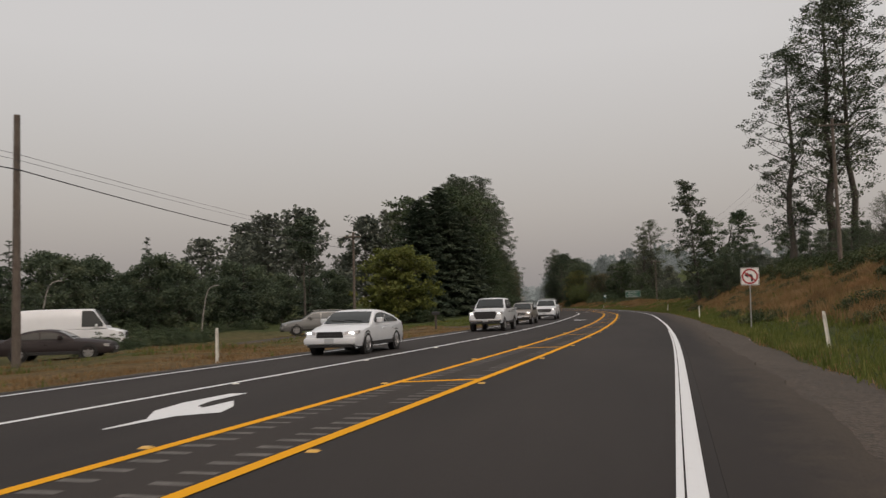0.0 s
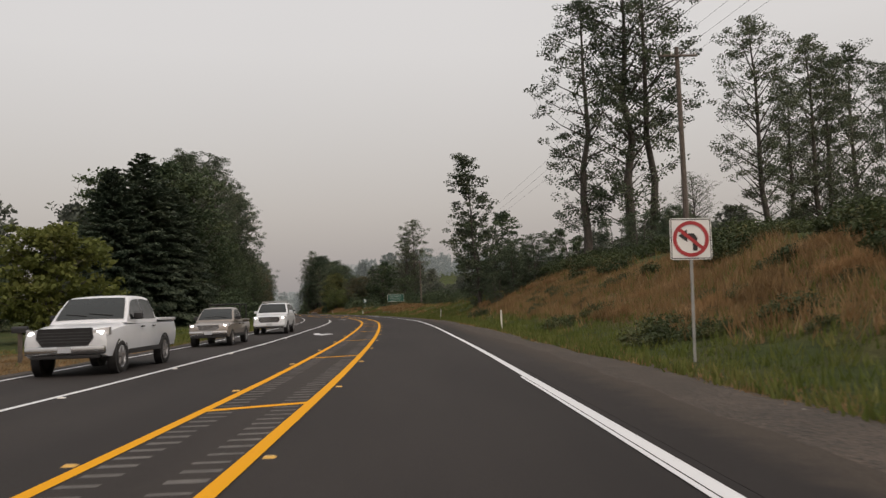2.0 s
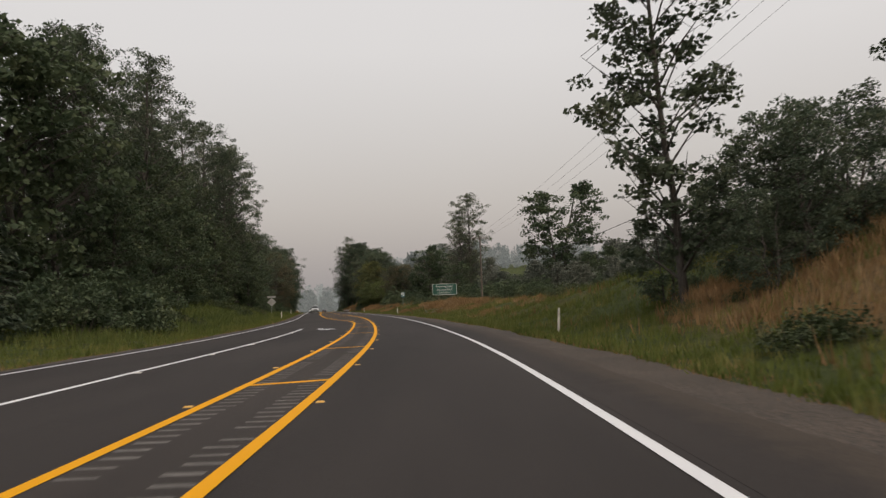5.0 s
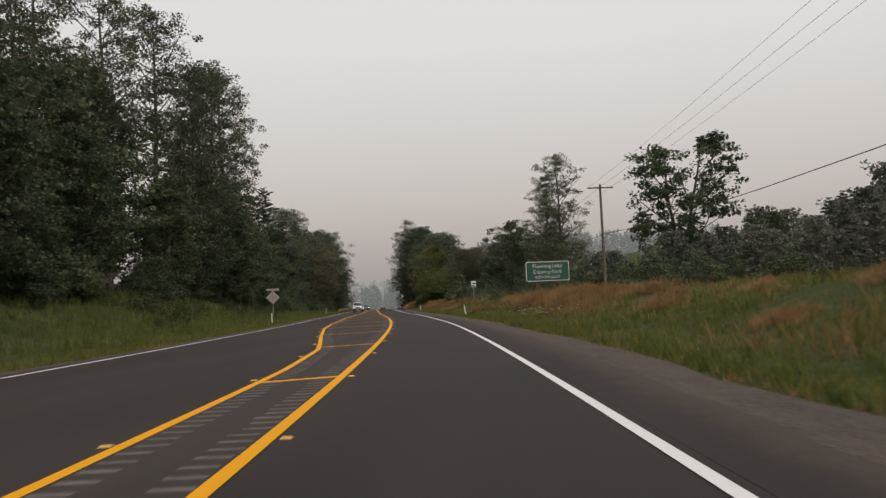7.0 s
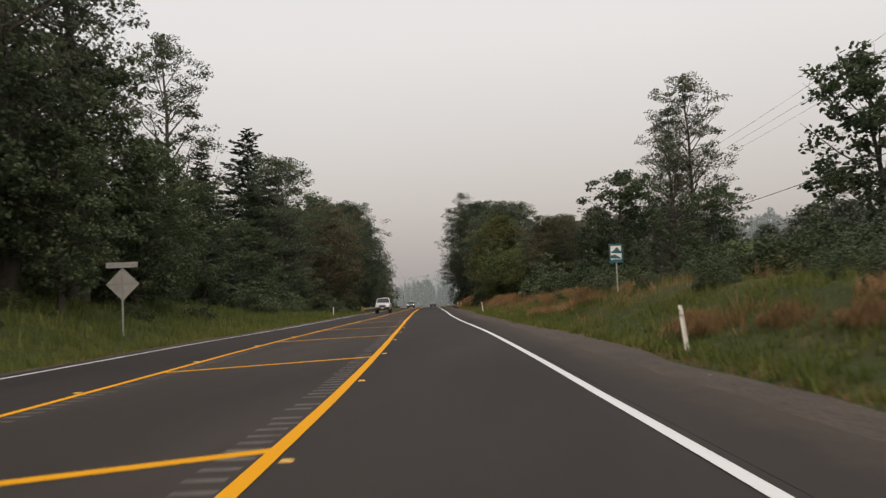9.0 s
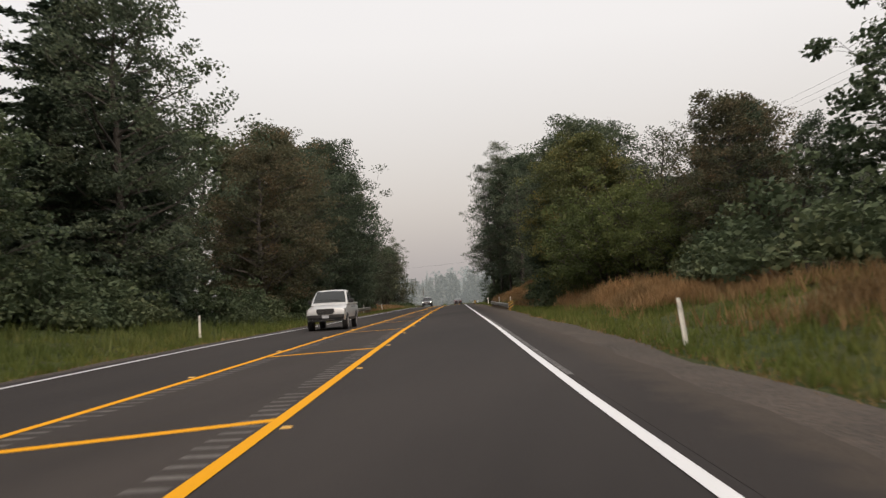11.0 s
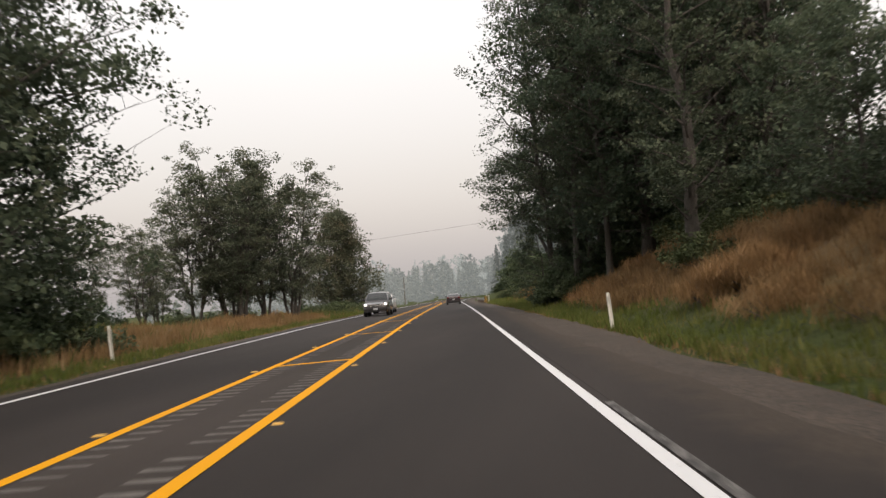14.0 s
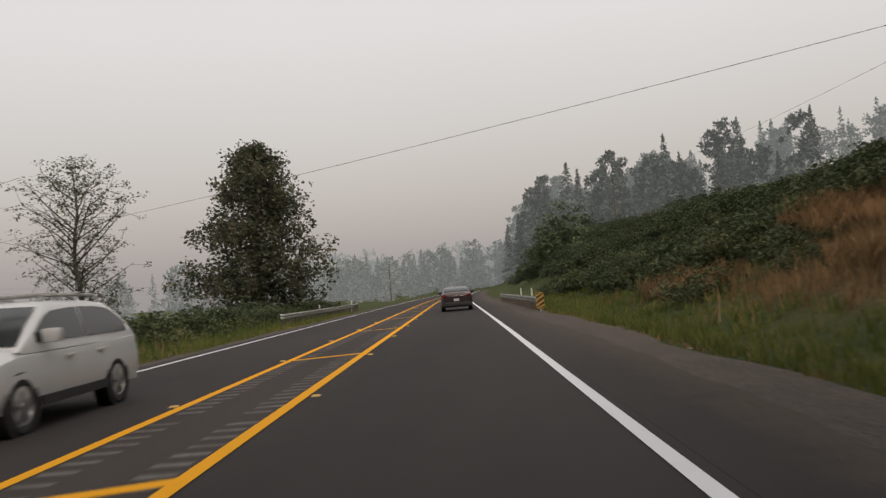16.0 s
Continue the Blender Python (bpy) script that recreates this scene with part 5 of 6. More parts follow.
def build_posts():
    p = thing("delineator_post", "white plastic marker post in the verge grass", "marker post", "roadside marker posts")
    part("blade", bent_post(bmesh.new(), 0.10, 0.02, 1.12, 0.03), POST_WHITE, p)
    bm = bmesh.new()
    box(bm, -0.04, 0.04, -0.006, 0.02, 0.90, 1.03, 0.003)
    part("reflector", bm, REFLECTOR_W, p, "pale reflective sheet near the top")
    spots = [(21.2, 7.65, -6, 4), (69.8, 7.05, 0, 1), (115, 7.6, 4, 0), (207.3, 7.0, -5, -2), (267, 6.85, -6, 2), (318.5, 6.7, 1, 0), (343, 7.0, 2, 0), (362, 6.5, -4, 1), (452, 7.0, 0, 0), (463, 7.2, 0, 0),
             (18.3, -9.95, 0, 2), (62.7, -10.5, 0, 0), (104, -10.6, -2, 0), (208.3, -10.5, 0, 1), (287, -9.6, 0, 0), (331, -8.3, 0, 0), (339.4, -7.95, 0, 0), (364, -8.2, -5, 0), (463, -8.5, 0, 0), (480, -8.2, 0, 0)]
    for i, (s, d, lean, tip) in enumerate(spots):
        m = at(s, d, -0.06) @ pose(0, 0, 0, tip, lean, 0)
        if i == 0:
            p.matrix_world = m
        else:
            copy_thing(p, m)


def rounded(w, h, r, n=4):
    pts = []
    for cx, cz, a0 in ((w / 2 - r, h / 2 - r, 0), (-w / 2 + r, h / 2 - r, 90), (-w / 2 + r, -h / 2 + r, 180), (w / 2 - r, -h / 2 + r, 270)):
        for k in range(n + 1):
            a = radians(a0 + 90 * k / n)
            pts.append((cx + r * math.cos(a), cz + r * math.sin(a)))
    return pts


def ring_plate(bm, r0, r1, y0, y1, m, n=32):
    rows = []
    for k in range(n):
        a = math.tau * k / n
        rows.append([bm.verts.new(m @ Vector((r * math.cos(a), y, r * math.sin(a)))) for r, y in ((r0, y0), (r1, y0), (r1, y1), (r0, y1))])
    for k in range(n):
        a, b = rows[k], rows[(k + 1) % n]
        for j in range(4):
            bm.faces.new((a[j], b[j], b[(j + 1) % 4], a[(j + 1) % 4]))
    bmesh.ops.recalc_face_normals(bm, faces=bm.faces)
    return bm


def frame_plate(bm, w, h, t, y0, y1, m):
    for x0, x1, z0, z1 in ((-w / 2, w / 2, h / 2 - t, h / 2), (-w / 2, w / 2, -h / 2, -h / 2 + t), (-w / 2, -w / 2 + t, -h / 2 + t, h / 2 - t), (w / 2 - t, w / 2, -h / 2 + t, h / 2 - t)):
        box(bm, x0, x1, y0, y1, z0, z1, 0, m)
    return bm


def words(text, size, mat, parent, m, y):
    """A centred line of raised words, each word a part of its own."""
    made = []
    for word in text.split():
        cu = bpy.data.curves.new("word", 'FONT')
        cu.body, cu.size, cu.align_y, cu.extrude, cu.space_character, cu.offset = word, size, 'CENTER', 0.001, 1.16, -0.004
        ob = bpy.data.objects.new("word", cu)
        scene.collection.objects.link(ob)
        bpy.context.view_layer.update()
        me = bpy.data.meshes.new_from_object(ob.evaluated_get(bpy.context.evaluated_depsgraph_get()))
        bpy.data.objects.remove(ob)
        me.materials.clear()
        me.materials.append(mat)
        xs = [v.co.x for v in me.vertices]
        made.append((word, me, min(xs), max(xs)))
    gap = size * 0.28
    x = -(sum(q[3] - q[2] for q in made) + gap * (len(made) - 1)) / 2
    for word, me, x0, x1 in made:
        t = part_mesh("word", me, parent, "white word " + word)
        t.matrix_parent_inverse = Matrix()
        t.matrix_basis = m @ Matrix.Translation((x - x0, y, 0)) @ pose(0, 0, 0, 90)
        x += x1 - x0 + gap


def build_signs():
    # no left turn
    s, d = 40.7, 7.6
    g = ground_rel(s, d)
    sign = thing("traffic_sign", "square white no-left-turn sign on a thin steel post", "road sign")
    sign.matrix_world = at(s, d, 0) @ pose(0, 0, 0, 0, 1.2, -3)
    bm = bmesh.new()
    box(bm, -0.03, 0.03, 0.0, 0.045, -0.25, 3.02 - g, 0.004)
    part("post", bm, STEEL_DULL, sign)
    c = Matrix.Translation((0, -0.012, 2.61 - g))
    part("panel", plate(bmesh.new(), rounded(0.91, 0.91, 0.05), 0.006, 0.010, c), SIGN_WHITE, sign)
    part("border", frame_plate(bmesh.new(), 0.87, 0.87, 0.018, 0.002, 0.0055, c), SIGN_BLACK, sign, "thin black border")
    arrow = bmesh.new()
    plate(arrow, [(0.04, -0.26), (0.14, -0.26), (0.14, 0.02), (0.07, 0.12), (-0.08, 0.12), (-0.08, 0.21), (-0.27, 0.07), (-0.08, -0.07), (-0.08, 0.02), (0.02, 0.02), (0.04, -0.01)], 0.0, 0.0055, c)
    part("arrow", arrow, SIGN_BLACK, sign, "black arrow bending left")
    part("red_ring", ring_plate(bmesh.new(), 0.315, 0.395, -0.003, 0.0055, c), SIGN_RED, sign, "red prohibition ring")
    bar = bmesh.new()
    box(bar, -0.33, 0.33, -0.0026, -0.0005, -0.038, 0.038, 0, c @ Matrix.Rotation(radians(40), 4, 'Y'))
    part("red_bar", bar, SIGN_RED, sign, "red diagonal bar")
    # green guide sign
    s, d = 198.4, 12.85
    sign = thing("guide_sign", "large green guide sign with white words on two wooden posts", "road sign")
    sign.matrix_world = at(s, d, 0, 2, False)
    zc, w, h = 3.42, 3.6, 1.6
    for x in (-0.92, 0.92):
        gz = ground_rel(s, d + x)
        bm = bmesh.new()
        box(bm, x - 0.07, x + 0.07, 0.03, 0.17, gz - 0.4, zc + h / 2 - 0.08, 0.006)
        part("post", bm, WOOD_POST, sign, "dark square wooden post")
    c = Matrix.Translation((0, 0, zc))
    part("panel", plate(bmesh.new(), rounded(w, h, 0.16), 0.0, 0.02, c), SIGN_GREEN, sign)
    ring_ = bmesh.new()
    a, b = rounded(w - 0.03, h - 0.03, 0.15), rounded(w - 0.11, h - 0.11, 0.12)
    va = [ring_.verts.new(c @ Vector((x, -0.004, z))) for x, z in a]
    vb = [ring_.verts.new(c @ Vector((x, -0.004, z))) for x, z in b]
    for i in range(len(a)):
        j = (i + 1) % len(a)
        ring_.faces.new((va[i], va[j], vb[j], vb[i]))
    part("border", ring_, SIGN_WHITE, sign, "white border line")
    for text, z, size in (("Flowing Lake", 0.42, 0.42), ("County Park", -0.05, 0.42), ("NEXT RIGHT", -0.49, 0.33)):
        words(text, size, SIGN_WHITE, sign, Matrix.Translation((0, 0, zc + z)), -0.006)
    for z in (-0.5, 0.0, 0.5):
        bm = bmesh.new()
        box(bm, -1.6, 1.6, 0.02, 0.03, zc + z - 0.04, zc + z + 0.04)
        part("brace", bm, STEEL_DULL, sign)
    # back of a diamond sign with a name plate over it
    s, d = 227.0, -12.45
    g = ground_rel(s, d)
    sign = thing("traffic_sign", "bare metal back of a diamond sign with a pale plate above", "road sign")
    sign.matrix_world = at(s, d, 0)
    bm = bmesh.new()
    box(bm, -0.035, 0.035, 0, 0.05, -0.3, 3.62 - g, 0.004)
    part("post", bm, STEEL_DULL, sign)
    k = 0.76
    dm = bmesh.new()
    plate(dm, [(0, -k), (k, 0), (0, k), (-k, 0)], 0.052, 0.058, Matrix.Translation((0, 0, 2.62 - g)))
    part("panel", dm, SIGN_BACK, sign)
    part("brace", box(bmesh.new(), -0.68, 0.68, 0.036, 0.05, 2.60 - g, 2.65 - g), STEEL_DULL, sign)
    part("name_plate", box(bmesh.new(), -0.72, 0.72, -0.014, -0.004, 3.36 - g, 3.62 - g, 0.004), SIGN_BACK, sign, "pale plate with unreadable writing")
    wr = bmesh.new()
    for x0, x1 in ((-0.6, -0.1), (-0.04, 0.34), (0.4, 0.6)):
        box(wr, x0, x1, -0.018, -0.0145, 3.44 - g, 3.53 - g)
    part("writing_bars", wr, STEEL_DULL, sign)
    # small park sign
    s, d = 228.8, 10.65
    g = ground_rel(s, d)
    sign = thing("park_sign", "small teal and white park sign on a metal post", "road sign")
    sign.matrix_world = at(s, d, 0)
    part("post", box(bmesh.new(), -0.03, 0.03, 0.0, 0.045, -0.3, 3.6 - g, 0.004), STEEL_DULL, sign)
    c = Matrix.Translation((0, -0.012, 3.2 - g))
    part("panel", plate(bmesh.new(), rounded(0.66, 0.92, 0.03), 0.006, 0.010, c), SIGN_TEAL, sign)
    part("field", plate(bmesh.new(), [(-0.26, -0.30), (0.26, -0.30), (0.26, 0.36), (-0.26, 0.36)], 0.003, 0.0055, c), SIGN_WHITE, sign, "white field of the picture")
    pic = bmesh.new()
    plate(pic, [(-0.26, 0.06), (-0.08, 0.16), (0.05, 0.30), (0.20, 0.12), (0.26, 0.10), (0.26, -0.02), (0.0, 0.0), (-0.2, 0.02)], 0.0, 0.0026, c)
    plate(pic, [(-0.26, -0.10), (-0.05, -0.06), (0.24, -0.24), (0.2, -0.28), (-0.26, -0.24)], 0.0, 0.0026, c)
    part("picture", pic, SIGN_TEAL, sign, "teal hill and river shapes")


W_BEAM = [(0.00, 0.155), (0.030, 0.145), (0.075, 0.105), (0.082, 0.075), (0.075, 0.045), (0.015, 0.012), (0.0, 0.0), (0.015, -0.012), (0.075, -0.045), (0.082, -0.075), (0.075, -0.105), (0.030, -0.145), (0.0, -0.155)]


def guardrail(s0, s1, dfun, face, label, marker=None, z0=0.5, z1=0.5):
    """A W-shaped steel beam on posts. face: the way from the beam to the road, +1 right, -1 left."""
    rail = thing("guardrail", label, "guardrail", "guardrails")
    n = int((s1 - s0) / 0.95) + 1
    bm = bmesh.new()
    rows = []
    for i in range(n):
        s = s0 + (s1 - s0) * i / (n - 1)
        d, zc = dfun(s), z0 + (z1 - z0) * i / (n - 1)
        e = min(i, n - 1 - i)
        fl = 0.0 if e > 0 else -0.06
        rows.append([bm.verts.new(R(s, d + face * (x + fl), zc + z)) for x, z in W_BEAM])
    for a, b in zip(rows, rows[1:]):
        for j in range(len(W_BEAM) - 1):
            bm.faces.new((a[j], a[j + 1], b[j + 1], b[j]) if face < 0 else (a[j + 1], a[j], b[j], b[j + 1]))
    r = bmesh.ops.solidify(bm, geom=bm.faces[:], thickness=0.004)
    part("beam", bm, STEEL, rail, smooth_angle=40)
    s = s0 + 0.4
    while s < s1:
        d, zc = dfun(s), z0 + (z1 - z0) * (s - s0) / (s1 - s0)
        h = heading(s)
        m = Matrix.Translation(R(s, d - face * 0.09, 0)) @ Matrix.Rotation(h, 4, 'Z')
        bm = bmesh.new()
        box(bm, -0.075, 0.075, -0.09, 0.09, -0.9, zc + 0.165, 0.008, m)
        part("post", bm, WOOD_POST, rail, "weathered square timber post")
        bm = bmesh.new()
        box(bm, -0.03, 0.03, -0.02, 0.02, zc - 0.03, zc + 0.03, 0.004, Matrix.Translation(R(s, d + face * 0.012, 0)) @ Matrix.Rotation(h, 4, 'Z'))
        part("bolt_plate", bm, STEEL_DULL, rail)
        s += 1.9
    for s in (s0, s1):
        zc = z0 if s == s0 else z1
        bm = bmesh.new()
        k = 1 if s == s1 else -1
        mm = Matrix.Translation(R(s, dfun(s), zc)) @ Matrix.Rotation(heading(s), 4, 'Z')
        rows = []
        for u, (x, z) in enumerate(W_BEAM):
            rows.append([bm.verts.new(mm @ Vector((face * (x * (1 - 0.4 * q) - 0.10 * q * q), k * 0.42 * q, z * (1 + 0.12 * q)))) for q in (0.0, 0.35, 0.7, 1.0)])
        for a, b in zip(rows, rows[1:]):
            for j in range(3):
                bm.faces.new((a[j], a[j + 1], b[j + 1], b[j]))
        bmesh.ops.recalc_face_normals(bm, faces=bm.faces)
        bmesh.ops.solidify(bm, geom=bm.faces[:], thickness=0.004)
        part("end_wing", bm, STEEL, rail, "flared steel end piece", 40)
    if marker:
        s, d, sl = marker
        mk = thing("object_marker", "yellow and black striped marker at the guardrail's end", "road sign", "striped end markers")
        mk.matrix_world = Matrix.Translation(R(s, d, 0)) @ Matrix.Rotation(heading(s), 4, 'Z') @ pose(0, 0, 0, 0, 0, 4)
        c = Matrix.Translation((0, 0, z0))
        part("post", box(bmesh.new(), -0.025, 0.025, 0.012, 0.05, -0.6, z0 + 0.38, 0.004), STEEL_DULL, mk)
        part("panel", plate(bmesh.new(), rounded(0.38, 0.74, 0.05), 0.0, 0.008, c), SIGN_YELLOW, mk)
        st = bmesh.new()
        for k in range(-2, 3):
            z = k * 0.23
            pts = [(-0.185, z - 0.055 - sl * 0.12), (0.185, z - 0.055 + sl * 0.12), (0.185, z + 0.055 + sl * 0.12), (-0.185, z + 0.055 - sl * 0.12)]
            pts = [(x, max(min(q, 0.345), -0.345)) for x, q in pts]
            if pts[2][1] - pts[1][1] > 0.02 or pts[3][1] - pts[0][1] > 0.02:
                plate(st, pts, -0.003, -0.0005, c)
        bmesh.ops.dissolve_degenerate(st, dist=1e-5, edges=st.edges)
        part("stripes", st, SIGN_BLACK, mk, "black diagonal stripes")
    return rail


def build_guardrails():
    guardrail(313.7, 344.4, lambda s: 6.15, -1, "galvanised W-beam guardrail on timber posts by the creek", (313.0, 6.34, 1), 0.29, 0.39)
    guardrail(312.0, 343.8, lambda s: -8.1 + 0.45 * (s - 312) / 31, 1, "galvanised W-beam guardrail along the far lane", (311.3, -8.1, -1), 0.42, 0.50)
    guardrail(438.0, 470, lambda s: 5.95, -1, "guardrail with a striped end marker at the far bend", (437.4, 6.0, 1), 0.45, 0.45)
    guardrail(447.0, 484, lambda s: -8.0, 1, "galvanised guardrail along the far lane by the maple", None, 0.45, 0.45)


def utility_pole(s, d, top, arms, mat, lean=0.0, r=0.14, label="weathered wooden utility pole with wires", foot=None):
    g = ground_rel(s, d)
    p = thing("utility_pole", label, "utility pole", "utility poles")
    p.matrix_world = at(s, d, 0) @ pose(0, 0, 0, 0, lean, 0)
    h = top - g
    part("shaft", tube(bmesh.new(), [(0, 0, -0.6), (0, 0, h * 0.5), (0, 0, h)], [r * 1.15, r * 0.95, r * 0.78], 12), mat, p, smooth_angle=50)
    for z, w in arms:
        a = part("crossarm", box(bmesh.new(), -w, w, -r - 0.09, -r * 0.6, h - z - 0.06, h - z + 0.06, 0.01), mat, p)
        for x in (-w * 0.9, -w * 0.35, w * 0.9):
            bm = bmesh.new()
            tube(bm, [(x, -r - 0.03, h - z + 0.06), (x, -r - 0.03, h - z + 0.12), (x, -r - 0.03, h - z + 0.22)], [0.035, 0.05, 0.03], 8)
            part("insulator", bm, REFLECTOR_W, a)
    return p


def cable(a, b, sag, r=0.008, label="black overhead cable sagging between poles"):
    a, b = Vector(a), Vector(b)
    pts = [a.lerp(b, i / 14) - Vector((0, 0, sag * 4 * (i / 14) * (1 - i / 14))) for i in range(15)]
    bm = bmesh.new()
    tube(bm, pts, [r] * 15, 5)
    me = bpy.data.meshes.new("overhead_cable")
    bm.to_mesh(me)
    bm.free()
    me.materials.append(CABLE)
    tagged(new("overhead_cable", me), label, "cable", "overhead cables")


def build_poles():
    utility_pole(20, -18.85, 8.7, [], POLE_WOOD, -0.5)
    utility_pole(75, -25.8, 9.3, [(0.5, 0.9)], POLE_WOOD)
    utility_pole(72.2, 19.1, 16.9, [(0.6, 1.2)], POLE_WOOD, 0, 0.17, "tall wooden utility pole on the bank")
    utility_pole(209.6, 20.8, 11.9, [(0.35, 1.25)], POLE_WOOD)
    utility_pole(205.9, -25.2, 7.6, [], POLE_GREY, -3.0, 0.1, "short leaning bleached pole in the grass")
    utility_pole(429.5, 23.6, 11.2, [(0.4, 1.1)], POLE_WOOD, 0.6)
    utility_pole(318, 28.5, 15.0, [(0.4, 1.1)], POLE_WOOD)
    utility_pole(556, 32, 20.0, [(0.5, 1.3)], POLE_WOOD)
    utility_pole(489, -52, 10.3, [(0.3, 1.0)], POLE_WOOD)
    utility_pole(575, -14, 7.5, [], POLE_WOOD)
    for z, zz in ((7.25, 8.9), (7.05, 8.6)):
        cable(R(20, -18.8, z), R(75, -25.8, zz - 0.3), 0.2)
        cable(R(20, -18.8, z), R(-40, -15, z + 0.5), 0.4)
    cable(R(20, -18.8, 6.7), R(75, -25.8, 7.6), 0.4, 0.022, "thick black telephone cable between poles")
    cable(R(20, -18.8, 6.7), R(-40, -15, 7.0), 0.6, 0.022, "thick black telephone cable between poles")
    for dx in (-1.1, 0.0, 1.1):
        cable(R(72.2, 19.1 + dx, 16.5), R(209.6, 20.8 + dx, 11.65), 1.6)
        cable(R(209.6, 20.8 + dx, 11.65), R(318, 28.5 + dx, 14.7), 1.4)
        cable(R(72.2, 19.1 + dx, 16.5), R(-20, 24 + dx, 18.0), 1.4)
    cable(R(318, 28.5, 14.7), R(429.5, 23.6, 10.9), 1.2)
    cable(R(429.5, 23.6, 10.4), R(556, 32, 19.2), 1.0)
    cable(R(209.6, 20.8, 7.1), R(318, 28.5, 10.0), 1.2, 0.022, "thick black telephone cable between poles")
    cable(R(72.2, 19.1, 10.0), R(209.6, 20.8, 7.1), 2.4, 0.022, "thick black telephone cable between poles")
    cable(R(429.5, 23.6, 10.6), R(489, -52, 9.9), 0.5, 0.013, "overhead cable crossing high over the road")
    for z in (5.6, 5.0, 4.6):
        cable(R(489, -52, z), R(420, -70, z + 0.5), 0.5)
        cable(R(489, -52, z), R(540, -26, z - 0.4), 0.6)


def build_yard():
    # thin hooked poles by the field
    for s, d, t in ((53.6, -31.1, 0), (40.6, -35.2, 8)):
        g = ground_rel(s, d)
        p = thing("hooked_pole", "thin white pole with a bent-over top by the field", "pole", "thin hooked poles")
        p.matrix_world = at(s, d, 0, t)
        pts = [(0, 0, -0.3), (0.22, 0, 1.9), (0.45, 0, 3.2), (0.62, 0, 3.75), (0.9, 0, 4.05), (1.25, 0, 4.15), (1.55, 0, 4.15)]
        part("bar", tube(bmesh.new(), pts, [0.05, 0.05, 0.045, 0.045, 0.04, 0.04, 0.035], 8), POLE_GREY, p, smooth_angle=60)
    # mailbox
    s, d = 52.6, -12.1
    m = thing("mailbox", "dark mailbox on a wooden post beside the drive", "mailbox")
    m.matrix_world = at(s, d, 0, 90)
    part("post", box(bmesh.new(), -0.06, 0.06, -0.06, 0.06, -0.3, 1.02, 0.008), WOOD_POST, m, "wooden post")
    bm = bmesh.new()
    prof = [(-0.10, 0.0), (0.10, 0.0), (0.10, 0.13)] + [(0.10 * math.cos(a), 0.13 + 0.10 * math.sin(a)) for a in (0.5, 1.05, 1.57, 2.1, 2.64)] + [(-0.10, 0.13)]
    plate(bm, prof, -0.26, 0.26, Matrix.Translation((0, 0, 1.02)))
    part("box", bm, TRIM_BLACK, m, "black arched box")
    part("door", plate(bmesh.new(), [(x * 0.95, z * 0.97 + 0.003) for x, z in prof], -0.275, -0.262, Matrix.Translation((0, 0, 1.02))), TRIM_BLACK, m)
    # gravel drive across the verge
    v, f = [], []
    path = [(60.5, -9.6, 3.2), (57.5, -11.5, 2.0), (54.5, -14.2, 1.5), (51, -17.0, 1.5), (46, -19.0, 1.5), (38, -20.0, 1.5), (24, -21.0, 1.5)]
    for s, d, w in path:
        for k in (-1, -0.4, 0.4, 1):
            v.append(R(s + k * w * 0.75, d - k * w * 0.75, float(ground_rel(s + k * w * 0.75, d - k * w * 0.75)) + 0.05 - 0.03 * abs(k)))
    for i in range(len(path) - 1):
        for k in range(3):
            a = i * 4 + k
            f.append((a, a + 1, a + 5, a + 4))
    tagged(new("driveway", mesh_from("driveway", v, f, GRAVEL)), "pale gravel drive leading off the road", "driveway", kind="structure")


# ---- vehicles: y ahead, x right, wheels on z = 0 ----
def loft(bm, stations):
    rings = []
    for y, zb, zt, w in stations:
        zm = zb + (zt - zb) * 0.55
        half = [(0.0, zt), (0.5 * w, zt - 0.004), (0.82 * w, zt - 0.03), (0.955 * w, zt - 0.10), (w, zm), (0.99 * w, zb + (zt - zb) * 0.28), (0.945 * w, zb + 0.02), (0.6 * w, zb)]
        pts = half + [(0.0, zb)] + [(-x, z) for x, z in half[:0:-1]]
        rings.append([bm.verts.new((x, y, z)) for x, z in pts])
    n = len(rings[0])
    for a, b in zip(rings, rings[1:]):
        for j in range(n):
            bm.faces.new((a[j], a[(j + 1) % n], b[(j + 1) % n], b[j]))
    bm.faces.new(rings[0][::-1])
    bm.faces.new(rings[-1])
    bmesh.ops.recalc_face_normals(bm, faces=bm.faces)
    return bm


def lathe(bm, profile, x0, m, n=24):
    rows = []
    for k in range(n):
        a = math.tau * k / n
        rows.append([bm.verts.new(m @ Vector((x0 + x, r * math.cos(a), r * math.sin(a)))) for x, r in profile])
    for k in range(n):
        a, b = rows[k], rows[(k + 1) % n]
        for j in range(len(profile) - 1):
            bm.faces.new((a[j], a[j + 1], b[j + 1], b[j]))
    bmesh.ops.remove_doubles(bm, verts=bm.verts, dist=1e-5)
    bmesh.ops.recalc_face_normals(bm, faces=bm.faces)
    return bm


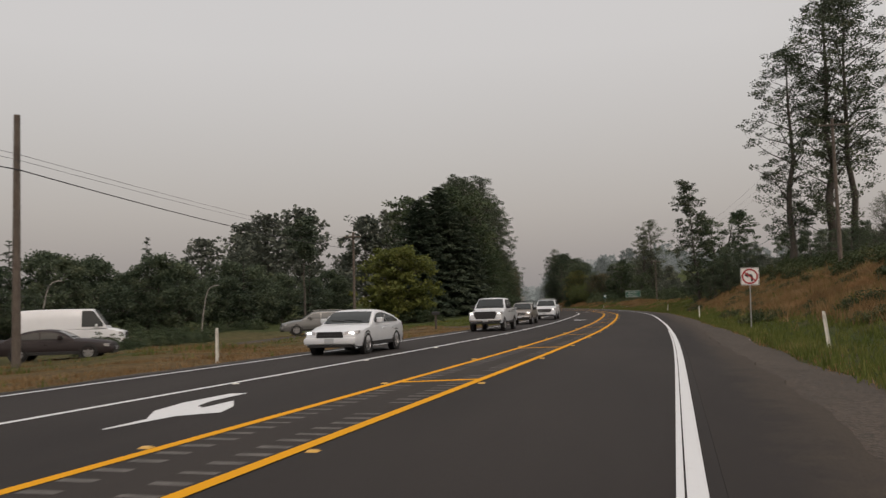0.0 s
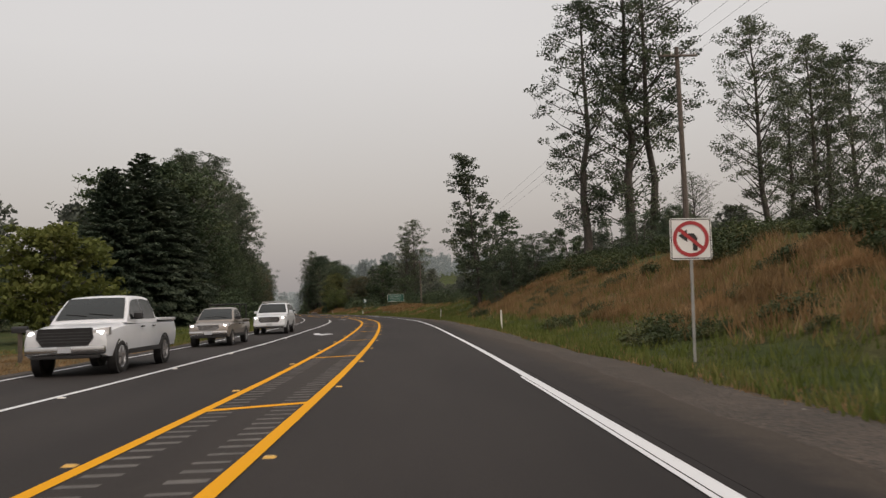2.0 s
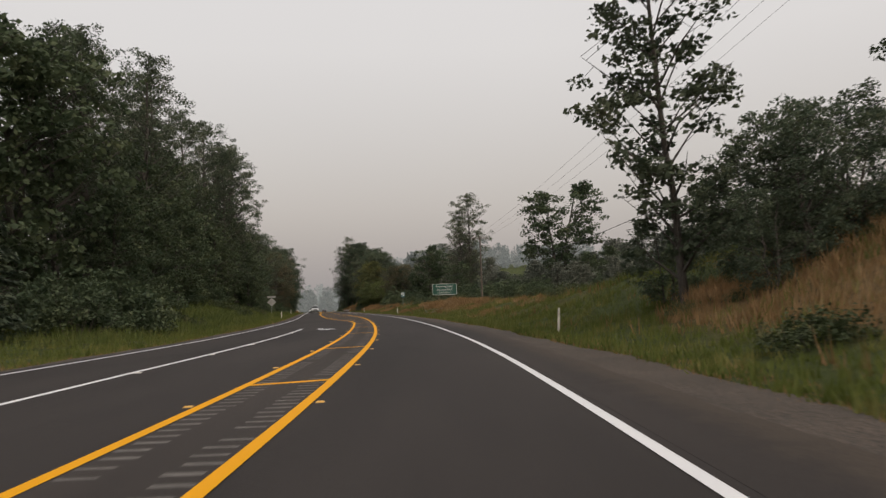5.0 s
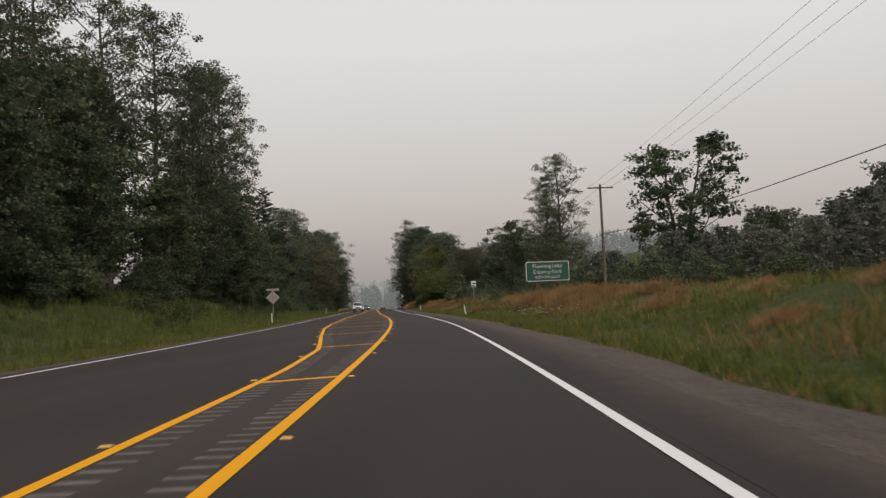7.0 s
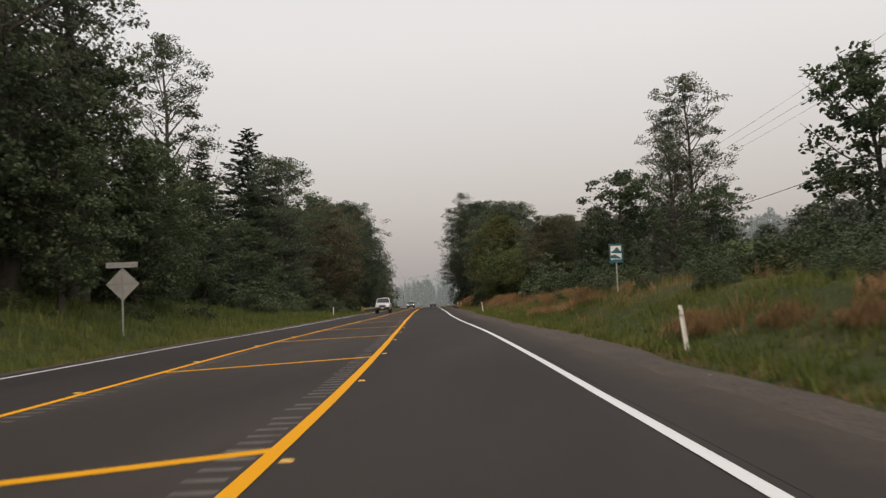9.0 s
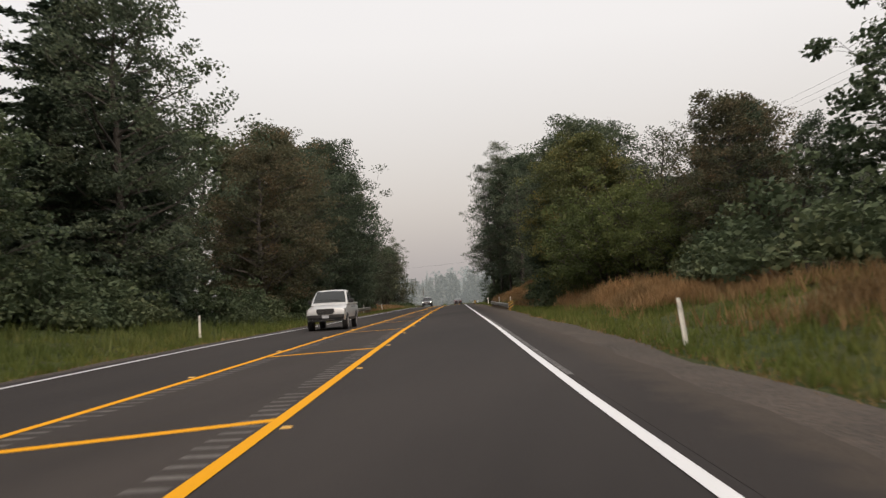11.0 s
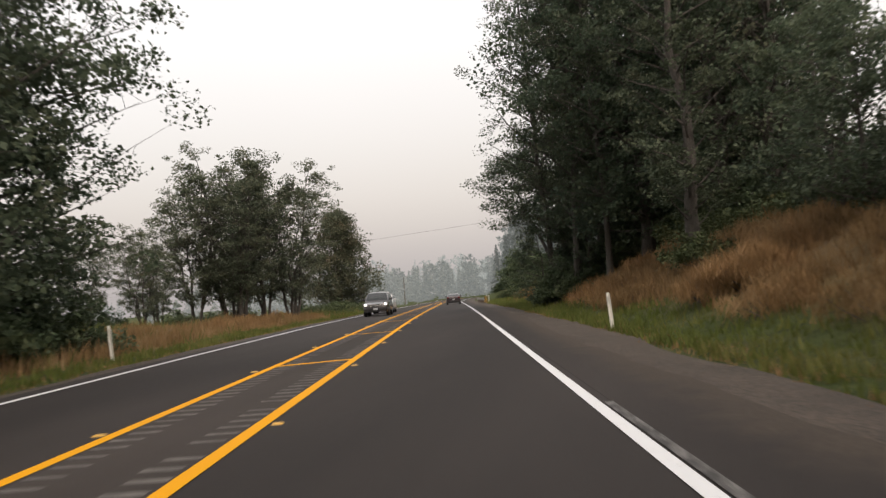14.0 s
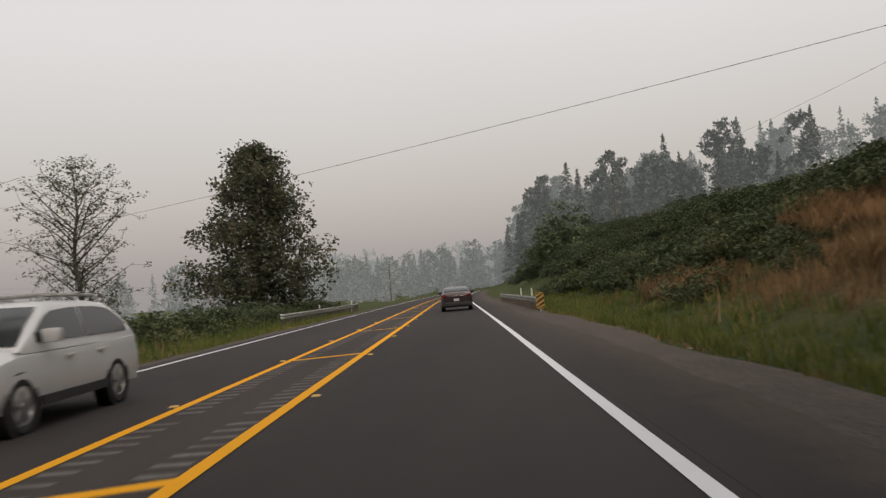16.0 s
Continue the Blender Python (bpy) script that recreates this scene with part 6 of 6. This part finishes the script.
def wheel(car, x, y, r, w, side):
    m = Matrix.Translation((x, y, r)) @ (Matrix() if side > 0 else Matrix.Rotation(math.pi, 4, 'Z'))
    prof = [(-w, r * 0.62), (-w, r * 0.9), (-w * 0.8, r), (-w * 0.2, r), (-0.005, r * 0.92), (0.0, r * 0.72), (-0.02, r * 0.64), (-0.05, r * 0.62)]
    t = part("wheel", lathe(bmesh.new(), prof, 0, m), TYRE, car, "black tyre", 50)
    bm = lathe(bmesh.new(), [(-0.045, 0.0), (-0.045, r * 0.60), (-0.01, r * 0.66)], 0, m, 20)
    for k in range(5):
        a = math.tau * k / 5
        box(bm, -0.04, -0.012, -0.045, 0.045, r * 0.10, r * 0.62, 0.006, m @ Matrix.Rotation(a, 4, 'X'))
    lathe(bm, [(-0.005, 0.0), (-0.005, r * 0.12), (-0.03, r * 0.16)], 0, m, 12)
    part("rim", bm, RIM, t, "five-spoke alloy rim", 40)
    bm = lathe(bmesh.new(), [(-0.22, 0.0), (-0.22, r * 1.16), (-0.012, r * 1.16), (-0.012, r * 1.02), (-0.2, r * 1.0)], 0, m)
    part("wheel_arch", bm, TRIM_BLACK, car, "dark wheel arch", 40)


def swept_lamp(bm, s_, xi, xo, y, sweep, z0, z1):
    """A headlight whose outer end lies further back and higher."""
    h = z1 - z0
    v = []
    for x, yy, a, b in ((xi, y, z0, z1 - 0.15 * h), ((xi + xo) / 2, y - sweep * 0.32, z0 + 0.04 * h, z1), (xo, y - sweep, z0 + 0.3 * h, z1 + 0.12 * h)):
        v.append([bm.verts.new((s_ * x, q, z)) for q, z in ((yy, a), (yy - 0.02, b), (yy - 0.18, b), (yy - 0.18, a))])
    for a, b in zip(v, v[1:]):
        for j in range(4):
            bm.faces.new((a[j], a[(j + 1) % 4], b[(j + 1) % 4], b[j]))
    bm.faces.new(v[0])
    bm.faces.new(v[-1][::-1])
    bmesh.ops.recalc_face_normals(bm, faces=bm.faces)
    return bm


def vehicle(name, label, m, paint, L, W, H, wb, oh, r, belt, cabin, nose, lamps_on=True, side_panes=2, bed=None, low=0.24, roof_mat=None, rack=None, lamp=None, grille=None, bumper=CHROME, group="vehicles on the road", pane_end=None, bar_mat=None):
    """nose: (z of the bonnet's front, z at the windscreen, z of the tail). cabin: foot and roof of the windscreen, roof and foot of the rear, as metres from the front."""
    car = thing(name, label, "car" if bed is None else "pickup truck", group)
    y = L / 2
    zn, zw, zt = nose
    bf, rf, rr, br = cabin
    hw = W / 2
    st = [(y, low + 0.16, zn - 0.15, hw * (0.78 if bed is None else 0.87)), (y - 0.06, low + 0.05, zn - 0.05, hw * (0.90 if bed is None else 0.945)), (y - 0.28, low, zn, hw * 0.965), (y - bf * 0.6, low, zn + (zw - zn) * 0.7, hw), (y - bf, low, zw, hw),
          (y - (bf + br) / 2, low, belt, hw), (y - br, low, zt if bed is None else belt, hw)]
    if bed is not None:
        st += [(y - br - 0.06, low + 0.05, bed, hw * 0.985), (-y + 0.1, low + 0.08, bed, hw * 0.98), (-y, low + 0.2, bed - 0.03, hw * 0.96)]
    else:
        if L - br > 0.45:
            st += [(-y + (L - br) * 0.45, low, zt, hw * 0.985)]
        st += [(-y + 0.10, low + 0.04, zt - 0.04, hw * 0.93), (-y, low + 0.16, zt - 0.18, hw * 0.84)]
    body = part("body", loft(bmesh.new(), st), paint, car, "", 32)
    # cabin: a shell lofted along the roof's profile, with curved panes laid over it
    wr, wbt = hw * 0.74, hw * 0.945
    z0 = belt - 0.06
    zb_ = belt - 0.02 if bed is not None else max(zt, z0 + 0.03)
    prof = [(bf - 0.04, z0 + 0.01), (bf + (rf - bf) * 0.5, belt + (H - belt) * 0.50), (rf - 0.03, H - 0.075), (rf + 0.14, H - 0.03), (rf * 0.6 + rr * 0.4, H), (rf * 0.25 + rr * 0.75, H - 0.008),
            (rr - 0.05, H - 0.045), (rr + (br - rr) * 0.5, zb_ + (H - zb_) * 0.55), (br, zb_ + 0.0), (br + 0.05, z0)]

    def side_x(z):
        k = min(max((z - z0) / (H - z0), 0), 1)
        return wbt - (wbt - wr) * k ** 1.35

    def roof_z(dist):
        return float(np.interp(dist, [q[0] for q in prof], [q[1] for q in prof]))

    bm = bmesh.new()
    rows = []
    for dist, z in prof:
        drop = min(0.055, max(z - z0, 0) * 0.5)
        zs = max(z - drop, z0)
        wt = side_x(zs)
        half = [(0, z + 0.012), (wt * 0.5, z + 0.008), (wt * 0.84, z - drop * 0.2), (wt * 0.96, z - drop * 0.5), (wt, zs), (side_x(z0 + (zs - z0) * 0.5), z0 + (zs - z0) * 0.5), (wbt, z0 - 0.02)]
        pts = half + [(-x_, z_) for x_, z_ in half[:0:-1]]
        rows.append([bm.verts.new((x_, y - dist, z_)) for x_, z_ in pts])
    for a_, b_ in zip(rows, rows[1:]):
        for j in range(len(a_) - 1):
            bm.faces.new((a_[j], a_[j + 1], b_[j + 1], b_[j]))
        bm.faces.new((a_[-1], a_[0], b_[0], b_[-1]))
    bmesh.ops.recalc_face_normals(bm, faces=bm.faces)
    part("roof", bm, roof_mat or paint, car, "", 38)

    def glass(name, grid, label):
        g_ = bmesh.new()
        vs = [[g_.verts.new(p) for p in row] for row in grid]
        for r0_, r1_ in zip(vs, vs[1:]):
            for j in range(len(r0_) - 1):
                g_.faces.new((r0_[j], r0_[j + 1], r1_[j + 1], r1_[j]))
        bmesh.ops.recalc_face_normals(g_, faces=g_.faces)
        part(name, g_, GLASS, car, label, 40)

    def strip(d0, d1):
        grid = []
        for i in range(6):
            dist = d0 + (d1 - d0) * i / 5
            z = roof_z(dist)
            wt = side_x(z - 0.03) * 0.90
            grid.append([Vector((wt * k, y - dist + (0.010 if d0 < rf else -0.010), z + 0.022 - 0.014 * k * k)) for k in (-1, -0.6, 0, 0.6, 1)])
        return grid

    glass("windshield", strip(bf + 0.05, rf - 0.04), "dark windshield")
    if br - rr > 0.12:
        glass("rear_window", strip(rr + 0.03, br - 0.06 * (br - rr) - 0.03), "dark rear window")
    lo_z = belt + 0.035
    d_in = [dist for dist in np.linspace(bf, br, 80) if roof_z(dist) - 0.10 > lo_z + 0.04]
    d0_, d1_ = d_in[0] + 0.06, (pane_end or d_in[-1] - 0.06)
    for k in range(side_panes):
        e0, e1 = d0_ + (d1_ - d0_) * k / side_panes + 0.025, d0_ + (d1_ - d0_) * (k + 1) / side_panes - 0.025
        for s_ in (1, -1):
            grid = []
            for dist in np.linspace(e0, e1, 8):
                zt_ = max(roof_z(dist) - 0.10, lo_z + 0.01)
                grid.append([Vector((s_ * (side_x(z) + 0.008), y - dist, z)) for z in np.linspace(lo_z, zt_, 4)])
            glass("side_window", grid, "dark side window")
    # wheels
    yf, yr = y - oh, y - oh - wb
    for x_, s_ in ((hw + 0.005, 1), (-hw - 0.005, -1)):
        for yy in (yf, yr):
            wheel(car, x_, yy, r, 0.22, s_)
        # sill, handles, mirror
        part("sill", box(bmesh.new(), min(x_ - s_ * 0.02, x_ + s_ * 0.012), max(x_ - s_ * 0.02, x_ + s_ * 0.012), yr + r * 1.2, yf - r * 1.2, low + 0.02, low + 0.14, 0.008), TRIM_BLACK, car, "black sill trim")
        mz = belt + 0.10
        part("mirror", box(bmesh.new(), min(x_ - s_ * 0.06, x_ + s_ * 0.16), max(x_ - s_ * 0.06, x_ + s_ * 0.16), y - bf - 0.62, y - bf - 0.48, mz - 0.08, mz + 0.09, 0.035), paint if bed is None else TRIM_BLACK, car, "", 40)
        for k in range(min(side_panes, 2)):
            hy = y - bf - 1.1 - 0.95 * k
            if hy > y - br - 0.2:
                part("door_handle", box(bmesh.new(), min(x_ - s_ * 0.03, x_ + s_ * 0.02), max(x_ - s_ * 0.03, x_ + s_ * 0.02), hy - 0.09, hy + 0.09, belt - 0.19, belt - 0.155, 0.008), paint if bed is None else TRIM_BLACK, car)
    # front
    lw, lh, lz = lamp or (0.36, 0.15, zn - 0.19)
    for s_ in (1, -1):
        xo, xi, sweep = hw * 0.955, hw * 0.955 - lw, 0.15
        part("headlight", swept_lamp(bmesh.new(), s_, xi, xo, y + 0.004, sweep, lz - lh / 2, lz + lh / 2), LAMP_CLEAR, car, "clear swept headlight lens", 30)
        if lamps_on:
            xx, yy = s_ * (xi + lw * 0.5), y + 0.004 - sweep * 0.5
            part("lamp_glow", box(bmesh.new(), xx - lw * 0.22, xx + lw * 0.22, yy - 0.05, yy + 0.035, lz - lh * 0.26, lz + lh * 0.30, 0.03), LAMP_ON, car, "lit lamp")
        x2 = s_ * hw * 0.9
        x3 = s_ * (hw * 0.9 - 0.26)
        part("tail_light", box(bmesh.new(), min(x2, x3), max(x2, x3), -y - 0.008, -y + 0.22, zt - 0.30 if bed is None else bed - 0.42, zt - 0.12 if bed is None else bed - 0.06, 0.03), LAMP_RED, car, "red tail light", 40)
    gw, gh, gz = grille or (0.52, 0.30, zn - 0.30)
    shape = [(-gw * 0.80, -0.5), (gw * 0.80, -0.5), (gw, -0.05), (gw * 0.93, 0.5), (-gw * 0.93, 0.5), (-gw, -0.05)]
    gr = plate(bmesh.new(), [(x_, gz + k * gh) for x_, k in shape], y - 0.10, y + 0.014)
    bmesh.ops.recalc_face_normals(gr, faces=gr.faces)
    part("grille", gr, TRIM_BLACK, car, "black six-sided grille")
    for k in (-0.28, -0.10, 0.08, 0.26):
        w_ = gw * (0.92 - 0.16 * abs(k - 0.1))
        part("grille_bar", box(bmesh.new(), -w_, w_, y + 0.012, y + 0.020, gz + k * gh - 0.010, gz + k * gh + 0.010, 0.003), bar_mat or GRILLE_GREY, car)
    rim_ = bmesh.new()
    for (xa, ka), (xb, kb) in zip(shape, shape[1:] + shape[:1]):
        tube(rim_, [(xa, y + 0.012, gz + ka * gh), (xb, y + 0.012, gz + kb * gh)], [0.012, 0.012], 5)
    part("grille_surround", rim_, bar_mat or TRIM_BLACK, car)
    wip = bmesh.new()
    zb1, zb2 = roof_z(bf + 0.10), roof_z(bf + 0.16)
    tube(wip, [(-hw * 0.55, y - bf - 0.10, zb1 + 0.045), (hw * 0.05, y - bf - 0.16, zb2 + 0.045)], [0.012, 0.010], 5)
    tube(wip, [(hw * 0.10, y - bf - 0.10, zb1 + 0.045), (hw * 0.62, y - bf - 0.16, zb2 + 0.035)], [0.012, 0.010], 5)
    part("wiper", wip, TRIM_BLACK, car, "black wiper blades")
    part("bumper", box(bmesh.new(), -hw * 0.92, hw * 0.92, y - 0.12, y + 0.05, low + 0.10, low + 0.30, 0.05), bumper or paint, car, "", 40)
    part("air_intake", box(bmesh.new(), -hw * 0.8, hw * 0.8, y - 0.16, y + 0.02, low + 0.0, low + 0.09, 0.02), TRIM_BLACK, car, "dark lower intake")
    part("licence_plate", box(bmesh.new(), -0.155, 0.155, y + 0.05, y + 0.058, low + 0.14, low + 0.28, 0.003), PLATE_FACE, car, "plain pale plate")
    part("rear_bumper", box(bmesh.new(), -hw * 0.9, hw * 0.9, -y - 0.03, -y + 0.14, low + 0.06, low + 0.30, 0.05), TRIM_BLACK if bed is None else CHROME, car, "", 40)
    part("licence_plate", box(bmesh.new(), -0.155, 0.155, -y - 0.012, -y - 0.004, low + 0.36, low + 0.50, 0.003), PLATE_FACE, car, "plain pale plate")
    if bed is not None:
        # The bed is solid: a black plate stands in for its shaded hollow.
        part("bed_floor", box(bmesh.new(), -hw * 0.86, hw * 0.86, -y + 0.08, y - br - 0.14, bed - 0.02, bed + 0.004), TRIM_BLACK, car, "black plate at rail height for the bed's shaded hollow")
        for s_ in (1, -1):
            part("bed_rail", box(bmesh.new(), min(s_ * hw * 0.86, s_ * hw * 0.96), max(s_ * hw * 0.86, s_ * hw * 0.96), -y + 0.02, y - br - 0.08, bed - 0.03, bed + 0.05, 0.02), paint, car, "", 40)
        part("tailgate", box(bmesh.new(), -hw * 0.9, hw * 0.9, -y - 0.01, -y + 0.06, bed - 0.45, bed + 0.05, 0.02), paint, car, "", 40)
    if rack == "ladder":
        rk = bmesh.new()
        yb = y - br - 0.12
        for x_ in (-hw * 0.8, hw * 0.8):
            tube(rk, [(x_, yb, bed), (x_, yb, H + 0.14)], [0.028, 0.028], 8)
            tube(rk, [(x_, -y + 0.2, bed), (x_, -y + 0.2, H + 0.14)], [0.028, 0.028], 8)
        tube(rk, [(-hw * 0.8, yb, H + 0.14), (hw * 0.8, yb, H + 0.14)], [0.028, 0.028], 8)
        tube(rk, [(-hw * 0.8, -y + 0.2, H + 0.14), (hw * 0.8, -y + 0.2, H + 0.14)], [0.028, 0.028], 8)
        tube(rk, [(-hw * 0.8, yb, H * 0.78), (hw * 0.8, yb, H * 0.78)], [0.02, 0.02], 8)
        part("ladder_rack", rk, TRIM_BLACK, car, "black steel ladder rack")
    if rack == "rails":
        rk = bmesh.new()
        for s_ in (1, -1):
            tube(rk, [(s_ * wr * 0.92, y - rf - 0.1, H), (s_ * wr * 0.92, y - rf - 0.2, H + 0.06), (s_ * wr * 0.92, y - rr + 0.25, H + 0.06), (s_ * wr * 0.92, y - rr + 0.1, H)], [0.02] * 4, 8)
        for yy in (y - rf - 0.45, y - rf - 1.15):
            tube(rk, [(-wr * 0.98, yy, H + 0.085), (wr * 0.98, yy, H + 0.085)], [0.022, 0.022], 8)
        part("roof_rack", rk, STEEL_DULL, car, "low roof rack")
    car.matrix_world = m
    return car


def oncoming(s, d, turn=0.0):
    return Matrix.Translation(R(s, d, 0.004)) @ Matrix.Rotation(heading(s) + math.pi + radians(turn), 4, 'Z')


def build_vehicles():
    # front axle stations are given; the body lies behind them
    vehicle("sedan", "white fastback sedan with lit headlights in the oncoming lane", oncoming(20.35 + 1.48, -6.75), PAINT_WHITE, 4.76, 1.85, 1.39, 2.82, 0.92, 0.34, 0.93, (1.35, 2.05, 3.1, 4.45), (0.78, 0.95, 1.0),
            grille=(0.44, 0.36, 0.53), lamp=(0.40, 0.11, 0.68), bumper=PAINT_WHITE)
    vehicle("pickup_truck", "white crew-cab pickup truck with lit headlights", oncoming(43.9 + 1.94, -6.7), PAINT_WHITE, 5.89, 2.03, 1.95, 3.68, 0.95, 0.41, 1.28, (1.5, 2.15, 3.75, 3.98), (1.14, 1.26, 1.3), bed=1.28, low=0.42,
            grille=(0.66, 0.40, 0.93), lamp=(0.36, 0.22, 1.00))
    vehicle("pickup_truck", "pewter extended-cab pickup with a black ladder rack", oncoming(59.4 + 1.75, -6.95), PAINT_TAN, 5.26, 1.74, 1.66, 3.2, 0.86, 0.36, 1.08, (1.35, 2.0, 3.1, 3.35), (0.98, 1.06, 1.1), bed=1.06, low=0.36,
            rack="ladder", grille=(0.46, 0.20, 0.80), lamp=(0.34, 0.16, 0.86), bar_mat=CHROME)
    vehicle("suv", "large white sport utility vehicle with lit headlights", oncoming(74.2 + 1.62, -6.55), PAINT_WHITE, 5.18, 2.04, 1.89, 2.95, 1.0, 0.41, 1.22, (1.45, 2.1, 4.7, 5.05), (1.1, 1.2, 1.2), low=0.36, side_panes=3,
            grille=(0.62, 0.32, 0.86), lamp=(0.36, 0.16, 0.96), bar_mat=CHROME, rack="rails", bumper=PAINT_WHITE)
    vehicle("pickup_truck", "silver-white compact pickup in the oncoming lane", oncoming(287.2 + 1.75, -3.75), PAINT_PEARL, 5.15, 1.80, 1.83, 3.19, 0.85, 0.38, 1.18, (1.3, 1.95, 2.95, 3.2), (1.04, 1.16, 1.16), bed=1.17, low=0.40, lamps_on=False,
            grille=(0.40, 0.22, 0.84), lamp=(0.30, 0.18, 0.84), bumper=TRIM_BLACK)
    vehicle("suv", "dark grey compact sport utility vehicle with lit headlights", oncoming(397.4 + 1.40, -3.28), PAINT_SUV, 4.57, 1.81, 1.68, 2.62, 0.93, 0.35, 1.06, (1.2, 2.0, 4.0, 4.42), (0.90, 1.04, 1.06), low=0.30, side_panes=3,
            grille=(0.40, 0.15, 0.78), lamp=(0.36, 0.20, 0.82), bumper=TRIM_BLACK, bar_mat=CHROME)
    vehicle("hatchback", "pearl white hatchback with a roof rack in the oncoming lane", oncoming(408.4 + 1.36, -3.75), PAINT_PEARL, 4.42, 1.76, 1.54, 2.65, 0.92, 0.335, 1.0, (1.02, 1.85, 3.72, 4.34), (0.82, 1.0, 1.04), low=0.26, side_panes=2,
            grille=(0.36, 0.16, 0.62), lamp=(0.36, 0.14, 0.68), bumper=PAINT_PEARL, rack="rails")
    lead = vehicle("sedan", "dark plum sedan driving ahead in the lane", Matrix.Translation(R(449.2, 2.15, 0.004)) @ Matrix.Rotation(heading(449), 4, 'Z'), PAINT_DARK, 4.87, 1.84, 1.42, 2.88, 0.88, 0.34, 0.96, (1.35, 2.1, 3.45, 4.3), (0.82, 0.97, 1.12), lamps_on=False)
    part("rear_badge_bar", box(bmesh.new(), -0.42, 0.42, -2.452, -2.43, 0.86, 0.90, 0.006), CHROME, lead, "chrome bar over the plate")
    vehicle("station_wagon", "grey station wagon on the side drive", Matrix.Translation(R(46.5, -18.6, float(ground_rel(46.5, -18.6)) + 0.05)) @ Matrix.Rotation(heading(46) + radians(118), 4, 'Z'), PAINT_GREY, 4.7, 1.8, 1.5, 2.67, 0.95, 0.33, 0.98, (1.3, 2.0, 4.1, 4.55), (0.82, 0.98, 1.0),
            lamps_on=False, side_panes=3, bumper=PAINT_GREY, rack="rails", group="parked vehicles")
    vehicle("sedan", "low dark maroon car parked in front of the white van", Matrix.Translation(R(25.0, -21.3, float(ground_rel(25.0, -21.3)))) @ Matrix.Rotation(heading(25) + radians(-62), 4, 'Z'), PAINT_MAROON, 4.6, 1.78, 1.28, 2.65, 0.92, 0.32, 0.86, (1.45, 2.15, 3.2, 4.1), (0.76, 0.88, 0.9),
            lamps_on=False, group="parked vehicles", bumper=PAINT_MAROON)
    van = vehicle("van", "tall white cargo van parked behind the hedge", Matrix.Translation(R(38, -30.6, float(ground_rel(38, -30.6)))) @ Matrix.Rotation(heading(38) + radians(-62), 4, 'Z'), PAINT_WHITE, 5.9, 2.02, 2.35, 3.7, 0.95, 0.35, 1.25, (1.0, 1.75, 5.75, 5.88), (1.05, 1.2, 1.25),
                  lamps_on=False, side_panes=1, group="parked vehicles", low=0.3, pane_end=2.4)


build_posts()
build_signs()
build_guardrails()
build_poles()
build_yard()
build_vehicles()
